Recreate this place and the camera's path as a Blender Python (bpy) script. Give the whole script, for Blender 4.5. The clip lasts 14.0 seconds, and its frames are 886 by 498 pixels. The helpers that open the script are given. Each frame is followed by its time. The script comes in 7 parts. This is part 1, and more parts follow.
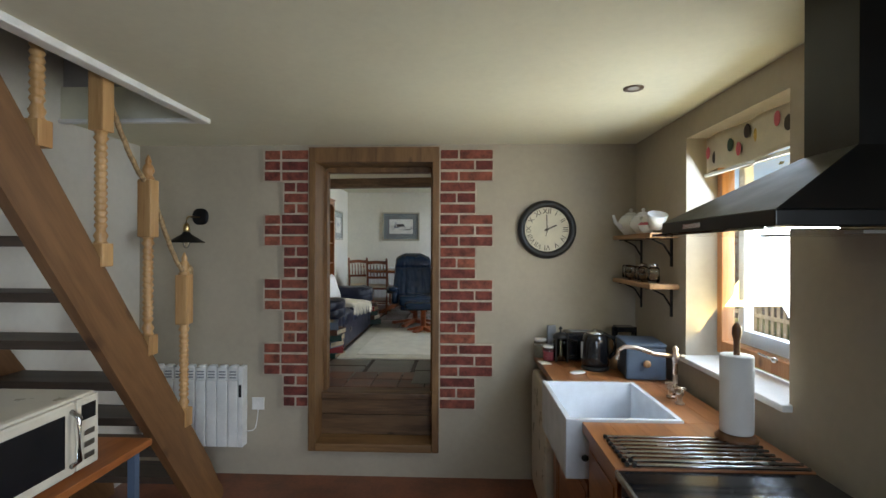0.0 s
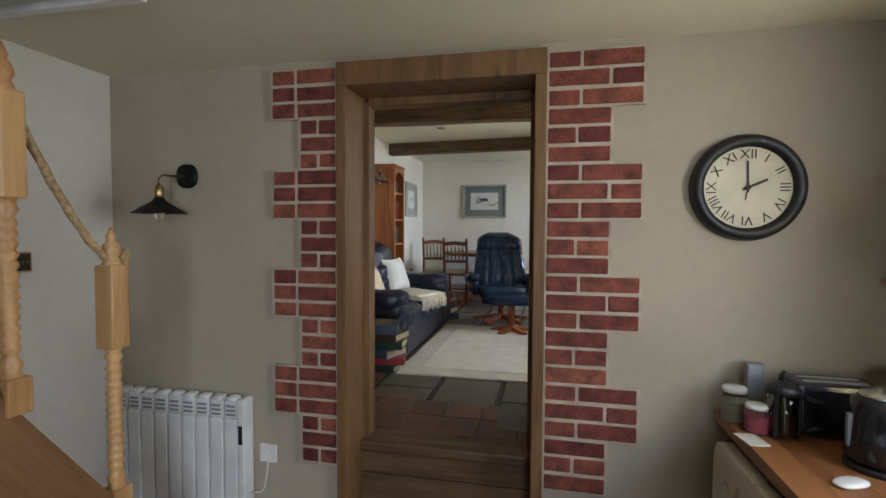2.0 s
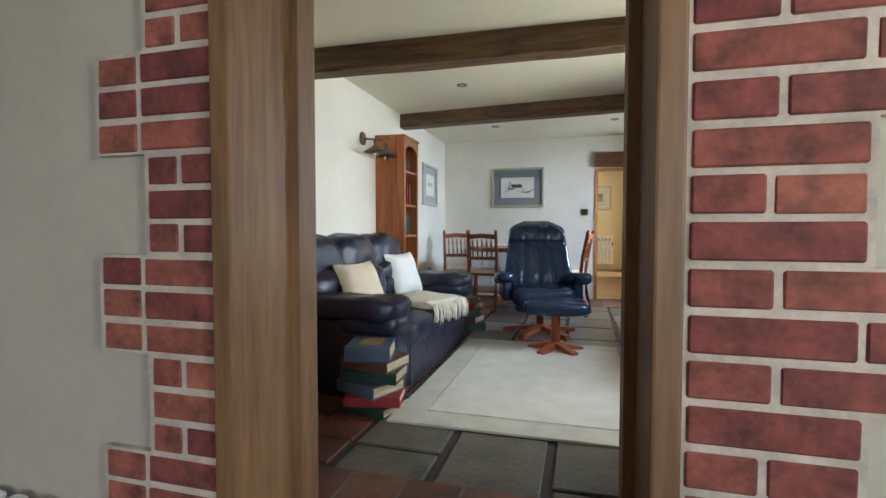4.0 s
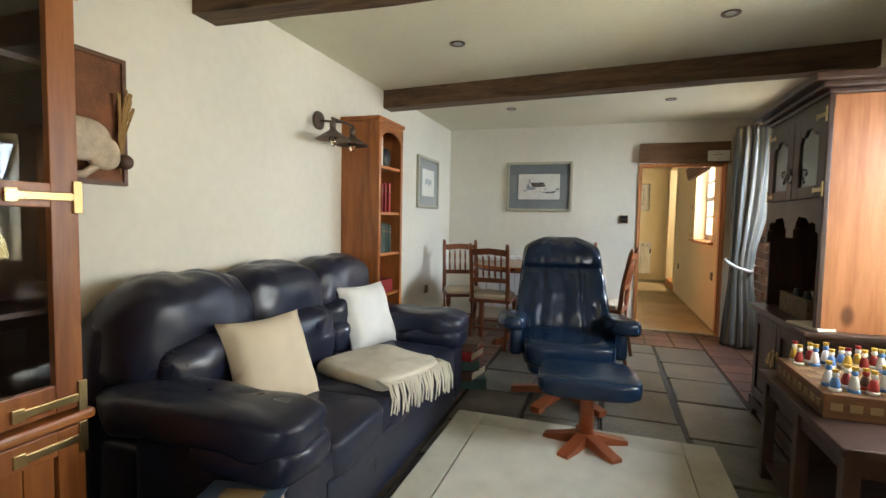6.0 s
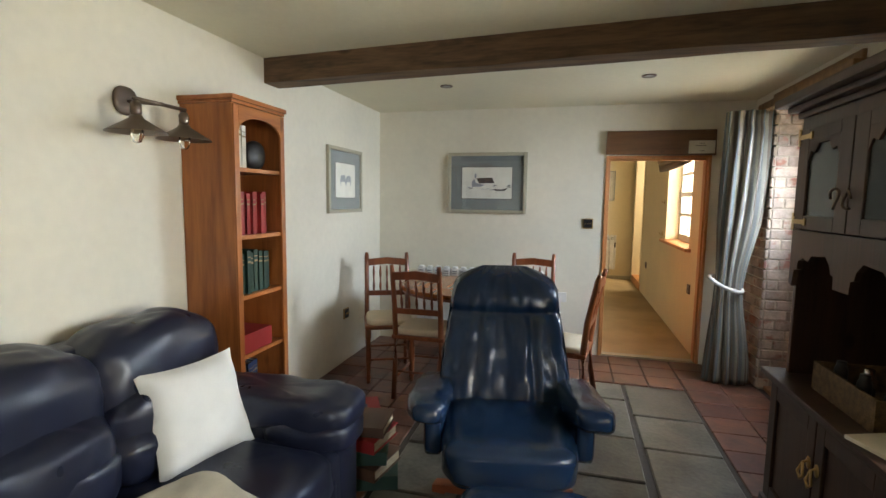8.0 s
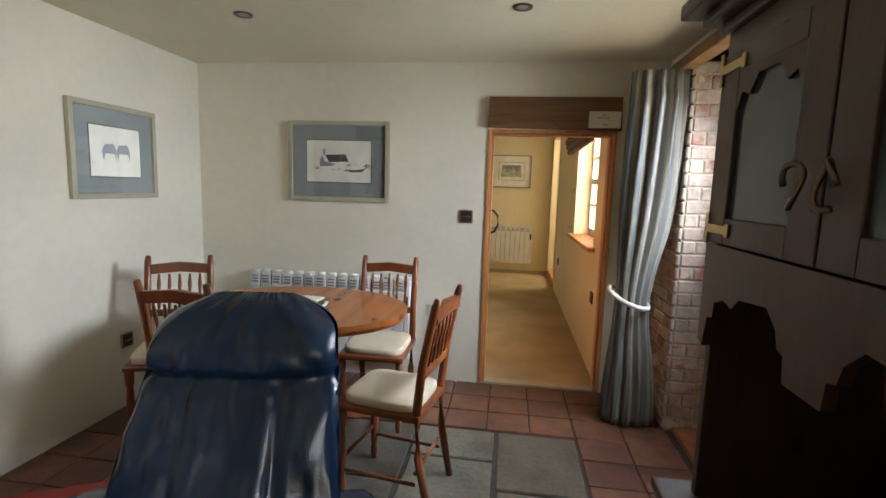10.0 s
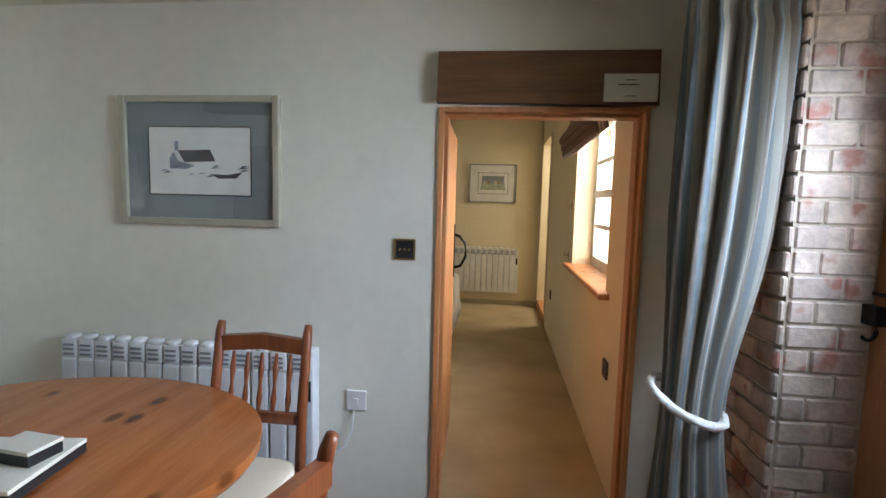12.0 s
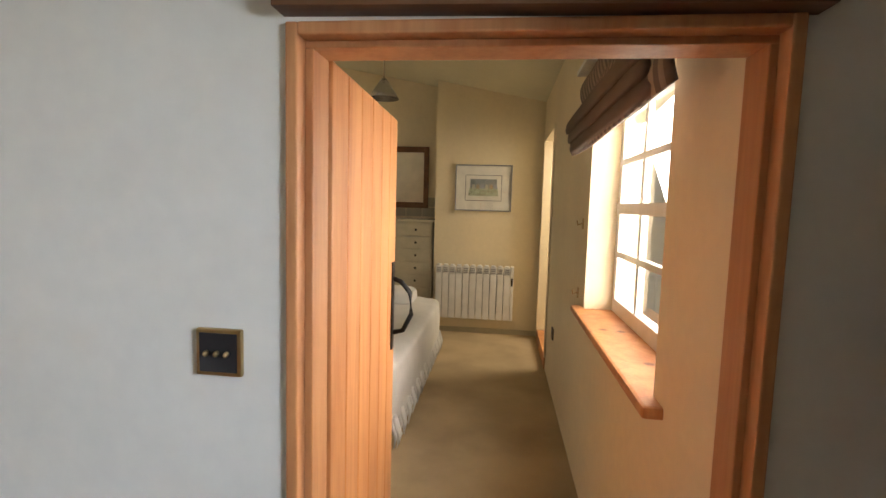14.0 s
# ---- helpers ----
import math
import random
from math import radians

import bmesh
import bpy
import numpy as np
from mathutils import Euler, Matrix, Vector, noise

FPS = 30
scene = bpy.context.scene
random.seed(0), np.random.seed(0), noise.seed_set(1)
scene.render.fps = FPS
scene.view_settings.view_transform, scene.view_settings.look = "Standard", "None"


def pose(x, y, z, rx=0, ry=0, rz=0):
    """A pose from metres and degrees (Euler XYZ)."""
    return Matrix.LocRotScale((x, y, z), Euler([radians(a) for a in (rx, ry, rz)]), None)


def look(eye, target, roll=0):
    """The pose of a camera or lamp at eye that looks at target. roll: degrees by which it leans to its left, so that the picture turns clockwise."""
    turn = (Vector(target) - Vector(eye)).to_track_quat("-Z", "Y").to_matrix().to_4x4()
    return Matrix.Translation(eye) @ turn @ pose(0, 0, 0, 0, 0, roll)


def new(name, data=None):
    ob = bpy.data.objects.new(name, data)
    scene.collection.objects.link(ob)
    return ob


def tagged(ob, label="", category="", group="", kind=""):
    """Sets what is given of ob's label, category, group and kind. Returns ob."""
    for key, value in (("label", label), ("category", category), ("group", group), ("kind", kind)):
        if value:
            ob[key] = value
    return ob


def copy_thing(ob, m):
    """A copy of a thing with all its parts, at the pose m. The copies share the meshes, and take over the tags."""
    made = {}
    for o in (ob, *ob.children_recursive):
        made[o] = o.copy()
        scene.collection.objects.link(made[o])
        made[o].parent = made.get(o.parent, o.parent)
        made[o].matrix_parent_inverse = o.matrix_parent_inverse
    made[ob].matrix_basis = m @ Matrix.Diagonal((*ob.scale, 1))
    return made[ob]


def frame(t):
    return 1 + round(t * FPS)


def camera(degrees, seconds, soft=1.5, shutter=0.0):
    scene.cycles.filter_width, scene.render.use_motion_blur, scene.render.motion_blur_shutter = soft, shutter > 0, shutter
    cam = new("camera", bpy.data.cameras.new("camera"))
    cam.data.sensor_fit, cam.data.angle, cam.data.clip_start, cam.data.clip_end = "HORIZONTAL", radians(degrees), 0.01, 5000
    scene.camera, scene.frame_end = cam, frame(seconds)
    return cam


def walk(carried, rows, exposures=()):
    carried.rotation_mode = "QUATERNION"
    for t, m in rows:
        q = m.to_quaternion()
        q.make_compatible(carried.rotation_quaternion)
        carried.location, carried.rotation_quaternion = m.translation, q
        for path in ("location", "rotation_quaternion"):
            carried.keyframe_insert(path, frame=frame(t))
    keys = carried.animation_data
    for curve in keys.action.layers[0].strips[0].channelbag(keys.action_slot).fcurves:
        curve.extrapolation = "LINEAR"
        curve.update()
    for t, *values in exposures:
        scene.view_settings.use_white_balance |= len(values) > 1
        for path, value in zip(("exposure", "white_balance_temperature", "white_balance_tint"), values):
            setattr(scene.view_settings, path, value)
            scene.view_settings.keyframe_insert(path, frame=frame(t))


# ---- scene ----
cam = camera(85.2, 14.0)
PATH = [
    (0, (-0.196, 0.07, 1.554), (-0.268, 2.069, 1.555), 0.2),
    (0.5, (-0.195, 0.376, 1.554), (-0.337, 2.37, 1.533), 0.4),
    (1, (-0.233, 0.71, 1.543), (-0.446, 2.698, 1.507), 0.4),
    (1.5, (-0.284, 1.063, 1.526), (-0.599, 3.037, 1.48), 0.3),
    (2, (-0.347, 1.459, 1.53), (-0.764, 3.413, 1.447), 0.3),
    (2.5, (-0.426, 1.805, 1.527), (-0.908, 3.743, 1.42), 0.2),
    (2.7, (-0.495, 1.938, 1.521), (-0.965, 3.879, 1.416), 0.4),
    (4.8, (-0.551, 3.198, 1.346), (-1.146, 5.106, 1.274), 0.4),
    (5, (-0.573, 3.354, 1.379), (-1.173, 5.26, 1.298), 0.6),
    (5.5, (-0.628, 3.69, 1.412), (-1.237, 5.594, 1.352), 0.6),
    (6, (-0.634, 3.987, 1.595), (-1.27, 5.88, 1.477), 1.1),
    (6.5, (-0.711, 4.254, 1.701), (-1.326, 6.153, 1.581), 0.9),
    (7, (-0.769, 4.52, 1.865), (-1.343, 6.426, 1.672), 0.9),
    (7.5, (-0.696, 4.775, 1.86), (-1.267, 6.682, 1.675), 0.8),
    (8, (-0.622, 5.079, 1.838), (-1.12, 7.006, 1.635), 0.8),
    (8.5, (-0.495, 5.413, 1.824), (-0.934, 7.351, 1.599), 0.8),
    (9, (-0.362, 5.752, 1.844), (-0.727, 7.701, 1.586), 0.8),
    (9.2, (-0.295, 5.841, 1.846), (-0.635, 7.794, 1.58), 1.1),
    (11.3, (-0.09, 7.077, 1.835), (-0.305, 9.052, 1.606), 1.5),
    (11.5, (-0.071, 7.22, 1.855), (-0.297, 9.193, 1.617), 1.3),
    (12, (-0.061, 7.565, 1.845), (-0.284, 9.544, 1.655), 1.5),
    (12.5, (-0.054, 7.863, 1.874), (-0.254, 9.843, 1.679), 1.3),
    (13, (0.002, 8.213, 1.89), (-0.225, 10.192, 1.709), 1.1),
    (13.5, (0.019, 8.519, 1.894), (-0.199, 10.501, 1.738), 1.0),
    (14, (0.064, 8.747, 1.932), (-0.171, 10.724, 1.748), 1.6),
]
walk(cam, [(t, look(eye, target, roll)) for t, eye, target, roll in PATH],
     [(0.0, 0.0, 6400, 12), (1.0, -0.2, 7000, 15), (1.6, -0.12, 6900, 16), (2.6, 0.33, 5900, 16), (4.8, 0.6, 6350, 12), (6.0, 0.48, 6900, 13), (8.0, 0.36, 7000, 13), (9.2, 0.3, 7600, 16), (11.3, 0.14, 6050, 14), (12.6, 0.1, 6150, 16), (14.0, 0.3, 6450, 19)])

# ---- world, sun, window light ----
world = bpy.data.worlds.new("world")
scene.world = world
world.use_nodes = True
_wn = world.node_tree
_sky = _wn.nodes.new("ShaderNodeTexSky")
_sky.sky_type, _sky.sun_disc = "NISHITA", False
_sky.sun_elevation, _sky.sun_rotation = radians(48), radians(-75)
_wn.links.new(_sky.outputs[0], _wn.nodes["Background"].inputs[0])
_wn.nodes["Background"].inputs[1].default_value = 0.15
sun = new("sun", bpy.data.lights.new("sun", "SUN"))
sun.data.energy, sun.data.angle, sun.data.color = 4.5, radians(0.5), (1, 0.95, 0.86)
sun.matrix_world = look((-8, 2.2, 10), (0, 0, 0))


def window_light(name, place, target, w, h, watts, color=(0.86, 0.93, 1.0)):
    lamp = new(name, bpy.data.lights.new(name, "AREA"))
    lamp.data.shape, lamp.data.size, lamp.data.size_y = "RECTANGLE", w, h
    lamp.data.energy, lamp.data.color = watts, color
    lamp.matrix_world = look(place, target)
    return lamp


SKY, GROUND = (0.66, 0.82, 1.0), (1.0, 0.86, 0.40)
# skylight falls in and down, light from the sunlit grass comes in and up
window_light("daylight_kitchen", (1.38, 2.4, 1.60), (0.2, 2.4, 0.9), 0.8, 1.1, 30, SKY)
window_light("grass_light_kitchen", (1.40, 2.4, 1.50), (0.3, 2.5, 2.3), 0.8, 1.0, 15, GROUND)
# added fill lamp at an unseen opening, brightens the lower left kitchen wall
window_light("fill_kitchen_back", (0.6, -1.35, 1.6), (-2.4, 3.2, 0.1), 1.2, 1.1, 24, (0.76, 0.88, 1.0)).data.spread = radians(100)
window_light("daylight_living", (1.05, 6.07, 1.72), (-1.0, 6.0, 0.55), 0.8, 0.9, 36, SKY)
window_light("grass_light_living", (1.07, 6.07, 1.66), (-1.2, 6.0, 2.5), 0.8, 0.9, 15, GROUND)
# added warm fill with no known window, brightens the near end of the room
window_light("fill_near", (0.98, 4.5, 1.72), (-1.0, 4.7, 1.3), 0.5, 0.9, 8, (1.0, 0.92, 0.70))
window_light("daylight_door", (1.22, 8.6, 2.08), (-0.6, 8.6, 0.8), 0.7, 0.6, 38, SKY).data.spread = radians(130)
window_light("grass_light_door", (1.22, 8.6, 2.02), (-0.3, 8.7, 2.9), 0.7, 0.6, 3, GROUND)
window_light("daylight_bedroom", (0.85, 10.72, 1.88), (-0.8, 10.9, 1.3), 1.1, 1.0, 44, (1, 0.92, 0.74))
# added lamp inside the closed far room, so that its doorway looks bright
window_light("fill_bathroom", (1.55, 13.6, 2.5), (0.3, 13.6, 1.4), 0.7, 0.9, 24, (1, 0.9, 0.66))


# ---- materials ----
def tree(name):
    m = bpy.data.materials.new(name)
    m.use_nodes = True
    return m, m.node_tree.nodes, m.node_tree.links, m.node_tree.nodes["Principled BSDF"]


def surface(name, color, rough=0.6, metal=0.0, vary=0.12, scale=6.0, grain=60.0, bump=0.15, depth=0.004, stretch=(1, 1, 1), dark=None, spread=0.0, patches=0.0):
    """A material with stains at a large scale, grain at a small one, relief, and a change from object to object (spread)."""
    m, n, l, p = tree(name)
    co = n.new("ShaderNodeTexCoord")
    mp = n.new("ShaderNodeMapping")
    mp.inputs["Scale"].default_value = stretch
    geo = n.new("ShaderNodeNewGeometry")
    l.new(geo.outputs["Position"] if spread else co.outputs["Object"], mp.inputs[0])
    big, small = n.new("ShaderNodeTexNoise"), n.new("ShaderNodeTexNoise")
    big.inputs["Scale"].default_value, small.inputs["Scale"].default_value = scale, grain
    big.inputs["Detail"].default_value, small.inputs["Detail"].default_value = 6, 4
    l.new(mp.outputs[0], big.inputs[0]); l.new(mp.outputs[0], small.inputs[0])
    ramp = n.new("ShaderNodeValToRGB")
    c = Vector(color)
    lo = Vector(dark) if dark else c * (1 - 2.2 * vary)
    ramp.color_ramp.elements[0].position, ramp.color_ramp.elements[1].position = 0.3, 0.68
    ramp.color_ramp.elements[0].color = (*lo, 1)
    ramp.color_ramp.elements[1].color = (*[min(1, v * (1 + vary * 0.6)) for v in c], 1)
    mixf = n.new("ShaderNodeMath"); mixf.operation = "MULTIPLY_ADD"
    l.new(small.outputs[0], mixf.inputs[0]); mixf.inputs[1].default_value = 0.35
    half = n.new("ShaderNodeMath"); half.operation = "MULTIPLY_ADD"
    l.new(big.outputs[0], half.inputs[0]); half.inputs[1].default_value = 0.9; half.inputs[2].default_value = -0.12
    l.new(half.outputs[0], mixf.inputs[2])
    l.new(mixf.outputs[0], ramp.inputs[0])
    out = ramp.outputs[0]
    if spread:
        info = n.new("ShaderNodeObjectInfo")
        hsv = n.new("ShaderNodeHueSaturation")
        mr = n.new("ShaderNodeMapRange")
        mr.inputs[3].default_value, mr.inputs[4].default_value = 1 - spread, 1 + spread
        l.new(info.outputs["Random"], mr.inputs[0]); l.new(mr.outputs[0], hsv.inputs["Value"]); l.new(out, hsv.inputs["Color"])
        mh = n.new("ShaderNodeMapRange")
        mh.inputs[3].default_value, mh.inputs[4].default_value = 0.5 - spread * 0.03, 0.5 + spread * 0.03
        l.new(info.outputs["Random"], mh.inputs[0]); l.new(mh.outputs[0], hsv.inputs["Hue"])
        out = hsv.outputs[0]
    if patches:
        pn = n.new("ShaderNodeTexNoise"); pn.inputs["Scale"].default_value = 9; pn.inputs["Detail"].default_value = 5
        l.new(geo.outputs["Position"], pn.inputs[0])
        pr = n.new("ShaderNodeValToRGB")
        pr.color_ramp.elements[0].position, pr.color_ramp.elements[1].position = 0.56, 0.64
        l.new(pn.outputs[0], pr.inputs[0])
        mx = n.new("ShaderNodeMix"); mx.data_type = "RGBA"
        l.new(pr.outputs[0], mx.inputs[0]); l.new(out, mx.inputs[6]); mx.inputs[7].default_value = (*[v * patches for v in (0.42, 0.2, 0.15)], 1)
        out = mx.outputs[2]
    l.new(out, p.inputs["Base Color"])
    rr = n.new("ShaderNodeMapRange")
    rr.inputs[3].default_value, rr.inputs[4].default_value = max(0.03, rough - 0.1), min(1, rough + 0.1)
    l.new(big.outputs[0], rr.inputs[0]); l.new(rr.outputs[0], p.inputs["Roughness"])
    p.inputs["Metallic"].default_value = metal
    if bump:
        b = n.new("ShaderNodeBump")
        b.inputs["Strength"].default_value, b.inputs["Distance"].default_value = bump, depth
        l.new(mixf.outputs[0], b.inputs["Height"]); l.new(b.outputs[0], p.inputs["Normal"])
    return m


def wood(name, light, dark, axis=2, rough=0.45, knots=True, spread=0.12, rings=9.0, knot=0.11, density=4.5):
    """Timber with its grain along an axis (0, 1 or 2), and knots."""
    m, n, l, p = tree(name)
    co, mp, info = n.new("ShaderNodeTexCoord"), n.new("ShaderNodeMapping"), n.new("ShaderNodeObjectInfo")
    s = [1.0, 1.0, 1.0]
    s[axis] = 0.09
    mp.inputs["Scale"].default_value = s
    l.new(co.outputs["Object"], mp.inputs[0])
    off = n.new("ShaderNodeVectorMath"); off.operation = "SCALE"
    cmb = n.new("ShaderNodeCombineXYZ")
    for k in range(3):
        l.new(info.outputs["Random"], cmb.inputs[k])
    l.new(cmb.outputs[0], off.inputs[0]); off.inputs["Scale"].default_value = 7.0
    l.new(off.outputs[0], mp.inputs[1])
    a, b = n.new("ShaderNodeTexNoise"), n.new("ShaderNodeTexNoise")
    a.inputs["Scale"].default_value, b.inputs["Scale"].default_value = rings, 85
    a.inputs["Detail"].default_value, a.inputs["Distortion"].default_value = 5, 1.2
    l.new(mp.outputs[0], a.inputs[0]); l.new(mp.outputs[0], b.inputs[0])
    add = n.new("ShaderNodeMath"); add.operation = "MULTIPLY_ADD"
    l.new(b.outputs[0], add.inputs[0]); add.inputs[1].default_value = 0.4
    sh = n.new("ShaderNodeMath"); sh.operation = "SUBTRACT"; l.new(a.outputs[0], sh.inputs[0]); sh.inputs[1].default_value = 0.18
    l.new(sh.outputs[0], add.inputs[2])
    ramp = n.new("ShaderNodeValToRGB")
    ramp.color_ramp.elements[0].position, ramp.color_ramp.elements[1].position = 0.32, 0.66
    ramp.color_ramp.elements[0].color, ramp.color_ramp.elements[1].color = (*dark, 1), (*light, 1)
    l.new(add.outputs[0], ramp.inputs[0])
    out = ramp.outputs[0]
    if knots:
        v = n.new("ShaderNodeTexVoronoi")
        v.inputs["Scale"].default_value = density
        mk = n.new("ShaderNodeMapping")
        sk = [1.0, 1.0, 1.0]; sk[axis] = 0.55
        mk.inputs["Scale"].default_value = sk
        l.new(co.outputs["Object"], mk.inputs[0]); l.new(off.outputs[0], mk.inputs[1]); l.new(mk.outputs[0], v.inputs[0])
        kr = n.new("ShaderNodeValToRGB")
        kr.color_ramp.elements[0].position, kr.color_ramp.elements[1].position = knot * 0.5, knot
        kr.color_ramp.elements[0].color, kr.color_ramp.elements[1].color = (0.3, 0.25, 0.22, 1), (1, 1, 1, 1)
        l.new(v.outputs["Distance"], kr.inputs[0])
        mx = n.new("ShaderNodeMix"); mx.data_type, mx.blend_type = "RGBA", "MULTIPLY"
        mx.inputs[0].default_value = 0.9
        l.new(out, mx.inputs[6]); l.new(kr.outputs[0], mx.inputs[7]); out = mx.outputs[2]
    hsv, mr = n.new("ShaderNodeHueSaturation"), n.new("ShaderNodeMapRange")
    mr.inputs[3].default_value, mr.inputs[4].default_value = 1 - spread, 1 + spread
    l.new(info.outputs["Random"], mr.inputs[0]); l.new(mr.outputs[0], hsv.inputs["Value"]); l.new(out, hsv.inputs["Color"])
    l.new(hsv.outputs[0], p.inputs["Base Color"])
    p.inputs["Roughness"].default_value = rough
    bp = n.new("ShaderNodeBump"); bp.inputs["Strength"].default_value, bp.inputs["Distance"].default_value = 0.25, 0.002
    l.new(add.outputs[0], bp.inputs["Height"]); l.new(bp.outputs[0], p.inputs["Normal"])
    return m


def glass(name, tint=(1, 1, 1), rough=0.0):
    m, n, l, p = tree(name)
    p.inputs["Base Color"].default_value = (*tint, 1)
    p.inputs["Transmission Weight"].default_value, p.inputs["Roughness"].default_value, p.inputs["IOR"].default_value = 1, rough, 1.45
    return m


def glow(name, color, strength):
    m, n, l, p = tree(name)
    p.inputs["Emission Color"].default_value, p.inputs["Emission Strength"].default_value = (*color, 1), strength
    return m


def striped(name, colors, count, axis=1):
    """Woven stripes of several colours, repeated count times a metre."""
    m, n, l, p = tree(name)
    co, sep = n.new("ShaderNodeTexCoord"), n.new("ShaderNodeSeparateXYZ")
    l.new(co.outputs["UV"], sep.inputs[0])
    mul = n.new("ShaderNodeMath"); mul.operation = "MULTIPLY"; mul.inputs[1].default_value = count
    l.new(sep.outputs[0], mul.inputs[0])
    fr = n.new("ShaderNodeMath"); fr.operation = "FRACT"; l.new(mul.outputs[0], fr.inputs[0])
    ramp = n.new("ShaderNodeValToRGB"); ramp.color_ramp.interpolation = "CONSTANT"
    els = ramp.color_ramp.elements
    for k, c in enumerate(colors):
        e = els[k] if k < 2 else els.new(k / len(colors))
        e.position, e.color = k / len(colors), (*c, 1)
    l.new(fr.outputs[0], ramp.inputs[0])
    no = n.new("ShaderNodeTexNoise"); no.inputs["Scale"].default_value = 220
    mx = n.new("ShaderNodeMix"); mx.data_type, mx.blend_type = "RGBA", "MULTIPLY"; mx.inputs[0].default_value = 0.25
    l.new(ramp.outputs[0], mx.inputs[6]); l.new(no.outputs[0], mx.inputs[7]); l.new(mx.outputs[2], p.inputs["Base Color"])
    p.inputs["Roughness"].default_value = 0.75
    bp = n.new("ShaderNodeBump"); bp.inputs["Strength"].default_value, bp.inputs["Distance"].default_value = 0.2, 0.002
    l.new(no.outputs[0], bp.inputs["Height"]); l.new(bp.outputs[0], p.inputs["Normal"])
    return m


def leather(name, color, rough, creases, depth):
    """Hide with long soft creases, a pebbled grain and rubbed patches."""
    m, n, l, p = tree(name)
    co, warp, fold, grain, rub = n.new("ShaderNodeTexCoord"), n.new("ShaderNodeTexNoise"), n.new("ShaderNodeTexNoise"), n.new("ShaderNodeTexVoronoi"), n.new("ShaderNodeTexNoise")
    warp.inputs["Scale"].default_value, rub.inputs["Scale"].default_value = 3.0, 7.0
    fold.noise_type = "RIDGED_MULTIFRACTAL"
    fold.inputs["Scale"].default_value, fold.inputs["Detail"].default_value = creases, 3
    grain.inputs["Scale"].default_value = 260
    mixv = n.new("ShaderNodeMix"); mixv.data_type = "VECTOR"; mixv.inputs[0].default_value = 0.16
    l.new(co.outputs["Object"], warp.inputs[0]); l.new(co.outputs["Object"], rub.inputs[0]); l.new(co.outputs["Object"], grain.inputs[0])
    l.new(co.outputs["Object"], mixv.inputs[4]); l.new(warp.outputs["Color"], mixv.inputs[5]); l.new(mixv.outputs[1], fold.inputs[0])
    ramp = n.new("ShaderNodeValToRGB")
    ramp.color_ramp.elements[0].color = (*[v * 0.75 for v in color], 1)
    ramp.color_ramp.elements[1].color = (*[v * 1.5 for v in color], 1)
    l.new(rub.outputs[0], ramp.inputs[0]); l.new(ramp.outputs[0], p.inputs["Base Color"])
    rr = n.new("ShaderNodeMapRange")
    rr.inputs[3].default_value, rr.inputs[4].default_value = rough - 0.08, rough + 0.12
    l.new(rub.outputs[0], rr.inputs[0]); l.new(rr.outputs[0], p.inputs["Roughness"])
    b1, b2 = n.new("ShaderNodeBump"), n.new("ShaderNodeBump")
    b1.inputs["Strength"].default_value, b1.inputs["Distance"].default_value = 0.38, depth
    b2.inputs["Strength"].default_value, b2.inputs["Distance"].default_value = 0.2, 0.0012
    l.new(fold.outputs[0], b1.inputs["Height"]); l.new(grain.outputs["Distance"], b2.inputs["Height"])
    l.new(b1.outputs[0], b2.inputs["Normal"]); l.new(b2.outputs[0], p.inputs["Normal"])
    return m


def plain(name, color, rough=0.5, metal=0.0, coat=0.0):
    return surface(name, color, rough, metal, vary=0.06, scale=9, grain=140, bump=0.05, depth=0.001)


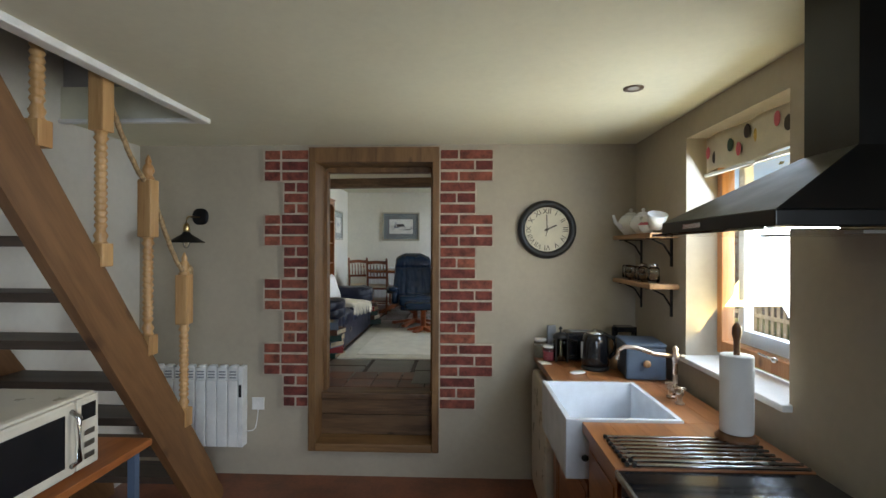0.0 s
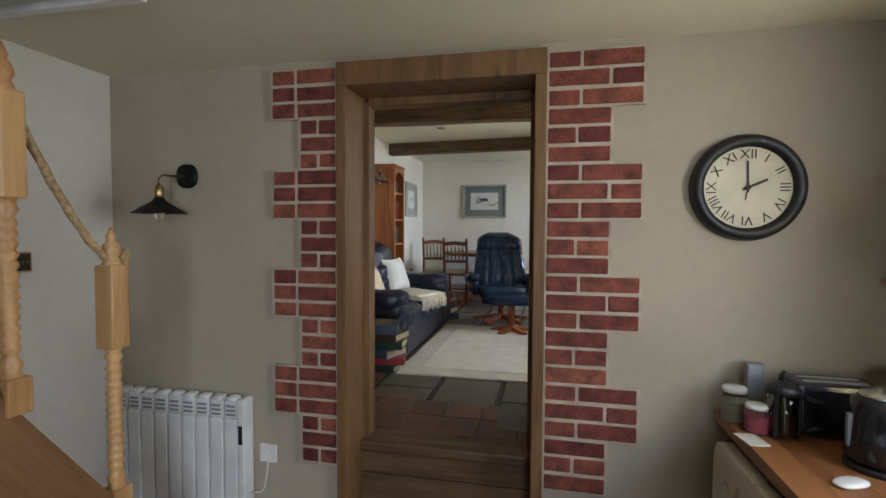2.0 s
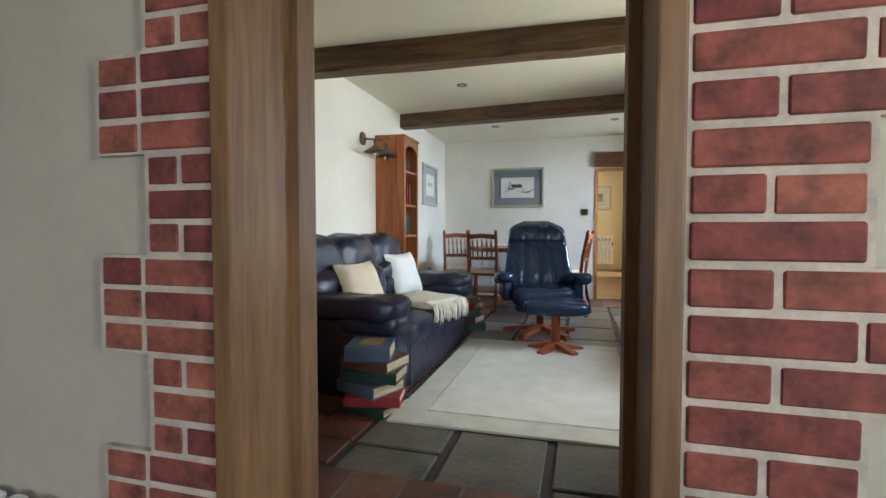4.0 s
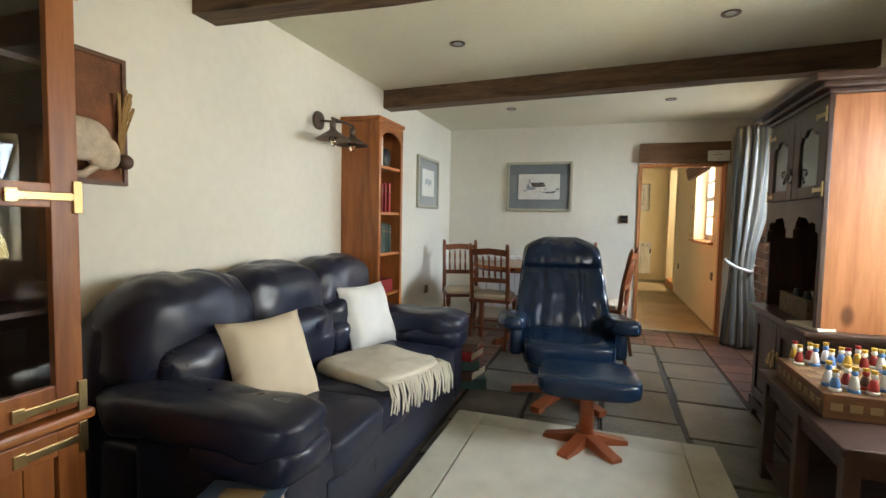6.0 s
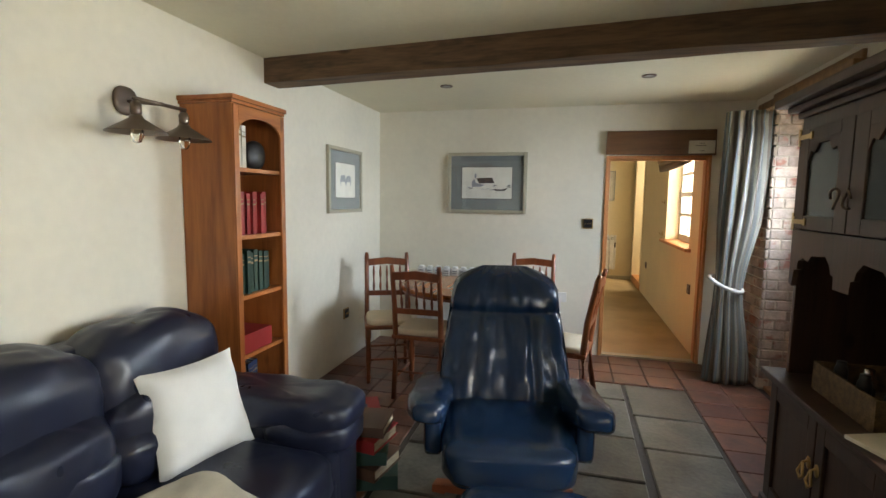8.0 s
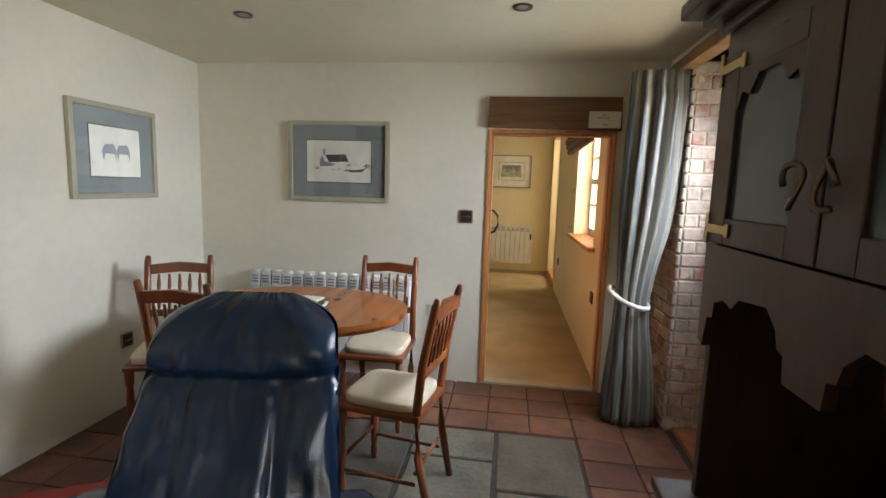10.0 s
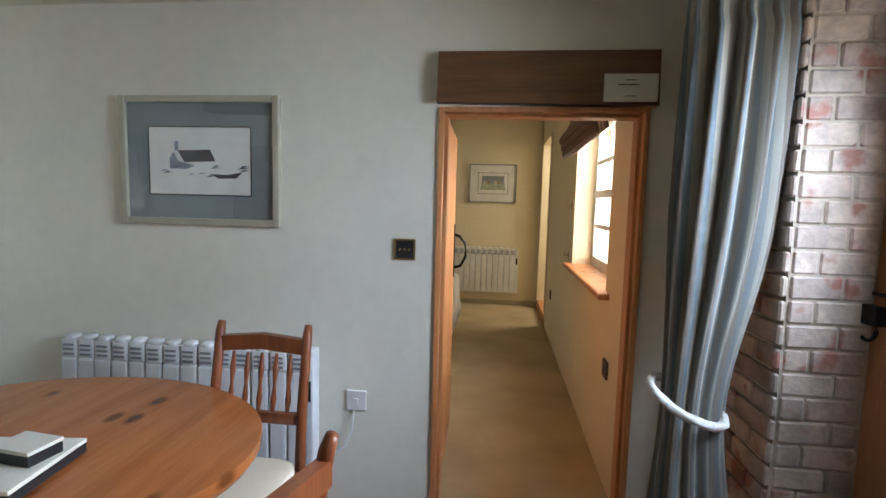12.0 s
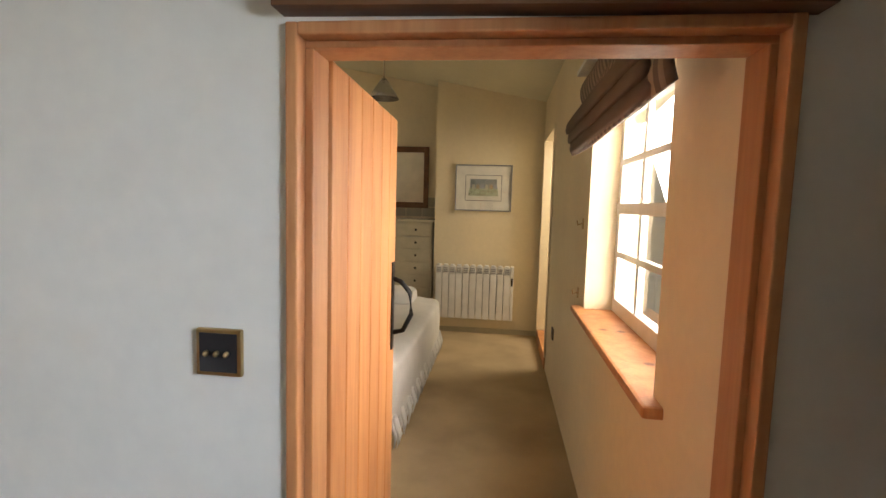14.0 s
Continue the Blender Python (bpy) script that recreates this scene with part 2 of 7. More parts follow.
M = {
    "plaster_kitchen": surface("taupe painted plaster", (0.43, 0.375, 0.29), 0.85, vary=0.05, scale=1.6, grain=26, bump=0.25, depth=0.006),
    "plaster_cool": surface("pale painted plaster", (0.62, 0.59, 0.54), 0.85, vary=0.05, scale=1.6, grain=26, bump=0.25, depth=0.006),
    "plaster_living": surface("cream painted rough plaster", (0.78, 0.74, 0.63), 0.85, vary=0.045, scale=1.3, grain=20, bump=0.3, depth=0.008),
    "plaster_bedroom": surface("warm cream plaster", (0.82, 0.72, 0.52), 0.85, vary=0.04, scale=1.3, grain=22, bump=0.25, depth=0.006),
    # the ceiling's yellow holds warm light bounced up from the grass
    "ceiling": surface("matt ceiling paint with grass bounce", (0.72, 0.69, 0.54), 0.9, vary=0.04, scale=1.2, grain=30, bump=0.15, depth=0.004),
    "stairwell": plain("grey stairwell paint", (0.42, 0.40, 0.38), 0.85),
    "white": plain("white gloss paint", (0.8, 0.79, 0.76), 0.35),
    "radiator": plain("white enamelled metal", (0.78, 0.78, 0.77), 0.35),
    "dark": plain("dark recess", (0.03, 0.03, 0.03), 0.7),
    "slot": plain("grey shaded metal", (0.25, 0.26, 0.28), 0.5),
    "oak": wood("light oak", (0.22, 0.115, 0.043), (0.12, 0.058, 0.021), 2, 0.55),
    "oak_x": wood("light oak laid across", (0.27, 0.145, 0.055), (0.16, 0.078, 0.028), 0, 0.55),
    "newel": wood("turned waxed pine", (0.52, 0.31, 0.13), (0.36, 0.18, 0.065), 2, 0.4),
    "stringer": wood("knotty stair timber", (0.19, 0.092, 0.036), (0.12, 0.054, 0.02), 1, 0.5, knot=0.16),
    "tread": wood("dark stair tread", (0.07, 0.045, 0.03), (0.03, 0.02, 0.012), 0, 0.5),
    "step": wood("worn dark step boards", (0.17, 0.095, 0.045), (0.07, 0.035, 0.018), 0, 0.5),
    "beam": wood("old ceiling beam", (0.16, 0.09, 0.045), (0.055, 0.03, 0.015), 0, 0.7, rings=14, knot=0.15),
    "lintel": wood("brown oak lintel", (0.17, 0.075, 0.028), (0.09, 0.036, 0.013), 0, 0.45),
    "pine": wood("orange antique pine", (0.40, 0.135, 0.035), (0.22, 0.065, 0.016), 2, 0.35, knot=0.15),
    "pine_y": wood("orange antique pine lengthwise", (0.42, 0.145, 0.04), (0.25, 0.075, 0.018), 1, 0.35),
    "tabletop": wood("varnished pine top", (0.36, 0.115, 0.03), (0.26, 0.075, 0.018), 1, 0.2, knot=0.22, density=9),
    "chairwood": wood("red-brown varnished wood", (0.24, 0.07, 0.022), (0.14, 0.036, 0.012), 2, 0.3, False),
    "doorpine": wood("orange ledged door pine", (0.60, 0.28, 0.11), (0.46, 0.18, 0.06), 2, 0.45),
    "plank": wood("dark plank door", (0.11, 0.06, 0.032), (0.06, 0.03, 0.016), 2, 0.5),
    "outer_door": wood("brown varnished outer door", (0.44, 0.19, 0.085), (0.27, 0.105, 0.045), 2, 0.4),
    # dresser wood is darkened for shade, its side pine brightened for window light
    "dresser": wood("shade-darkened carved pine", (0.055, 0.026, 0.017), (0.028, 0.013, 0.009), 2, 0.4),
    "sidepine_lit": wood("window-lit orange dresser side", (0.42, 0.17, 0.07), (0.29, 0.10, 0.035), 2, 0.4, knot=0.15),
    "worktop": wood("oiled beech worktop", (0.36, 0.15, 0.055), (0.22, 0.08, 0.028), 1, 0.28, False),
    "shelf": wood("rustic shelf board", (0.42, 0.24, 0.11), (0.26, 0.13, 0.06), 1, 0.5),
    "brick": surface("red brick", (0.235, 0.062, 0.042), 0.85, vary=0.3, scale=14, grain=70, bump=0.6, depth=0.006, spread=0.32),
    "mortar": surface("sandy mortar", (0.50, 0.42, 0.33), 0.95, vary=0.15, scale=10, grain=90, bump=0.5, depth=0.004),
    "pale_brick": surface("lime-washed brick", (0.50, 0.40, 0.33), 0.85, vary=0.2, scale=10, grain=60, bump=0.7, depth=0.008, spread=0.22, patches=0.8),
    "flag": surface("worn grey flagstone", (0.125, 0.115, 0.092), 0.33, vary=0.28, scale=5, grain=40, bump=0.5, depth=0.006, spread=0.3),
    "terracotta": surface("terracotta floor tile", (0.15, 0.06, 0.038), 0.42, vary=0.25, scale=7, grain=50, bump=0.3, depth=0.004, spread=0.25),
    "grout": surface("dark floor grout", (0.055, 0.045, 0.038), 0.8, vary=0.2, scale=20, grain=120, bump=0.4),
    "kitchen_floor": surface("reddish kitchen floor", (0.20, 0.07, 0.035), 0.4, vary=0.2, scale=5, grain=40, bump=0.2),
    "carpet": surface("beige cut-pile carpet", (0.52, 0.40, 0.24), 0.95, vary=0.12, scale=2.5, grain=300, bump=0.7, depth=0.005),
    "rug": surface("cream wool rug", (0.64, 0.62, 0.55), 0.95, vary=0.06, scale=7, grain=380, bump=0.6, depth=0.004),
    "rug_edge": surface("greyed wool rug border", (0.56, 0.54, 0.46), 0.95, vary=0.08, scale=7, grain=380, bump=0.6, depth=0.004),
    "leather": leather("navy black leather", (0.010, 0.013, 0.030), 0.29, 5.0, 0.008),
    "leather_blue": leather("navy blue leather", (0.006, 0.019, 0.048), 0.20, 6.0, 0.003),
    "cream_cloth": surface("cream woven cloth", (0.66, 0.56, 0.42), 0.9, vary=0.05, scale=8, grain=260, bump=0.35, depth=0.002),
    "white_cloth": surface("white woven cloth", (0.72, 0.72, 0.70), 0.9, vary=0.04, scale=8, grain=260, bump=0.35, depth=0.002),
    "throw": surface("cream wool throw", (0.62, 0.57, 0.47), 0.95, vary=0.07, scale=12, grain=240, bump=0.6, depth=0.003),
    "iron": plain("black iron", (0.012, 0.012, 0.013), 0.45, 0.6),
    "black": plain("black glossy plastic", (0.012, 0.012, 0.014), 0.16),
    "blackmatt": plain("black satin enamel", (0.016, 0.016, 0.017), 0.38),
    "hood": plain("brushed dark steel", (0.035, 0.035, 0.034), 0.38, 0.7),
    "steel": plain("brushed steel", (0.55, 0.55, 0.55), 0.25, 1.0),
    "brass": plain("antique brass", (0.52, 0.37, 0.17), 0.3, 1.0),
    "copper": plain("nickel tap metal", (0.60, 0.48, 0.38), 0.28, 1.0),
    "pewter": plain("aged pewter", (0.16, 0.12, 0.095), 0.42, 0.8),
    "ceramic": plain("white glazed ceramic", (0.8, 0.8, 0.78), 0.12),
    "sink": plain("white fireclay", (0.72, 0.76, 0.82), 0.16),
    "ivory": plain("ivory enamel", (0.62, 0.56, 0.45), 0.3),
    "bluegrey": plain("blue-grey painted tin", (0.07, 0.10, 0.15), 0.4),
    "rope": surface("natural rope", (0.42, 0.28, 0.14), 0.9, vary=0.25, scale=60, grain=300, bump=0.8, depth=0.004),
    "white_rope": surface("white cotton rope", (0.72, 0.70, 0.66), 0.9, vary=0.15, scale=60, grain=300, bump=0.8, depth=0.004),
    "paper": plain("off-white paper", (0.72, 0.68, 0.58), 0.85),
    "mount": plain("blue-grey mount board", (0.19, 0.21, 0.20), 0.8),
    "frame_ivory": plain("aged ivory frame", (0.46, 0.42, 0.31), 0.5),
    "ink": plain("brown ink", (0.07, 0.055, 0.045), 0.9),
    "clockface": plain("aged clock face", (0.66, 0.60, 0.45), 0.6),
    "red": plain("dark red cloth binding", (0.30, 0.02, 0.02), 0.5),
    "green": plain("dark green binding", (0.015, 0.05, 0.035), 0.5),
    "blue": plain("blue binding", (0.02, 0.04, 0.12), 0.5),
    "brownbook": plain("brown leather binding", (0.10, 0.05, 0.03), 0.5),
    "gold": plain("faded gilt card", (0.28, 0.19, 0.09), 0.5),
    "pages": surface("book page edges", (0.50, 0.42, 0.28), 0.9, vary=0.2, scale=20, grain=200, bump=0.5, depth=0.002, stretch=(1, 1, 8)),
    "pink": plain("pink sweets", (0.6, 0.12, 0.16), 0.5),
    "yellow": plain("yellow glaze", (0.6, 0.38, 0.06), 0.3),
    "skyblue": plain("blue glaze", (0.1, 0.25, 0.6), 0.3),
    "watercolour": surface("watercolour wash", (0.45, 0.47, 0.30), 0.9, vary=0.3, scale=30, grain=90, bump=0),
    "brick_hanging": surface("rust woven hanging", (0.22, 0.085, 0.04), 0.9, vary=0.25, scale=9, grain=120, bump=0.4),
    "fur": surface("carved pale stone", (0.58, 0.46, 0.34), 0.8, vary=0.15, scale=20, grain=140, bump=0.4),
    "straw": plain("dry wheat straw", (0.35, 0.2, 0.07), 0.9),
    "straw_wicker": surface("dull brown wicker", (0.16, 0.10, 0.05), 0.8, vary=0.3, scale=40, grain=160, bump=0.7),
    "grass": surface("sunlit grass", (0.16, 0.17, 0.05), 0.95, vary=0.35, scale=3, grain=60, bump=0.8, depth=0.03),
    "leaf": surface("foliage", (0.09, 0.12, 0.03), 0.8, vary=0.35, scale=4, grain=30, bump=0.3, spread=0.3),
    "fence": wood("weathered fence board", (0.45, 0.38, 0.27), (0.3, 0.24, 0.17), 2, 0.8),
    "bark": surface("tree bark", (0.12, 0.085, 0.06), 0.9, vary=0.3, scale=8, grain=50, bump=0.8, depth=0.02),
    "roof": surface("clay pantiles", (0.32, 0.14, 0.08), 0.85, vary=0.3, scale=12, grain=60, bump=0.5),
    "glass": glass("window glass"),
    # near-black brown, with the shade inside the glazed cabinet put into the colour
    "cupboard_shade": wood("cupboard inside darkened for shade", (0.045, 0.022, 0.014), (0.025, 0.012, 0.008), 2, 0.6, False),
    "jarglass": glass("jar glass", (0.92, 0.95, 0.95), 0.02),
    "mirror": plain("silvered mirror", (0.85, 0.85, 0.85), 0.02, 1.0),
    "dresserglass": plain("grey reflecting glass", (0.06, 0.07, 0.07), 0.06),
    "blind": striped("brown striped blind cloth", [(0.16, 0.12, 0.10), (0.28, 0.22, 0.18), (0.13, 0.10, 0.09), (0.33, 0.27, 0.21)], 9),
    "curtain": striped("blue and taupe striped curtain", [(0.17, 0.185, 0.185), (0.26, 0.25, 0.21), (0.13, 0.105, 0.08), (0.12, 0.15, 0.165), (0.33, 0.30, 0.24), (0.19, 0.16, 0.125), (0.15, 0.17, 0.17), (0.22, 0.19, 0.15)], 7),
    "bulb": glass("bulb glass", (1, 0.95, 0.85)),
    "lamp_on": plain("unlit lamp lens", (0.5, 0.5, 0.48), 0.2),
}


# ---- building helpers ----
def thing(name, label, category, place=(0, 0, 0), turn=0.0, group="", kind=""):
    """An Empty at the base of a thing, which parents its parts."""
    e = new(name)
    e.empty_display_size = 0.05
    e.matrix_world = pose(*place, 0, 0, turn)
    return tagged(e, label, category, group, kind)


def mesh_of(bm, material, smooth=False):
    me = bpy.data.meshes.new("mesh")
    if smooth:
        for f in bm.faces:
            f.smooth = True
    bm.to_mesh(me)
    bm.free()
    me.materials.append(M[material] if isinstance(material, str) else material)
    return me


def part(name, bm, material, parent=None, label="", smooth=False, kind="", m=None):
    """One mesh object from a bmesh, under a thing or a part."""
    ob = new(name, mesh_of(bm, material, smooth))
    if parent:
        ob.parent = parent
    if m is not None:
        ob.matrix_local = m
    return tagged(ob, label, "", "", kind)


def box(bm, x0, x1, y0, y1, z0, z1, bevel=0.0):
    """A box between two corners, added to bm, its edges rounded by bevel."""
    r = bmesh.ops.create_cube(bm, size=1, matrix=Matrix.Translation(((x0 + x1) / 2, (y0 + y1) / 2, (z0 + z1) / 2)) @ Matrix.Diagonal((abs(x1 - x0), abs(y1 - y0), abs(z1 - z0), 1)))
    if bevel:
        edges = list({e for v in r["verts"] for e in v.link_edges})
        bmesh.ops.bevel(bm, geom=edges, offset=bevel, segments=2, affect="EDGES", profile=0.6)
    return bm


def B(*a, **k):
    return box(bmesh.new(), *a, **k)


def boxes(*rows, bevel=0.0):
    bm = bmesh.new()
    for r in rows:
        box(bm, *r, bevel=bevel)
    return bm


def lathe(profile, steps=20, bm=None, at=(0, 0, 0)):
    """A solid turned round z from (radius, height) pairs."""
    bm = bm or bmesh.new()
    rings = []
    for r, z in profile:
        rings.append([bm.verts.new((at[0] + max(r, 1e-4) * math.cos(2 * math.pi * k / steps), at[1] + max(r, 1e-4) * math.sin(2 * math.pi * k / steps), at[2] + z)) for k in range(steps)])
    for a, b in zip(rings, rings[1:]):
        for k in range(steps):
            bm.faces.new((a[k], a[(k + 1) % steps], b[(k + 1) % steps], b[k]))
    bm.faces.new(rings[0][::-1])
    bm.faces.new(rings[-1])
    return bm


def tube(points, radius, steps=8, bm=None, twist=0.0):
    """A round bar along points, with closed ends."""
    bm = bm or bmesh.new()
    pts = [Vector(p) for p in points]
    rings = []
    up = Vector((0, 0, 1))
    for i, p in enumerate(pts):
        d = (pts[min(i + 1, len(pts) - 1)] - pts[max(i - 1, 0)]).normalized()
        side = d.cross(up)
        side = side.normalized() if side.length > 0.05 else d.cross(Vector((0, 1, 0.01))).normalized()
        lift = side.cross(d)
        r = radius[i] if isinstance(radius, (list, tuple)) else radius
        rings.append([bm.verts.new(p + r * (1 + twist * math.cos(3 * (2 * math.pi * k / steps) + i * 1.4)) * (math.cos(2 * math.pi * k / steps) * side + math.sin(2 * math.pi * k / steps) * lift)) for k in range(steps)])
    for a, b in zip(rings, rings[1:]):
        for k in range(steps):
            bm.faces.new((a[k], a[(k + 1) % steps], b[(k + 1) % steps], b[k]))
    bm.faces.new(rings[0][::-1])
    bm.faces.new(rings[-1])
    return bm


def puff(cx, cy, cz, sx, sy, sz, e=0.45, rough=0.0, seed=0, nu=28, nv=16, bm=None, scale=6.0):
    """A stuffed form of half sizes sx, sy, sz: a rounded block (e near 0.2) up to an egg (e = 1), with creases."""
    bm = bm or bmesh.new()
    sgn = lambda v, p: math.copysign(abs(v) ** p, v)
    rows = []
    for j in range(nv + 1):
        a = -math.pi / 2 + math.pi * j / nv
        row = []
        for i in range(nu):
            b = 2 * math.pi * i / nu
            v = Vector((sgn(math.cos(a), e) * sgn(math.cos(b), e), sgn(math.cos(a), e) * sgn(math.sin(b), e), sgn(math.sin(a), e)))
            q = Vector((cx + v.x * sx, cy + v.y * sy, cz + v.z * sz))
            if rough:
                w = noise.noise(q * scale + Vector((seed, 0, 0))) + 0.5 * noise.noise(q * scale * 2.7 + Vector((0, seed, 0)))
                q += v.normalized() * w * rough
            row.append(q)
        rows.append(row)
    vs = [[bm.verts.new(q) for q in row] for row in rows[1:-1]]
    lo, hi = bm.verts.new(rows[0][0]), bm.verts.new(rows[-1][0])
    for a, b in zip(vs, vs[1:]):
        for i in range(nu):
            bm.faces.new((a[i], a[(i + 1) % nu], b[(i + 1) % nu], b[i]))
    for i in range(nu):
        bm.faces.new((lo, vs[0][(i + 1) % nu], vs[0][i]))
        bm.faces.new((hi, vs[-1][i], vs[-1][(i + 1) % nu]))
    return bm


def prism(outline, axis, lo, hi, bm=None):
    """A plate with an outline in the two other axes (in x, y, z order), between lo and hi along axis."""
    bm = bm or bmesh.new()

    def at(p, d):
        q = list(p)
        q.insert(axis, d)
        return q

    a = [bm.verts.new(at(p, lo)) for p in outline]
    b = [bm.verts.new(at(p, hi)) for p in outline]
    bm.faces.new(a)
    bm.faces.new(b[::-1])
    for k in range(len(a)):
        bm.faces.new((a[k], b[k], b[(k + 1) % len(a)], a[(k + 1) % len(a)]))
    bmesh.ops.recalc_face_normals(bm, faces=bm.faces)
    return bm


def structure(name, bm, material, label="", parent=None):
    ob = part(name, bm, material, parent, label)
    return tagged(ob, kind="structure")


# ---- structure ----
KF, LF = -0.12, 0.45          # kitchen floor and living-room floor
KC, LC = 2.32, 2.675           # their ceilings
ground = structure("ground", B(-60, 90, -60, 80, -0.45, -0.30), "grass", "sunlit rough grass garden reaching the hedges")
structure("floor_kitchen", B(-2.75, 1.3, -1.7, 3.6, KF - 0.15, KF), "kitchen_floor", "reddish brown kitchen floor")
floor_living = structure("floor_living", B(-2.6, 1.2, 3.87, 9.60, LF - 0.3, LF - 0.012), "grout", "floor bed of the living room with dark joints")
structure("floor_bedroom", B(-3.4, 0.76, 9.60, 14.8, LF - 0.3, LF + 0.004), "carpet", "beige fitted carpet")
structure("floor_bathroom", B(0.76, 2.6, 12.9, 14.8, LF - 0.3, LF + 0.12), "plaster_bedroom", "pale floor of the bright room beyond")

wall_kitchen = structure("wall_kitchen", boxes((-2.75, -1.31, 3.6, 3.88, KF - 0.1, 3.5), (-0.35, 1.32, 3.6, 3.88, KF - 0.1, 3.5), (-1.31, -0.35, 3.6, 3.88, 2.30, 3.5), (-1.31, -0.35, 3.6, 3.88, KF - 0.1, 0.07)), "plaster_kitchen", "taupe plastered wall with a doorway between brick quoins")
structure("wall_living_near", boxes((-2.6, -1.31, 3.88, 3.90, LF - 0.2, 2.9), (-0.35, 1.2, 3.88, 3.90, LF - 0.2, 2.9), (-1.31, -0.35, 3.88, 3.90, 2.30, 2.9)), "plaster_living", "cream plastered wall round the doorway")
structure("wall_kitchen_left", B(-2.85, -2.6, -1.7, 3.6, KF - 0.1, 4.0), "plaster_cool", "pale plastered wall behind the stairs")
# the opening at x 0 to 1.2 is unseen, added to let light in
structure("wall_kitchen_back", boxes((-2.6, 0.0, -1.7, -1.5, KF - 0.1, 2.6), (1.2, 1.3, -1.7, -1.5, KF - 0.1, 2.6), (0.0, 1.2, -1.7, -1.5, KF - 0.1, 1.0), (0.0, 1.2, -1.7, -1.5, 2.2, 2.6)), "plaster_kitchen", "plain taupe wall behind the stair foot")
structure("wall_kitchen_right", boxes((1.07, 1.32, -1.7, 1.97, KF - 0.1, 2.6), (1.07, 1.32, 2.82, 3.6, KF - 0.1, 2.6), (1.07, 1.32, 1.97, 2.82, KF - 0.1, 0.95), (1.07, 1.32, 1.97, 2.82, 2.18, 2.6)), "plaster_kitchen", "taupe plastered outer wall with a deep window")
structure("ceiling_kitchen", boxes((-1.72, 1.3, -1.6, 3.6, KC, KC + 0.2), (-2.6, -1.72, 2.88, 3.6, KC, KC + 0.2), (-2.6, -1.72, -1.6, 0.6, KC, KC + 0.2)), "ceiling", "smooth kitchen ceiling with an open stair hatch")
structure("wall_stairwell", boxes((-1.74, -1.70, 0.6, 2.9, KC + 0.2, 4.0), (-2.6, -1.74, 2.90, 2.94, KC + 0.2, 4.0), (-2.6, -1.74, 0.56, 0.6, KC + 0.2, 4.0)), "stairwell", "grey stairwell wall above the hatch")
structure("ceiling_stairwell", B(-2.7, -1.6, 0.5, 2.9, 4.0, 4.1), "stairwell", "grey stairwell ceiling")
structure("trim_hatch", boxes((-1.74, -1.68, 0.6, 2.88, KC - 0.03, KC + 0.005), (-2.6, -1.74, 2.86, 2.90, KC - 0.02, KC + 0.005), bevel=0.006), "white", "white edging board of the stair hatch")

structure("wall_living_left", B(-2.7, -2.44, 3.90, 9.58, LF - 0.2, 2.9), "plaster_living", "long cream plastered wall")
structure("wall_living_far", boxes((-2.7, -0.319, 9.58, 9.69, LF - 0.2, 3.6), (0.517, 0.82, 9.58, 9.69, LF - 0.2, 3.6), (-0.319, 0.517, 9.58, 9.69, 2.239, 3.6)), "plaster_living", "cream plastered wall with the bedroom doorway")
# the gap at y 4.25 to 4.75 is made up for the near fill lamp
structure("wall_living_right", boxes((0.82, 1.12, 3.90, 4.25, LF - 0.2, 2.9), (0.82, 1.12, 4.75, 5.65, LF - 0.2, 2.9), (0.82, 1.12, 6.50, 8.14, LF - 0.2, 2.9), (0.82, 1.12, 5.65, 6.50, LF - 0.2, 1.22), (0.82, 1.12, 5.65, 6.50, 2.20, 2.9), (0.82, 1.12, 4.25, 4.75, LF - 0.2, 1.22), (0.82, 1.12, 4.25, 4.75, 2.20, 2.9), (0.82, 1.12, 9.14, 9.58, LF - 0.2, 2.9), (0.82, 1.12, 8.14, 9.14, 2.56, 2.9)), "plaster_living", "cream plastered outer wall with a window and a doorway")
structure("ceiling_living", B(-2.7, 1.2, 3.90, 9.58, LC, LC + 0.2), "ceiling", "cream ceiling between old beams")

structure("wall_bedroom_right", boxes(*[(0.51, 0.76, *q) for q in ((9.69, 10.13, LF - 0.2, 3.3), (11.30, 13.12, LF - 0.2, 3.3), (10.13, 11.30, LF - 0.2, 1.37), (10.13, 11.30, 2.44, 3.3), (14.10, 14.8, LF - 0.2, 3.3), (13.12, 14.10, 2.66, 3.3), (13.12, 14.10, LF - 0.2, LF + 0.12))]), "plaster_bedroom", "warm cream wall with a sash window and a doorway")
structure("wall_bedroom_far", boxes((-0.70, 0.51, 14.28, 14.8, LF - 0.2, 3.8), (-3.4, -0.70, 14.62, 14.8, LF - 0.2, 4.2)), "plaster_bedroom", "cream bedroom end wall with a chimney breast")
structure("wall_bedroom_left", B(-3.5, -3.3, 9.6, 14.8, LF - 0.2, 4.2), "plaster_bedroom", "cream bedroom side wall")
structure("wall_bathroom", boxes((2.5, 2.6, 12.9, 14.8, 0, 3.2), (0.76, 2.5, 14.7, 14.8, 0, 3.1), (0.76, 2.5, 12.9, 13.0, 0, 3.1), (0.76, 2.6, 12.9, 14.8, 3.1, 3.2)), "plaster_bedroom", "cream wall of the bright room beyond")
structure("ceiling_bedroom", prism([(0.85, 3.02), (0.85, 3.2), (-3.5, 4.05), (-3.5, 3.87)], 1, 9.7, 14.8), "ceiling", "sloping cream bedroom ceiling")

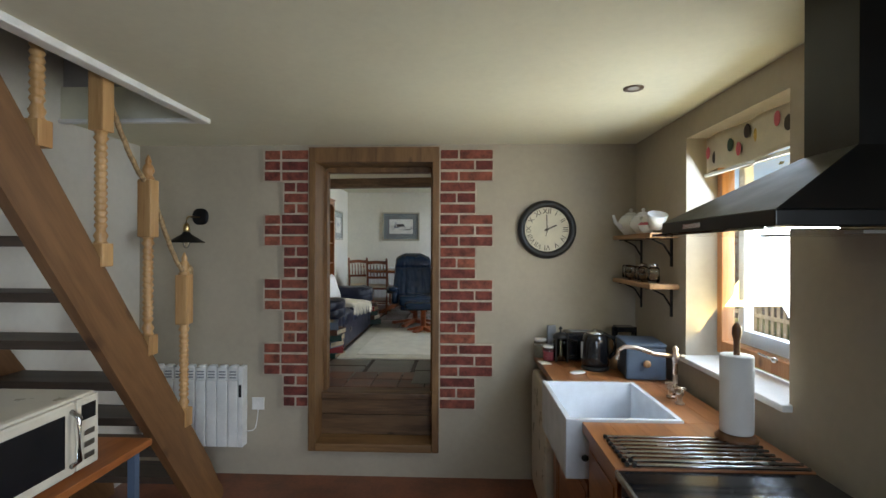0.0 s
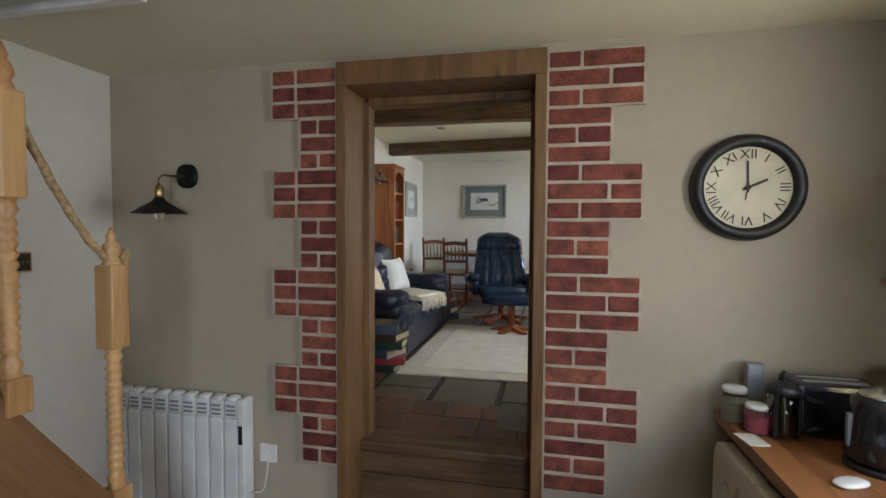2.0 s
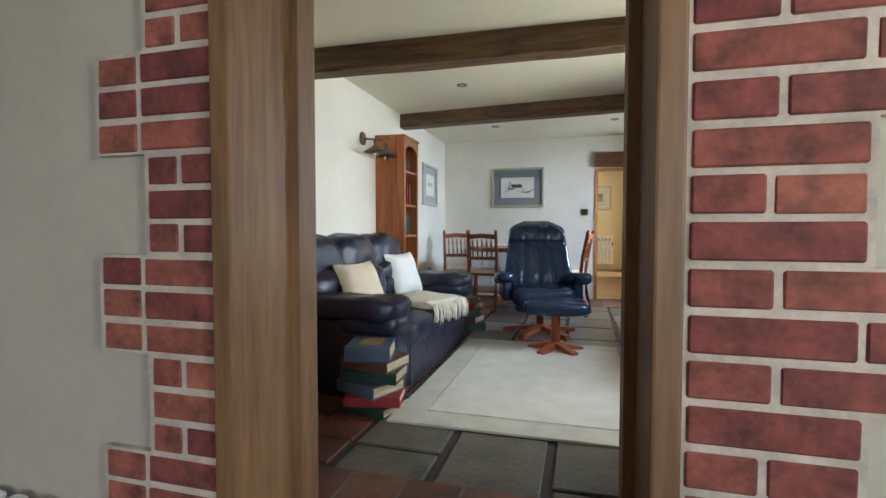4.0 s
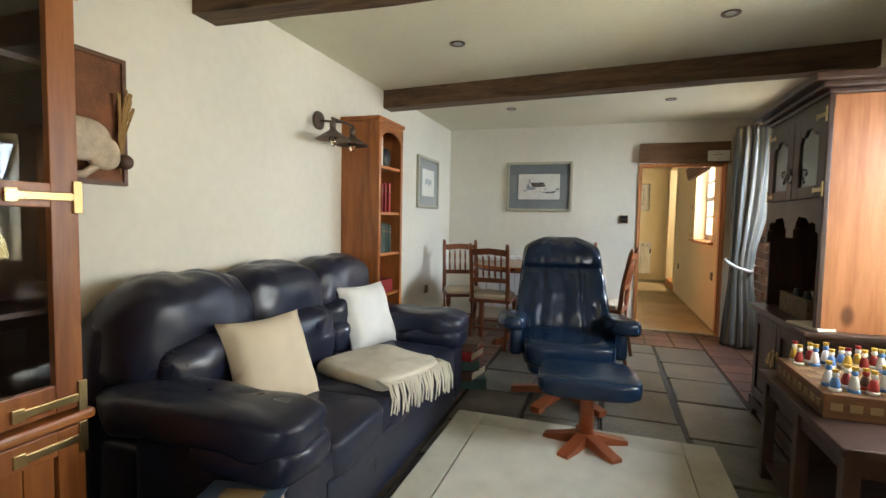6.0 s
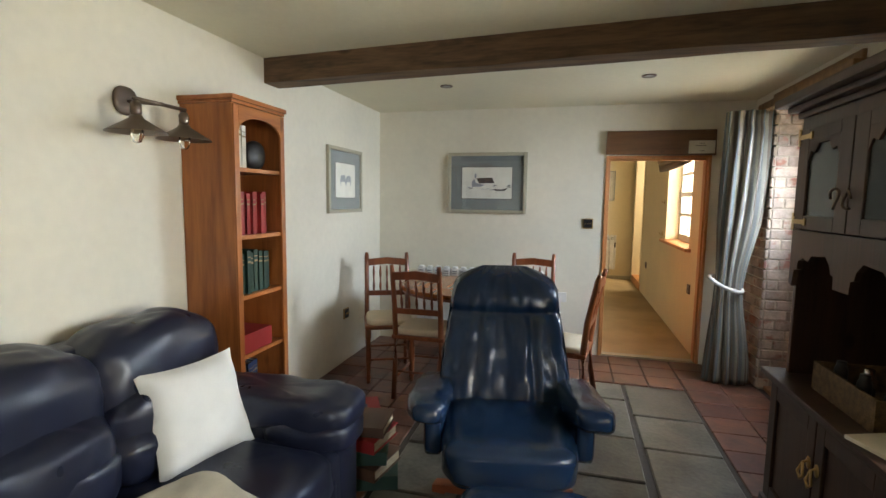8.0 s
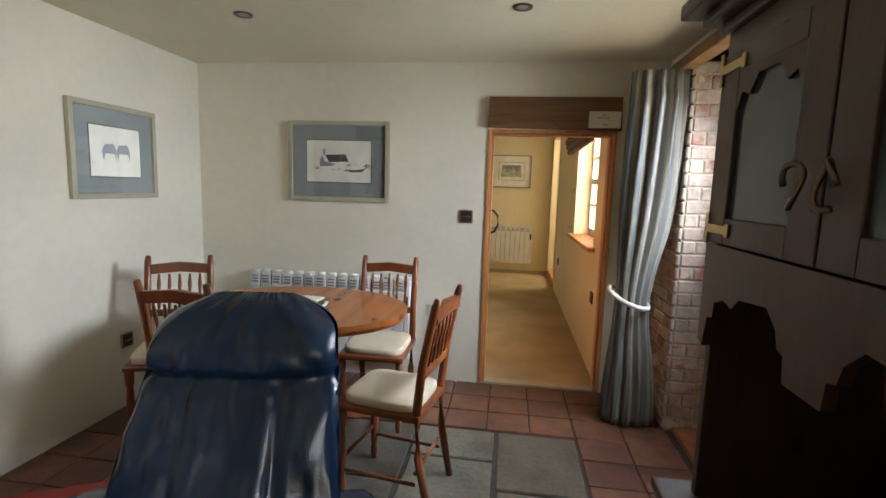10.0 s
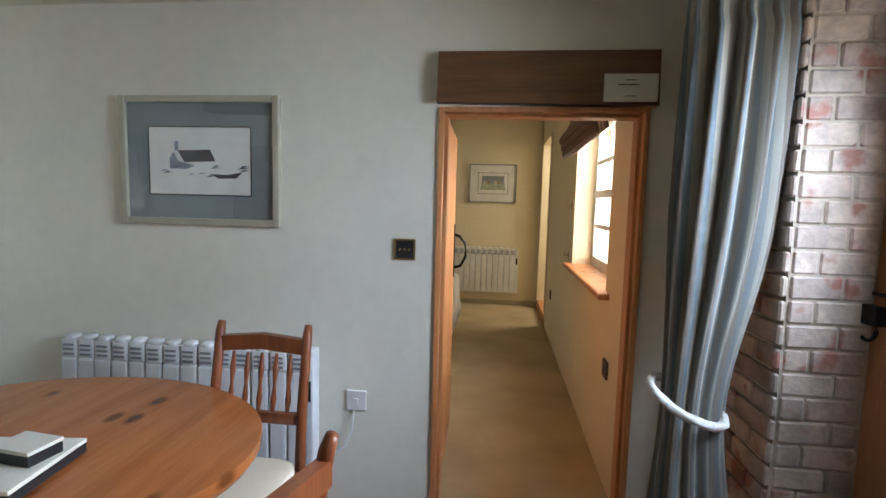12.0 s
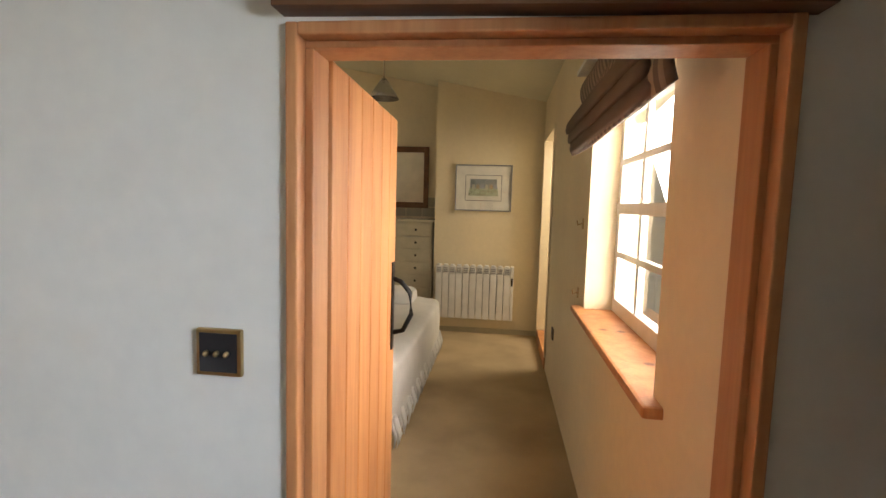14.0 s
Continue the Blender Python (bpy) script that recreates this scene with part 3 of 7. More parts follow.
# doorway lining and steps between kitchen and living room
structure("door_frame_kitchen", boxes((-1.31, -1.26, 3.565, 3.89, 0.07, 2.19), (-0.40, -0.35, 3.565, 3.89, 0.07, 2.19), (-1.31, -0.35, 3.565, 3.89, 2.19, 2.30), bevel=0.006), "oak", "light oak door lining with rounded edges")
structure("trim_door_stop", boxes((-1.262, -1.235, 3.80, 3.885, 0.42, 2.17), (-0.425, -0.398, 3.80, 3.885, 0.42, 2.17), (-1.24, -0.42, 3.80, 3.885, 2.15, 2.19), bevel=0.003), "oak", "oak door stop inside the lining")
structure("stair_step_lower", boxes((-1.26, -0.40, 3.56, 3.76, 0.07, 0.13), bevel=0.012), "oak_x", "worn oak sill step")
structure("stair_step_riser", boxes((-1.26, -0.40, 3.75, 3.79, 0.13, 0.28), (-1.26, -0.40, 3.752, 3.79, 0.284, 0.40), bevel=0.004), "step", "dark worn riser boards")
structure("stair_step_upper", boxes((-1.26, -0.40, 3.73, 3.90, 0.402, 0.452), bevel=0.01), "step", "dark worn upper step")

# bedroom doorway: lintel, casing
structure("lintel_bedroom", prism([(-0.325, 2.25), (0.535, 2.238), (0.53, 2.445), (-0.32, 2.445)], 1, 9.53, 9.60), "lintel", "brown oak lintel over the bedroom doorway")
structure("door_frame_bedroom", boxes((-0.318, -0.296, 9.566, 9.69, LF, 2.238), (0.494, 0.516, 9.566, 9.69, LF, 2.238), (-0.296, 0.494, 9.566, 9.69, 2.216, 2.238), bevel=0.004), "doorpine", "orange pine door lining")
structure("trim_bedroom_frame", boxes((-0.296, -0.280, 9.60, 9.68, LF, 2.203), (0.480, 0.494, 9.60, 9.68, LF, 2.203), (-0.296, 0.494, 9.60, 9.68, 2.203, 2.216), bevel=0.003), "doorpine", "orange pine door stop")
note = thing("notice", "small white printed card pinned to the oak lintel", "notice", (0.425, 9.528, 2.30))
part("card", B(-0.1, 0.1, -0.002, 0, -0.05, 0.055), "paper", note)
part("writing", boxes((-0.05, 0.03, -0.0035, -0.0022, 0.012, 0.016), (-0.02, 0.02, -0.0035, -0.0022, 0.030, 0.033), (-0.02, 0.02, -0.0035, -0.0022, -0.03, -0.027)), "ink", note)


def beam(name, x0, x1, y, dy, z0, z1, skew):
    bm = bmesh.new()
    n = 14
    rings = []
    for k in range(n + 1):
        x = x0 + (x1 - x0) * k / n
        yy = y + skew * k / n
        j = [0.008 * noise.noise(Vector((x * 2.3, q * 5.1, y))) for q in range(4)]
        rings.append([bm.verts.new(v) for v in ((x, yy + j[0], z0 + j[1]), (x, yy + dy + j[2], z0 + j[3]), (x, yy + dy, z1), (x, yy, z1))])
    for a, b in zip(rings, rings[1:]):
        for k in range(4):
            bm.faces.new((a[k], b[k], b[(k + 1) % 4], a[(k + 1) % 4]))
    bm.faces.new(rings[0]); bm.faces.new(rings[-1][::-1])
    bmesh.ops.recalc_face_normals(bm, faces=bm.faces)
    return structure(name, bm, "beam", "rough dark oak ceiling beam")


beam("beam_1", -2.46, 0.84, 5.74, 0.14, 2.505, LC + 0.01, 0.08)
beam("beam_2", -2.46, 0.84, 7.72, 0.15, 2.53, LC + 0.01, -0.28)


# ---- windows ----
def sash_window(name, label, x, y0, y1, z0, z1, cols, rows, material="white", bar=0.028, depth=0.05, meeting=False):
    w = thing(name, label, "window", (x, (y0 + y1) / 2, z0), kind="structure")
    a, b, h = y0 - (y0 + y1) / 2, y1 - (y0 + y1) / 2, z1 - z0
    part("window_frame", boxes((0, depth, a, a + 0.05, 0, h), (0, depth, b - 0.05, b, 0, h), (0, depth, a + 0.05, b - 0.05, 0, 0.07), (0, depth, a + 0.05, b - 0.05, h - 0.05, h), bevel=0.004), material, w)
    for k in range(1, cols):
        yy = a + 0.05 + (b - a - 0.1) * k / cols
        part("glazing_bar", B(0.005, 0.035, yy - bar / 2, yy + bar / 2, 0.07, h - 0.05), material, w)
    for k in range(1, rows):
        zz = 0.07 + (h - 0.12) * k / rows
        big = meeting and k == rows // 2
        part("meeting_rail" if big else "glazing_bar", B(0.003 if not big else -0.015, 0.037, a + 0.05, b - 0.05, zz - (0.025 if big else bar / 2), zz + (0.025 if big else bar / 2)), material, w)
    g = part("pane", B(0.017, 0.021, a + 0.04, b - 0.04, 0.06, h - 0.04), "glass", w)
    g.visible_shadow = False
    return w


sash_window("window_1", "orange-stained wooden kitchen window frame round a white casement", 1.23, 1.99, 2.80, 0.99, 2.17, 1, 1, "doorpine", depth=0.07)
sash_window("window_1_casement", "white casement in the kitchen window", 1.27, 2.05, 2.66, 1.07, 2.10, 1, 1, "white")
structure("window_sill_kitchen", B(1.03, 1.28, 1.95, 2.84, 0.935, 0.965, bevel=0.008), "white", "white painted kitchen window sill")
sash_window("window_2", "white small-paned living-room sash window", 0.96, 5.65, 6.50, 1.22, 2.20, 3, 4, "white", meeting=True)
sash_window("window_3", "white small-paned bedroom sash window", 0.65, 10.13, 11.30, 1.41, 2.44, 3, 4, "white", meeting=True)
structure("window_sill_bedroom", B(0.455, 0.67, 10.04, 11.40, 1.375, 1.41, bevel=0.012), "doorpine", "pinkish varnished wooden window sill")
h = thing("window_handle", "nickel window stay on the kitchen casement", "handle", (1.22, 2.35, 1.06))
part("bar", tube([(0, -0.06, 0), (0, 0.06, 0.005)], 0.006), "steel", h)
part("knob", puff(-0.005, -0.065, 0, 0.014, 0.014, 0.014, 1, nu=12, nv=8), "steel", h, smooth=True)


def cloth_sheet(cols, rows, fn, uvfn, bm=None):
    """A sheet of cloth from a function of u and v, with its own stripes laid along u."""
    bm = bm or bmesh.new()
    uv = bm.loops.layers.uv.verify()
    g = [[bm.verts.new(fn(i / cols, j / rows)) for i in range(cols + 1)] for j in range(rows + 1)]
    for j in range(rows):
        for i in range(cols):
            f = bm.faces.new((g[j][i], g[j][i + 1], g[j + 1][i + 1], g[j + 1][i]))
            for loop, (a, b) in zip(f.loops, ((i, j), (i + 1, j), (i + 1, j + 1), (i, j + 1))):
                loop[uv].uv = uvfn(a / cols, b / rows)
    return bm


def solid(ob, t):
    mod = ob.modifiers.new("thickness", "SOLIDIFY")
    mod.thickness = t
    return ob


# roman blind in the bedroom
bl = thing("roman_blind", "brown striped roman blind gathered above the sash window", "blind", (0.39, 10.66, 2.18))


def blind_fn(u, v):
    y = -0.84 + 1.52 * u
    z = 0.42 - 0.40 * v
    x = 0.07 - 0.055 * v - 0.02 * abs(math.sin(v * 3 * math.pi)) - 0.01 * math.sin(u * 5)
    return (x, y, z - (0.02 * math.sin(math.pi * u) if v > 0.9 else 0))


solid(part("cloth", cloth_sheet(30, 18, blind_fn, lambda u, v: (u * 1.3, v)), "blind", bl, smooth=True), 0.012)
for k, z in enumerate((0.04, 0.085, 0.13)):
    part("fold", puff(0.01 - 0.012 * k, 0, z, 0.022, 0.655, 0.028, 0.4, nu=16, nv=8), "blind", bl, smooth=True, m=Matrix.Translation((0, -0.08, 0)))
part("batten", B(0.03, 0.095, -0.84, 0.68, 0.42, 0.44), "white", bl)

# patterned kitchen blind: pears, figs and cherries on cream
kb = thing("kitchen_blind", "cream kitchen blind printed with fruit", "blind", (1.17, 2.4, 1.97))
solid(part("cloth", cloth_sheet(24, 8, lambda u, v: (0.01 * math.sin(u * 14), -0.4 + 0.8 * u, 0.02 * math.sin(u * 9) * (1 - v) + 0.2 * v), lambda u, v: (u, v)), "clockface", kb, smooth=True), 0.008)
for k in range(11):
    y, z = -0.36 + 0.072 * k, 0.06 + 0.07 * (k * 7 % 3) / 2 + 0.02
    part("printed_fruit", puff(-0.012, y, z, 0.002, 0.022 + 0.006 * (k % 2), 0.034, 1, nu=12, nv=8), ("yellow", "ink", "pink", "green")[k % 4], kb, smooth=True)
part("hem", B(-0.012, 0.012, -0.4, 0.4, -0.012, 0.004), "frame_ivory", kb)


# ---- kitchen things ----
def newel(z0, y, h, name_label, x=-1.82):
    """A turned stair newel: twisted shaft, square block, finial."""
    t = thing("newel_post", name_label, "newel post", (x, y, z0), group="newel posts of the kitchen stair")
    s = 0.55 * h
    prof = [(0.032, 0.05), (0.022, 0.07), (0.030, 0.09), (0.02, 0.11)]
    n = 13
    for k in range(n):
        z = 0.12 + (s - 0.16) * k / n
        dz = (s - 0.16) / n
        prof += [(0.019, z), (0.027, z + dz * 0.45), (0.024, z + dz * 0.8)]
    prof += [(0.018, s - 0.035), (0.031, s - 0.015), (0.022, s), (0.03, s + 0.02)]
    part("shaft", lathe(prof, 16), "newel", t, smooth=True)
    part("foot", B(-0.035, 0.035, -0.035, 0.035, -0.05, 0.055, bevel=0.006), "newel", t)
    part("block", B(-0.036, 0.036, -0.036, 0.036, s + 0.015, h - 0.13, bevel=0.008), "newel", t)
    part("finial", lathe([(0.034, h - 0.135), (0.026, h - 0.115), (0.02, h - 0.105), (0.03, h - 0.085), (0.024, h - 0.06), (0.012, h - 0.045), (0.017, h - 0.035), (0.004, h)], 16), "newel", t, smooth=True)
    return t


newel(0.56, 2.85, 0.97, "waxed pine newel post with a twisted shaft by the stair foot")
newel(1.05, 2.52, 0.99, "waxed pine newel post with a twisted shaft half way up")
newel(1.52, 2.19, 0.99, "turned waxed pine newel post reaching into the stair hatch")
newel(1.99, 1.86, 0.99, "turned waxed pine newel post above the ceiling")


def swag(a, b, sag):
    a, b = Vector(a), Vector(b)
    pts = []
    for k in range(25):
        u = k / 24
        p = a.lerp(b, u)
        p.z -= sag * 4 * u * (1 - u) * (0.6 + 0.8 * u) / 1.2
        pts.append(p)
    return tube(pts, 0.012, 9, twist=0.18)


rope = thing("rope_handrail", "natural twisted rope swagged between the newel posts", "rope", (-1.82, 2.53, 1.01))
part("swag", swag((0.0, -0.35, 1.33), (0.0, -0.02, 0.88), 0.06), "rope", rope, smooth=True)
part("swag", swag((0.0, 0.0, 0.88), (0.0, 0.32, 0.40), 0.06), "rope", rope, smooth=True)
part("swag", swag((0.0, -0.68, 1.80), (0.0, -0.36, 1.33), 0.06), "rope", rope, smooth=True)
part("knot", puff(0.0, 0.37, 0.41, 0.02, 0.022, 0.035, 0.8, nu=12, nv=8), "rope", rope, smooth=True)

stair = thing("open_stair", "open-tread timber stair with knotty strings rising to the hatch", "stairs", (-2.20, 2.42, KF))
Z = lambda y: 1.02 - 1.38 * (y - 2.39)
for x0, x1 in ((-1.785, -1.735), (-2.535, -2.49)):
    out = [(y - 2.3, z - KF) for y, z in ((3.16, KF), (2.90, KF), (0.9, Z(0.9) - 0.36), (0.9, Z(0.9)), (3.0, Z(3.0)), (3.09, 0.02), (3.15, -0.05))]
    turn = pose(0, 0, 0, -54.07)
    flat_out = [(turn.inverted() @ Vector((0, y, z))) for y, z in out]
    part("string", prism([(v.y, v.z) for v in flat_out], 0, x0 + 2.14, x1 + 2.14), "stringer", stair, m=turn)
for k in range(10):
    z = 0.19 + 0.235 * k
    y = 2.39 + (1.02 - z - 0.17) / 1.38
    part("tread", B(-0.35, 0.35, y - 2.3 - 0.11, y - 2.3 + 0.11, z - 0.042 - KF, z - KF, bevel=0.004), "tread", stair)

# radiators
def radiator(name, label, place, turn, n, h=0.58, pitch=0.08):
    r = thing(name, label, "radiator", place, turn, group="electric radiators")
    w = n * pitch
    for k in range(n):
        x = -w / 2 + pitch * (k + 0.5)
        part("element", boxes((x - pitch / 2 + 0.003, x + pitch / 2 - 0.003, -0.09, -0.03, 0.0, h - 0.1), (x - pitch / 2 + 0.003, x + pitch / 2 - 0.003, -0.082, -0.03, h - 0.1, h - 0.012), bevel=0.008), "radiator", r)
        part("grille", boxes(*[(x - 0.024, x + 0.024, -0.088, -0.0815, h - 0.085 + 0.021 * q, h - 0.076 + 0.021 * q) for q in range(3)]), "slot", r)
        part("cap", puff(x, -0.055, h - 0.006, 0.026, 0.03, 0.012, 0.5, nu=12, nv=8), "radiator", r, smooth=True)
    part("end_panel", B(w / 2, w / 2 + 0.035, -0.09, -0.01, 0.0, h, bevel=0.006), "radiator", r)
    part("control", B(w / 2 + 0.006, w / 2 + 0.026, -0.094, -0.09, h - 0.22, h - 0.13), "black", r)
    part("bracket", B(-w / 2 + 0.05, w / 2 - 0.05, -0.03, 0, 0.05, h - 0.08), "slot", r)
    return r


radiator("radiator", "white electric column radiator on the taupe kitchen wall", (-2.165, 3.6, 0.11), 0, 9, 0.585)
radiator("radiator", "long white electric column radiator under the framed print", (-1.44, 9.58, 0.60), 0, 14, 0.6, 0.083)
radiator("radiator", "white electric column radiator on the bedroom chimney breast", (-0.235, 14.28, 0.63), 0, 11, 0.62, 0.078)


def socket(name, label, place, turn, material="white", lead=None, brass=False):
    s = thing(name, label, "socket", place, turn)
    part("plate", B(-0.045, 0.045, -0.012, 0, -0.045, 0.045, bevel=0.004), material, s)
    if brass:
        part("inset", B(-0.037, 0.037, -0.0135, -0.012, -0.037, 0.037), "blackmatt", s)
        for x in (-0.02, 0, 0.02):
            part("toggle", puff(x, -0.02, 0.0, 0.004, 0.009, 0.006, 1, nu=8, nv=6), "brass", s, smooth=True)
    else:
        part("button", B(-0.008, 0.008, -0.015, -0.012, -0.01, 0.01), "white" if material == "white" else "blackmatt", s)
    if lead:
        part("lead", tube(lead, 0.004, 6), "white", s, smooth=True)
    return s


socket("fused_switch", "white fused switch with a lead to the radiator", (-1.69, 3.6, 0.405), 0, lead=[(0, -0.01, -0.045), (0.005, -0.03, -0.09), (-0.01, -0.03, -0.17), (-0.03, -0.03, -0.19), (-0.09, -0.04, -0.195)])
socket("fused_switch", "white fused switch beside the bedroom doorway with a drooping lead", (-0.655, 9.58, 0.965), 0, lead=[(-0.01, -0.01, -0.045), (-0.012, -0.03, -0.12), (-0.04, -0.03, -0.2), (-0.1, -0.04, -0.25), (-0.16, -0.04, -0.26)])
socket("light_switch", "square brass triple light switch", (-0.45, 9.58, 1.645), 0, "brass", brass=True)
socket("light_switch", "brass light switch on the pale stair wall", (-2.60, 3.13, 1.375), 90, "brass", brass=True)
socket("wall_socket", "brass wall socket low on the cream wall", (-2.44, 8.8, 0.86), 90, "brass", brass=True)
for y, z in ((10.02, 1.03), (12.6, 0.93)):
    socket("wall_socket", "dark bronze wall socket low in the bedroom", (0.51, y, z), -90, "pewter")
for y, z in ((11.5, 1.46), (11.45, 1.85)):
    q = thing("wall_hook", "small dull brass hook beside the bedroom window", "hook", (0.51, y, z), -90)
    part("plate", B(-0.014, 0.014, -0.006, 0, -0.03, 0.03), "brass", q)
    part("hook", tube([(0, -0.006, 0.0), (0, -0.03, -0.01), (0, -0.035, 0.015)], 0.004, 6), "brass", q)


# kitchen wall lamp
def shade_lamp(parent, at, s=1.0, mat="iron"):
    x, y, z = at
    part("shade", lathe([(0.022 * s, 0.075 * s), (0.03 * s, 0.06 * s), (0.118 * s, 0.004), (0.122 * s, 0), (0.116 * s, 0.002), (0.028 * s, 0.052 * s)], 28, at=at), mat, parent, smooth=True)
    part("holder", lathe([(0.016 * s, 0.07 * s), (0.022 * s, 0.085 * s), (0.022 * s, 0.12 * s), (0.012 * s, 0.135 * s)], 16, at=at), "brass" if mat == "iron" else mat, parent, smooth=True)
    part("bulb", lathe([(0.012, 0.05), (0.022, 0.02), (0.024, -0.01), (0.014, -0.035), (0.004, -0.04)], 14, at=at), "bulb", parent, smooth=True)


wl = thing("wall_lamp", "black cone-shaded wall lamp with a brass arm", "wall lamp", (-2.13, 3.6, 1.79))
part("backplate", puff(0, -0.012, 0, 0.062, 0.014, 0.062, 0.8, nu=24, nv=8), "iron", wl, smooth=True)
part("arm", tube([(0, -0.01, -0.005), (0, -0.17, -0.01), (0, -0.195, -0.03), (0, -0.195, -0.06)], 0.006), "brass", wl, smooth=True)
shade_lamp(wl, (0, -0.195, -0.195))

ck = thing("wall_clock", "large round black-framed clock with Roman numerals", "clock", (0.43, 3.6, 1.70))
part("frame", lathe([(0.155, 0.0), (0.205, 0.0), (0.212, 0.012), (0.205, 0.035), (0.185, 0.05), (0.165, 0.04), (0.16, 0.02), (0.155, 0.018)], 56), "blackmatt", ck, smooth=True, m=pose(0, 0, 0, 90))
part("face", lathe([(0.162, 0.012), (0.162, 0.02)], 48), "clockface", ck, m=pose(0, 0, 0, 90))
for k, word in enumerate("XII I II III IV V VI VII VIII IX X XI".split()):
    cu = bpy.data.curves.new("numeral", "FONT")
    cu.body, cu.size, cu.align_x, cu.align_y, cu.extrude = word, 0.052, "CENTER", "CENTER", 0.0006
    cu.materials.append(M["ink"])
    o = new("numeral", cu)
    o.parent = ck
    a = radians(30 * k)
    o.matrix_local = pose(0.13 * math.sin(a), -0.0215, 0.13 * math.cos(a), 90) @ pose(0, 0, 0, 0, 0, -30 * k)
for nm, ang, ln, w in (("hour_hand", 66, 0.075, 0.005), ("minute_hand", 358, 0.105, 0.0035), ("second_hand", 190, 0.05, 0.002)):
    part(nm, B(-w, w, -0.0255, -0.024, -0.02, ln), "ink", ck, m=pose(0, 0, 0, 0, ang, 0))
part("centre", lathe([(0.01, 0.02), (0.01, 0.028)], 16), "ink", ck, m=pose(0, 0, 0, 90))
part("minute_track", boxes(*[(0.148 * math.sin(radians(6 * k)) - 0.001, 0.148 * math.sin(radians(6 * k)) + 0.001, -0.0215, -0.0205, 0.148 * math.cos(radians(6 * k)) - 0.001, 0.148 * math.cos(radians(6 * k)) + 0.001) for k in range(60)]), "ink", ck)

# worktop, cupboards, sink
wt = thing("worktop", "oiled brown wooden worktop along the window wall", "worktop", (0.66, 2.0, 0.757))
for q, (x0, x1, y0, y1) in enumerate(((-0.32, 0.355, 0.822, 1.598), (0.13, 0.355, 0.202, 0.82), (-0.32, 0.355, -0.25, 0.2), (-0.32, 0.355, -2.6, -0.85))):
    n = 6 if x0 < 0 else 2
    for k in range(n):
        a, b = x0 + (x1 - x0) * k / n, x0 + (x1 - x0) * (k + 1) / n
        part("stave", B(a + 0.0004, b - 0.0004, y0, y1, 0, 0.043, bevel=0.0015), "worktop", wt)
sk = thing("belfast_sink", "white fireclay farmhouse sink let into the worktop", "sink", (0.525, 2.51, 0.55))
part("basin", boxes((-0.255, 0.255, -0.31, -0.285, 0, 0.262), (-0.255, 0.255, 0.285, 0.31, 0, 0.262), (-0.255, -0.23, -0.285, 0.285, 0, 0.262), (0.23, 0.255, -0.285, 0.285, 0, 0.262), (-0.23, 0.23, -0.285, 0.285, 0, 0.025), bevel=0.004), "sink", sk)
part("plug_hole", lathe([(0.035, 0.024), (0.035, 0.027), (0.02, 0.026)], 20), "steel", sk)
fr = thing("fridge", "ivory under-counter fridge with a rounded door", "fridge", (0.66, 3.25, KF))
part("body", B(-0.28, 0.34, -0.28, 0.3, 0.02, 0.85, bevel=0.01), "ivory", fr)
part("door", puff(-0.31, 0.01, 0.43, 0.035, 0.285, 0.405, 0.22, nu=32, nv=16), "ivory", fr, smooth=True)
part("door_trim", B(-0.285, -0.28, -0.275, 0.295, 0.03, 0.84), "dark", fr)
part("badge", puff(-0.347, 0.02, 0.67, 0.004, 0.03, 0.03, 1, nu=12, nv=8), "frame_ivory", fr, smooth=True)
for nm, y0, y1 in (("base_cupboard", 2.80, 2.95), ("sink_cupboard", 2.18, 2.79), ("base_cupboard", 1.79, 2.17)):
    c = thing(nm, "brown wooden base cupboard with a black knob under the worktop", "cupboard", (0.66, (y0 + y1) / 2, KF), group="base cupboards")
    hw = (y1 - y0) / 2
    top = 0.66 if nm == "sink_cupboard" else 0.872
    part("body", B(-0.28, 0.35, -hw, hw, 0.08, top), "worktop", c)
    d = part("door", boxes((-0.30, -0.282, -hw + 0.005, hw - 0.005, 0.1, top - 0.01), (-0.305, -0.30, -hw + 0.03, hw - 0.03, 0.14, top - 0.05), bevel=0.003), "worktop", c)
    part("knob", puff(-0.325, hw - 0.04, top - 0.08, 0.016, 0.014, 0.014, 1, nu=12, nv=8), "iron", d, smooth=True)
ov = thing("cooker", "black glass cooker with steel handles under the hood", "cooker", (0.66, 1.45, KF))
part("body", B(-0.30, 0.355, -0.3, 0.3, 0.02, 0.90, bevel=0.004), "blackmatt", ov)
part("hob_glass", B(-0.31, 0.355, -0.3, 0.3, 0.902, 0.915, bevel=0.003), "black", ov)
part("hob_trim", B(-0.322, -0.31, -0.3, 0.3, 0.895, 0.917, bevel=0.003), "steel", ov)
part("oven_door", B(-0.325, -0.30, -0.29, 0.29, 0.12, 0.78, bevel=0.006), "black", ov)
part("handle", tube([(-0.325, 0.24, 0.80), (-0.365, 0.24, 0.80), (-0.365, -0.24, 0.80), (-0.325, -0.24, 0.80)], 0.009), "steel", ov, smooth=True)
for k in range(5):
    part("control_knob", lathe([(0.018, 0), (0.018, 0.022), (0.012, 0.026)], 16), "steel", ov, m=pose(-0.302, -0.2 + 0.1 * k, 0.855, 0, -90))
rk = thing("draining_rack", "roll-up steel draining rack laid over the worktop", "rack", (0.68, 1.88, 0.80))
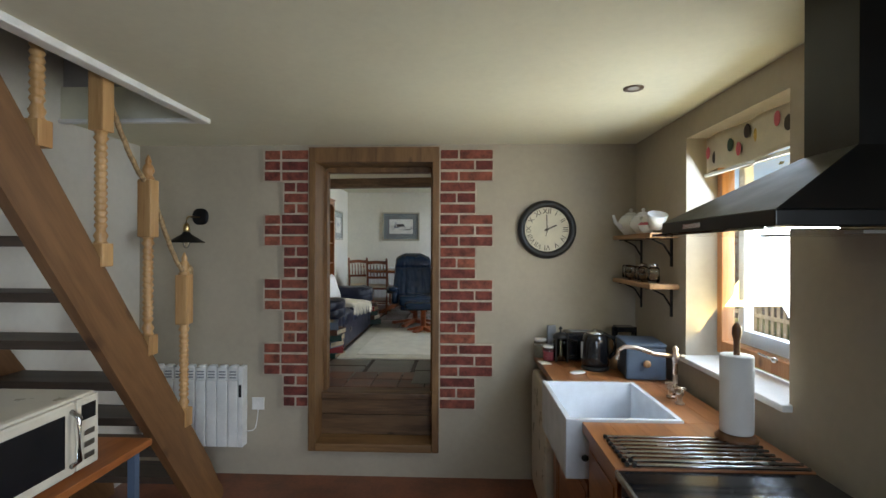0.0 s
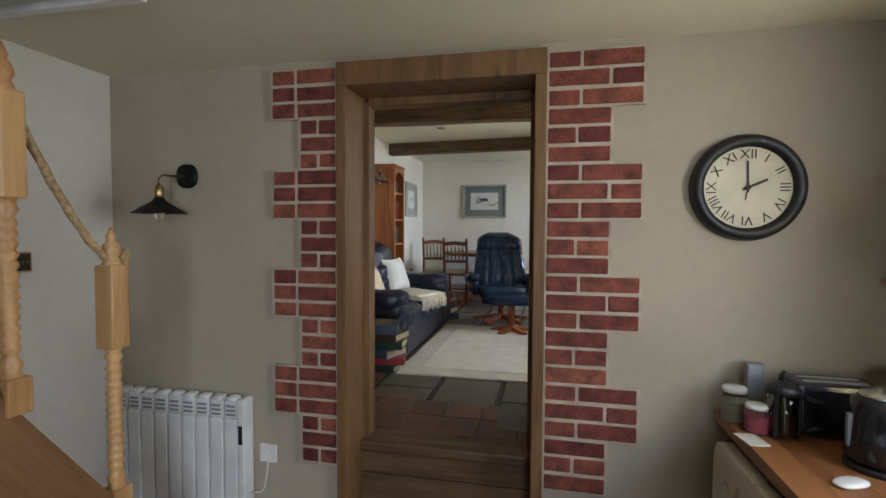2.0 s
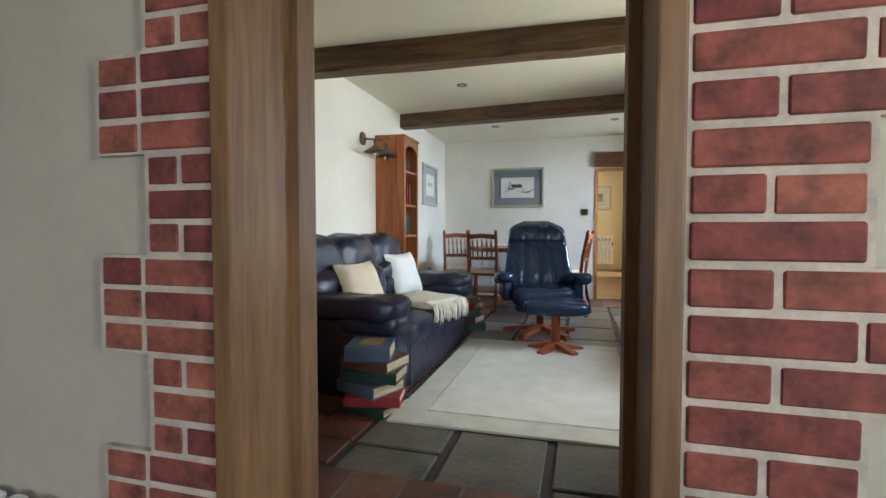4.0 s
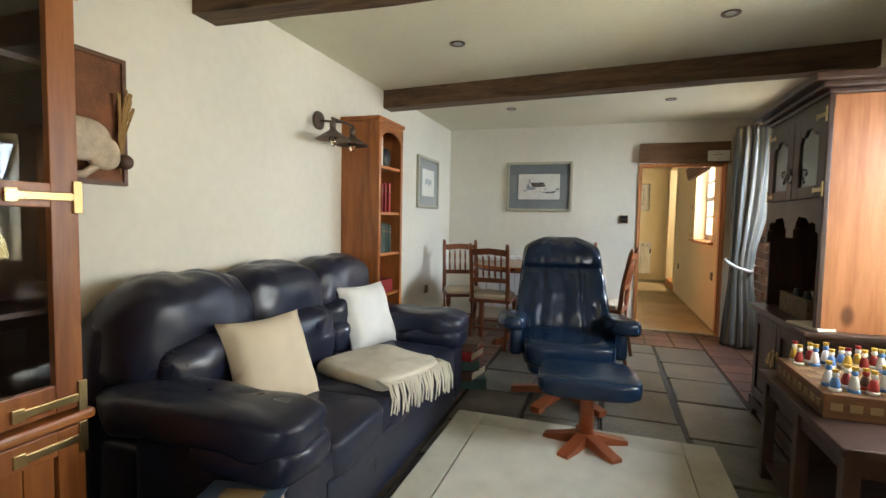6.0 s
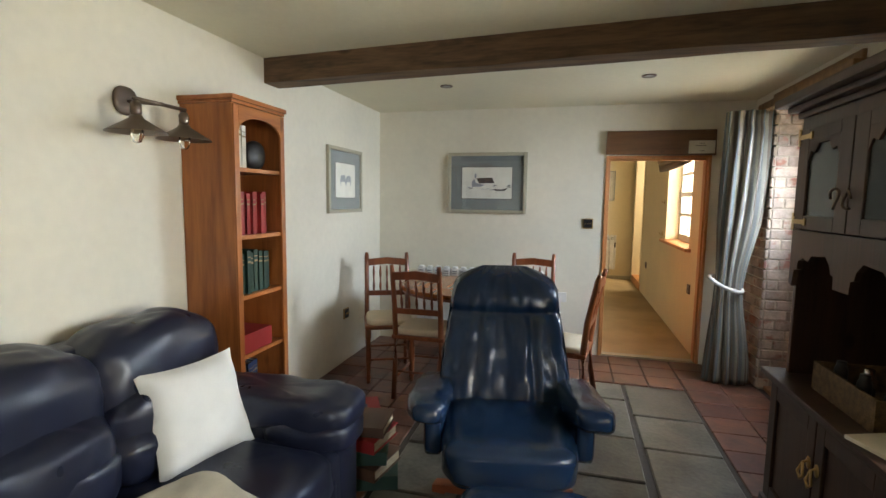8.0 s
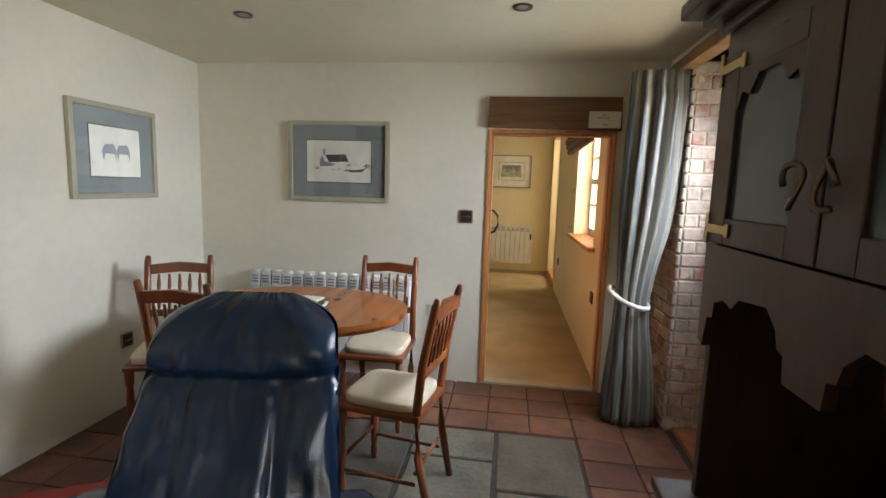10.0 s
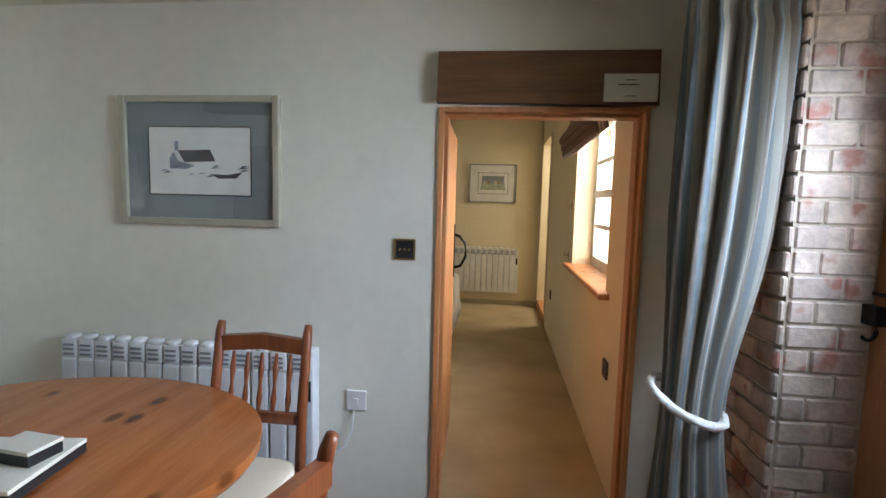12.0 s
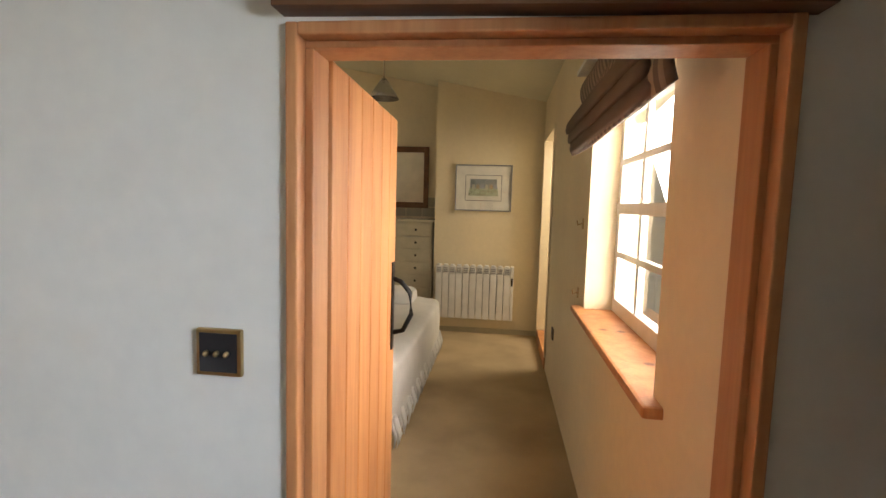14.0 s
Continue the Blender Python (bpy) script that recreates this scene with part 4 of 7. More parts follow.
for k in range(10):
    y = 0.14 - 0.036 * k
    part("bar", tube([(-0.29, y, 0.008 + (0.03 if y < -0.13 else 0)), (0.27, y - 0.01, 0.008 + (0.03 if y < -0.13 else 0))], 0.006, 8), "steel", rk, smooth=True)
    part("end_cap", puff(-0.295, y, 0.008 + (0.03 if y < -0.13 else 0), 0.008, 0.008, 0.008, 0.7, nu=8, nv=6), "blackmatt", rk)
part("binding", boxes((-0.262, -0.25, -0.12, 0.15, 0.0005, 0.004), (0.235, 0.247, -0.12, 0.15, 0.0005, 0.004)), "blackmatt", rk)
pan = thing("frying_pan", "black frying pan on the hob", "pan", (0.78, 1.3, 0.798))
part("bowl", lathe([(0.10, 0), (0.125, 0.045), (0.13, 0.047), (0.12, 0.04), (0.095, 0.006)], 28), "blackmatt", pan, smooth=True)
part("pan_handle", tube([(-0.1, 0.06, 0.04), (-0.2, 0.13, 0.055)], 0.01), "black", pan, smooth=True)

tp = thing("bridge_tap", "old nickel bridge tap with cross heads", "tap", (0.88, 2.52, 0.80))
for y in (-0.05, 0.05):
    part("pillar", lathe([(0.022, 0), (0.022, 0.008), (0.011, 0.014), (0.011, 0.035), (0.018, 0.042), (0.018, 0.062), (0.01, 0.07)], 14, at=(0, y, 0)), "copper", tp, smooth=True)
    part("cross_head", tube([(-0.028, y, 0.076), (0.028, y, 0.076)], 0.007, 8, tube([(0, y - 0.028, 0.076), (0, y + 0.028, 0.076)], 0.007)), "copper", tp, smooth=True)
part("riser", lathe([(0.013, 0.03), (0.013, 0.05), (0.019, 0.055), (0.012, 0.065), (0.012, 0.2), (0.02, 0.21), (0.02, 0.235), (0.012, 0.24), (0.016, 0.26), (0.004, 0.275)], 14), "copper", tp, smooth=True)
part("bridge", tube([(0, -0.05, 0.045), (0, 0.05, 0.045)], 0.009), "copper", tp, smooth=True)
part("spout", tube([(0, 0, 0.222), (-0.1, 0.005, 0.232), (-0.19, 0.01, 0.262), (-0.245, 0.015, 0.265), (-0.275, 0.018, 0.245), (-0.28, 0.018, 0.20)], 0.011, 10), "copper", tp, smooth=True)
part("side_cross", tube([(0.02, 0, 0.222), (0.045, 0, 0.222)], 0.008), "copper", tp, smooth=True)

kr = thing("kitchen_roll", "white kitchen roll on a dark turned wooden stand", "kitchen roll", (0.90, 2.02, 0.80))
part("stand", lathe([(0.075, 0), (0.078, 0.015), (0.06, 0.03), (0.012, 0.035), (0.012, 0.40), (0.018, 0.42), (0.016, 0.45), (0.004, 0.47)], 24), "lintel", kr, smooth=True)
part("roll", lathe([(0.02, 0.036), (0.058, 0.036), (0.06, 0.042), (0.06, 0.335), (0.058, 0.34), (0.02, 0.34)], 32), "white_cloth", kr, smooth=True)

bb = thing("bread_bin", "blue-grey painted tin bread bin with a round wooden knob", "bread bin", (0.89, 3.02, 0.80), -6)
part("body", B(-0.11, 0.11, -0.14, 0.14, 0.004, 0.19, bevel=0.012), "bluegrey", bb)
part("lid", B(-0.114, 0.114, -0.144, 0.144, 0.192, 0.212, bevel=0.008), "bluegrey", bb)
part("knob", puff(0, -0.155, 0.1, 0.022, 0.015, 0.022, 1, nu=12, nv=8), "shelf", bb, smooth=True)
ket = thing("kettle", "black cordless kettle with a chrome lid ring", "kettle", (0.66, 3.16, 0.80))
part("base", lathe([(0.085, 0), (0.085, 0.015), (0.075, 0.02)], 24), "blackmatt", ket, smooth=True)
part("body", lathe([(0.08, 0.022), (0.086, 0.05), (0.078, 0.18), (0.068, 0.215), (0.05, 0.225)], 32), "black", ket, smooth=True)
part("lid", lathe([(0.055, 0.222), (0.05, 0.235), (0.02, 0.24), (0.012, 0.252), (0.004, 0.255)], 24), "steel", ket, smooth=True)
part("handle", tube([(0.06, -0.02, 0.215), (0.11, -0.03, 0.205), (0.12, -0.03, 0.12), (0.082, -0.02, 0.07)], 0.013, 10), "black", ket, smooth=True)
part("window", B(-0.09, -0.078, -0.014, 0.0, 0.07, 0.17), "slot", ket)
to = thing("toaster", "black toaster against the kitchen wall", "toaster", (0.66, 3.42, 0.80))
part("body", B(-0.14, 0.14, -0.08, 0.08, 0.01, 0.195, bevel=0.02), "black", to)
part("slot", boxes((-0.1, 0.1, -0.04, -0.015, 0.193, 0.1965), (-0.1, 0.1, 0.015, 0.04, 0.193, 0.1965)), "slot", to)
part("lever", B(-0.155, -0.14, -0.015, 0.015, 0.12, 0.135), "steel", to)
caf = thing("cafetiere", "black and glass coffee press", "cafetiere", (0.485, 3.36, 0.80))
part("beaker", lathe([(0.05, 0.01), (0.05, 0.16), (0.047, 0.16), (0.047, 0.012)], 24), "jarglass", caf, smooth=True)
part("coffee", lathe([(0.045, 0.013), (0.045, 0.06)], 20), "brownbook", caf)
part("lid", lathe([(0.055, 0.155), (0.055, 0.175), (0.03, 0.19), (0.006, 0.195), (0.006, 0.21), (0.014, 0.22), (0.004, 0.235)], 20), "blackmatt", caf, smooth=True)
for a in range(4):
    part("strut", B(0.050, 0.055, -0.006, 0.006, 0, 0.16), "blackmatt", caf, m=pose(0, 0, 0, 0, 0, 45 + 90 * a))
part("handle", tube([(0.05, -0.02, 0.15), (0.1, -0.04, 0.14), (0.1, -0.04, 0.05), (0.05, -0.02, 0.03)], 0.009), "blackmatt", caf, smooth=True)
for x, y, r, hh, mt, lb in ((0.37, 3.48, 0.045, 0.13, "frame_ivory", "printed tin caddy with a white lid"), (0.41, 3.38, 0.04, 0.10, "pink", "small jar of pink and white sweets")):
    j = thing("storage_jar", lb, "jar", (x, y, 0.80), group="jars on the worktop")
    part("glass", lathe([(r, 0.003), (r, hh * 0.8), (r * 0.85, hh * 0.88), (r * 0.85, hh * 0.9)], 24), "jarglass", j, smooth=True)
    part("contents", lathe([(r * 0.9, 0.006), (r * 0.9, hh * 0.62)], 20), mt, j)
    part("lid", lathe([(r * 0.95, hh * 0.88), (r * 0.95, hh), (r * 0.8, hh * 1.03)], 20), "ceramic", j, smooth=True)
ph = thing("speaker", "slim dark upright speaker by the wall", "speaker", (0.455, 3.53, 0.80))
part("body", B(-0.03, 0.03, -0.02, 0.02, 0, 0.215, bevel=0.006), "slot", ph)
cd = thing("card_on_worktop", "small white card lying on the worktop", "card", (0.365, 3.30, 0.80), 10)
part("card", B(-0.035, 0.035, -0.05, 0.05, 0, 0.003), "paper", cd)
sr = thing("spoon_rest", "white ceramic spoon rest on the worktop", "spoon rest", (0.52, 3.03, 0.80), 25)
part("dish", puff(0, 0, 0.008, 0.055, 0.03, 0.009, 0.8, nu=20, nv=8), "ceramic", sr, smooth=True)
cr = thing("utensil_pot", "wooden pot holding spoons and a white spatula", "utensil pot", (0.80, 3.17, 0.80))
part("pot", lathe([(0.04, 0), (0.042, 0.1), (0.036, 0.1), (0.034, 0.01)], 20), "shelf", cr, smooth=True)
for a, c, hh in ((0, "ceramic", 0.2), (70, "shelf", 0.19), (140, "shelf", 0.17), (230, "paper", 0.2)):
    q = part("utensil", tube([(0, 0, 0.02), (0.03, 0, hh - 0.04)], 0.005, 6), c, cr, m=pose(0, 0, 0, 0, 0, a))
    part("head", puff(0.034, 0, hh - 0.02, 0.016, 0.005, 0.03, 0.8, nu=10, nv=8), c, q, smooth=True)
gr = thing("filter_jug", "dark glass water jug with a square handle", "jug", (0.93, 3.40, 0.80))
part("body", B(-0.06, 0.05, -0.05, 0.05, 0, 0.22, bevel=0.015), "jarglass", gr)
part("coffee", B(-0.05, 0.04, -0.04, 0.04, 0.01, 0.1), "brownbook", gr)
part("rim", boxes((-0.066, 0.056, -0.056, 0.056, 0.2, 0.235), (0.05, 0.075, -0.012, 0.012, 0.05, 0.23), (-0.09, -0.06, -0.012, 0.012, 0.06, 0.23), bevel=0.004), "black", gr)

# corner shelves
for z, lb in ((1.655, "upper rustic wooden shelf on black iron brackets"), (1.355, "lower rustic wooden shelf on black iron brackets")):
    s = thing("wall_shelf", lb, "shelf", (1.07, 3.24, z), group="kitchen shelves")
    part("board", B(-0.17, 0, -0.34, 0.34, -0.03, 0, bevel=0.006), "shelf", s)
    for y in (-0.24, 0.24):
        part("bracket", boxes((-0.155, 0.0, y - 0.008, y + 0.008, -0.037, -0.031), (-0.008, 0.0, y - 0.012, y + 0.012, -0.2, -0.031)), "iron", s)
        part("brace", tube([(-0.12, y, -0.036), (-0.05, y, -0.07), (-0.006, y, -0.14)], 0.006, 6), "iron", s)


def teapot(place, turn, s, lb):
    t = thing("teapot", lb, "teapot", place, turn, group="teapots on the shelf")
    part("body", lathe([(0.035 * s, 0), (0.04 * s, 0.006 * s), (0.07 * s, 0.04 * s), (0.072 * s, 0.065 * s), (0.05 * s, 0.1 * s), (0.035 * s, 0.108 * s)], 24), "ceramic", t, smooth=True)
    part("lid", lathe([(0.037 * s, 0.108 * s), (0.02 * s, 0.122 * s), (0.006 * s, 0.126 * s), (0.012 * s, 0.136 * s), (0.003 * s, 0.145 * s)], 20), "ceramic", t, smooth=True)
    part("spout", tube([(0.06 * s, 0, 0.04 * s), (0.1 * s, 0, 0.065 * s), (0.115 * s, 0, 0.105 * s)], [0.014 * s, 0.01 * s, 0.007 * s]), "ceramic", t, smooth=True)
    part("handle", tube([(-0.055 * s, 0, 0.09 * s), (-0.1 * s, 0, 0.09 * s), (-0.1 * s, 0, 0.04 * s), (-0.065 * s, 0, 0.035 * s)], 0.007 * s), "ceramic", t, smooth=True)


teapot((0.96, 3.38, 1.655), 200, 1.25, "white glazed teapot on the upper shelf")
teapot((0.97, 3.19, 1.655), 60, 1.15, "smaller white glazed teapot on the upper shelf")
for x, y, r, hh, rx, lb in ((0.97, 3.0, 0.06, 0.09, 25, "white cup tilted on the upper shelf"), (0.94, 3.06, 0.05, 0.05, 0, "white dish of pink sweets")):
    c = thing("bowl", lb, "bowl", (x, y, 1.655 + (0.03 if rx else 0)))
    part("bowl", lathe([(r * 0.6, 0), (r, hh), (r * 0.92, hh), (r * 0.5, 0.008)], 24), "ceramic", c, smooth=True, m=pose(0, 0, 0, rx))
    if not rx:
        part("sweets", puff(0, 0, hh, r * 0.85, r * 0.85, 0.018, 0.8, 0.006, 3, 20, 10, scale=60), "pink", c, smooth=True)
for k in range(5):
    y = 3.48 - 0.115 * k
    g = thing("glass_jar", "small glass jar with a metal clip lid" if k > 2 else "small clear glass tumbler on the lower shelf", "jar", (0.97 - 0.02 * (k % 2), y, 1.355), group="glasses on the lower shelf")
    part("glass", lathe([(0.03, 0), (0.034, 0.01), (0.034, 0.08), (0.026, 0.095), (0.024, 0.095), (0.031, 0.078), (0.031, 0.012)], 20), "jarglass", g, smooth=True)
    if k > 2:
        part("lid", lathe([(0.026, 0.096), (0.026, 0.11), (0.01, 0.116)], 16), "steel", g, smooth=True)

# hood
hd = thing("cooker_hood", "dark steel chimney cooker hood with a glass edge", "cooker hood", (1.07, 1.46, 1.60))
part("glass_edge", B(-0.60, 0, -0.31, 0.31, 0.0, 0.008, bevel=0.002), "glass", hd)
part("rim", B(-0.57, 0, -0.30, 0.30, 0.009, 0.045, bevel=0.003), "hood", hd)
bm = bmesh.new()
lo = [bm.verts.new(v) for v in ((-0.57, -0.30, 0.046), (0, -0.30, 0.046), (0, 0.30, 0.046), (-0.57, 0.30, 0.046))]
hi = [bm.verts.new(v) for v in ((-0.24, -0.11, 0.23), (0, -0.11, 0.23), (0, 0.10, 0.23), (-0.24, 0.10, 0.23))]
for k in range(4):
    bm.faces.new((lo[k], lo[(k + 1) % 4], hi[(k + 1) % 4], hi[k]))
bm.faces.new(lo[::-1]); bm.faces.new(hi)
part("canopy", bm, "hood", hd)
part("chimney", B(-0.235, 0, -0.105, 0.095, 0.231, 0.72), "hood", hd)
part("buttons", B(-0.573, -0.569, 0.03, 0.14, 0.02, 0.034), "steel", hd)
for y in (-0.17, 0.17):
    part("lamp", B(-0.3, -0.24, y - 0.03, y + 0.03, -0.004, 0.0), "lamp_on", hd)

# microwave, table, basket
tb = thing("side_table", "small pine table on dark metal legs under the stairs", "table", (-1.77, 1.65, KF))
part("top", B(-0.27, 0.27, -0.45, 0.42, 0.84, 0.87, bevel=0.004), "pine_y", tb)
for x in (-0.24, 0.23):
    for y in (-0.42, 0.36):
        part("leg", B(x - 0.015, x + 0.015, y - 0.015, y + 0.015, 0, 0.84), "bluegrey", tb)
mw = thing("microwave", "cream retro microwave oven with a black glass door", "microwave", (-1.73, 1.55, 0.752))
part("body", B(-0.2, 0.185, -0.26, 0.26, 0.01, 0.28, bevel=0.015), "ivory", mw)
part("door", B(0.187, 0.20, -0.255, 0.15, 0.02, 0.27, bevel=0.01), "ivory", mw)
part("window", B(0.2, 0.204, -0.21, 0.10, 0.055, 0.235, bevel=0.002), "black", mw)
part("handle", tube([(0.20, 0.128, 0.24), (0.23, 0.128, 0.22), (0.23, 0.128, 0.07), (0.20, 0.128, 0.05)], 0.009), "steel", mw, smooth=True)
part("control_panel", boxes((0.186, 0.198, 0.155, 0.255, 0.02, 0.27), bevel=0.004), "ivory", mw)
part("display", B(0.198, 0.2, 0.175, 0.24, 0.19, 0.245), "black", mw)
for k in range(3):
    part("button", B(0.198, 0.203, 0.185, 0.232, 0.05 + 0.042 * k, 0.07 + 0.042 * k, bevel=0.002), "steel", mw)
bk = thing("basket", "round wicker basket with a patterned lining under the table", "basket", (-1.62, 1.85, KF))
part("wicker", lathe([(0.14, 0), (0.18, 0.1), (0.19, 0.28), (0.175, 0.28), (0.16, 0.1), (0.13, 0.01)], 28), "rope", bk, smooth=True)
part("lining", puff(0, 0, 0.27, 0.165, 0.165, 0.06, 0.7, 0.02, 4, 24, 12), "red", bk, smooth=True)


def downlight(x, y, z, lb):
    d = thing("downlight", lb, "downlight", (x, y, z), group="recessed downlights")
    part("ring", lathe([(0.025, -0.002), (0.045, -0.006), (0.047, 0.0), (0.03, 0.0)], 28), "pewter", d, smooth=True)
    part("lens", lathe([(0.026, -0.0035), (0.026, -0.001)], 20), "lamp_on", d)


downlight(0.62, 2.38, KC, "recessed downlight in the kitchen ceiling")
for x, y in ((-1.53, 6.86), (-0.07, 6.83), (-1.53, 8.63), (-0.14, 8.60)):
    downlight(x, y, LC, "recessed downlight in the living-room ceiling")


# ---- living room things ----
def book(parent_none, place, turn, w, d, t, cover, lb, group, upright=False):
    b = thing("book", lb, "book", place, turn, group=group)
    if upright:  # spine faces +x, stands on z, thickness along y
        part("cover", boxes((-d, 0, -t / 2, -t / 2 + 0.003, 0, w), (-d, 0, t / 2 - 0.003, t / 2, 0, w), (-0.004, 0, -t / 2, t / 2, 0, w)), cover, b)
        part("page_block", B(-d + 0.005, -0.004, -t / 2 + 0.003, t / 2 - 0.003, 0.004, w - 0.004), "pages", b)
        part("band", boxes((-0.001, 0.0012, -t / 2 + 0.004, t / 2 - 0.004, w * 0.72, w * 0.76), (-0.001, 0.0012, -t / 2 + 0.004, t / 2 - 0.004, w * 0.84, w * 0.86)), "gold", b)
    else:
        part("cover", boxes((-w / 2, w / 2, -d / 2, d / 2, 0, 0.006), (-w / 2, w / 2, -d / 2, d / 2, t - 0.006, t), (-w / 2, w / 2, -d / 2, -d / 2 + 0.008, 0.006, t - 0.006), bevel=0.002), cover, b)
        part("page_block", B(-w / 2 + 0.008, w / 2 - 0.008, -d / 2 + 0.008, d / 2 - 0.01, 0.006, t - 0.006), "pages", b)
    return b


def stack(x, y, rows, group):
    z = LF
    for k, (w, d, t, c, a) in enumerate(rows):
        b = book(None, (x + 0.012 * math.sin(k * 2.2), y + 0.012 * math.cos(k * 1.7), z), a, w, d, t, c, {"green": "large dark green book lying in a stack on the floor", "red": "large dark red book lying in a stack on the floor", "brownbook": "large brown leather book lying in a stack on the floor", "bluegrey": "large blue-grey book lying in a stack on the floor"}[c], group)
        z += t + 0.001
    return b, z


top, z = stack(-1.555, 5.00, [(0.28, 0.24, 0.05, "green", -14), (0.29, 0.24, 0.055, "red", 12), (0.27, 0.24, 0.06, "bluegrey", -22), (0.30, 0.23, 0.06, "green", 4), (0.28, 0.24, 0.055, "brownbook", -10), (0.23, 0.27, 0.075, "bluegrey", 14)], "stack of old books by the sofa arm")
part("title_panel", B(-0.055, 0.065, -0.09, 0.095, 0.0752, 0.0765), "gold", top)
stack(-1.58, 7.20, [(0.36, 0.28, 0.07, "green", 20), (0.30, 0.25, 0.06, "brownbook", -10), (0.30, 0.26, 0.065, "green", 18), (0.28, 0.24, 0.06, "red", -8), (0.27, 0.22, 0.05, "brownbook", 6)], "stack of old books behind the sofa")
bx = thing("board_game", "large flat red box with blue discs on the floor", "game box", (-1.95, 7.75, LF), 28)
part("box", B(-0.24, 0.24, -0.2, 0.2, 0, 0.05, bevel=0.003), "red", bx)
for x, y in ((-0.12, -0.05), (0.10, 0.06)):
    part("disc", lathe([(0.06, 0.0502), (0.06, 0.052)], 24, at=(x, y, 0)), "blue", bx)

# rug
rg = thing("rug", "cream wool rug with a greyed carved border", "rug", (-0.745, 5.78, LF))
part("field", B(-0.52, 0.52, -0.76, 0.76, 0.001, 0.018, bevel=0.004), "rug", rg)
part("border", boxes((-0.68, -0.524, -0.93, 0.93, 0.001, 0.015), (0.524, 0.68, -0.93, 0.93, 0.001, 0.015), (-0.524, 0.524, -0.93, -0.764, 0.001, 0.015), (-0.524, 0.524, 0.764, 0.93, 0.001, 0.015), bevel=0.004), "rug_edge", rg)

# sofa: along the left wall, facing the room
sf = thing("sofa", "three-seat navy leather sofa with plump creased cushions", "sofa", (-1.93, 6.04, LF))
part("base", puff(0.02, 0, 0.19, 0.43, 0.89, 0.19, 0.14, nu=48, nv=16), "leather", sf, smooth=True)
part("front_panel", B(0.425, 0.455, -0.70, 0.70, 0.02, 0.27, bevel=0.012), "leather", sf)
for s in (-1, 1):
    part("arm_front", puff(0.15, s * 0.82, 0.25, 0.30, 0.10, 0.25, 0.2, nu=32, nv=16), "leather", sf, smooth=True)
    part("arm_pad", puff(0.08, s * 0.83, 0.50, 0.41, 0.145, 0.075, 0.5, 0.022, 7 + s, 44, 20, scale=7), "leather", sf, smooth=True)
    part("arm_roll", puff(0.29, s * 0.82, 0.42, 0.20, 0.13, 0.07, 0.5, 0.016, 3 + s, 32, 16, scale=9), "leather", sf, smooth=True)
for k in (-1, 0, 1):
    part("seat_cushion", puff(0.10, k * 0.465, 0.315, 0.37, 0.237, 0.085, 0.33, 0.016, 20 + k, 44, 20, scale=6), "leather", sf, smooth=True)
    part("back_cushion", puff(-0.30, k * 0.56, 0.67, 0.185, 0.312, 0.262, 0.66, 0.017, 30 + k, 72, 40, scale=6.5), "leather", sf, smooth=True, m=pose(0, 0, 0, 0, -2))
    part("back_pillow", puff(-0.235, k * 0.53, 0.565, 0.165, 0.275, 0.135, 0.62, 0.018, 35 + k, 64, 30, scale=8), "leather", sf, smooth=True)
    part("lumbar_cushion", puff(-0.20, k * 0.50, 0.47, 0.14, 0.262, 0.10, 0.5, 0.024, 40 + k, 44, 20, scale=8), "leather", sf, smooth=True)
part("back_shell", puff(-0.40, 0, 0.43, 0.10, 0.90, 0.43, 0.34, nu=40, nv=18), "leather", sf, smooth=True)


def pillow(name, lb, place, tilt, turn, lean, mat):
    p = thing(name, lb, "cushion", place, turn, group="sofa cushions")
    bm = bmesh.new()
    n = 16
    for s in (1, -1):
        g = []
        for j in range(n + 1):
            row = []
            for i in range(n + 1):
                u, v = 2 * i / n - 1, 2 * j / n - 1
                pinch = 1 - 0.07 * (1 - u * u) * abs(v) ** 3 - 0.07 * (1 - v * v) * abs(u) ** 3
                t = 0.075 * ((1 - u ** 4) * (1 - v ** 4)) ** 0.6 + 0.006 * noise.noise(Vector((u * 2, v * 2, s + place[1])))
                row.append(bm.verts.new((s * t, 0.20 * u * (1 - 0.09 * (1 - v * v)), 0.20 * v * (1 - 0.09 * (1 - u * u)) + 0.2)))
            g.append(row)
        for j in range(n):
            for i in range(n):
                q = (g[j][i], g[j][i + 1], g[j + 1][i + 1], g[j + 1][i])
                bm.faces.new(q if s > 0 else q[::-1])
    bmesh.ops.remove_doubles(bm, verts=bm.verts, dist=0.0005)
    part("cushion_cover", bm, mat, p, smooth=True, m=pose(0, 0, 0, tilt, lean, 0))


pillow("scatter_cushion", "cream square scatter cushion leaning on the near back cushion", (-1.84, 5.60, 0.815), 0, -14, -24, "cream_cloth")
pillow("scatter_cushion", "white square scatter cushion leaning on the far back cushion", (-1.91, 6.56, 0.825), 0, -14, -20, "white_cloth")
th = thing("throw", "folded cream wool throw with a tasselled end on the seat", "throw", (-1.68, 6.13, 0.84), -18)
part("folded_wool", puff(0, 0, 0.03, 0.25, 0.24, 0.035, 0.4, 0.016, 9, 44, 16, scale=8), "throw", th, smooth=True)
bm = bmesh.new()
for k in range(34):
    y = -0.22 + 0.44 * k / 33
    r = random.Random(k)
    tube([(0.20, y, 0.05), (0.26 + 0.01 * r.random(), y + 0.01, 0.035), (0.285, y + 0.02 * r.random(), -0.02), (0.29, y + 0.03 * (r.random() - 0.5), -0.075 - 0.03 * r.random())], [0.007, 0.006, 0.005, 0.003], 5, bm)
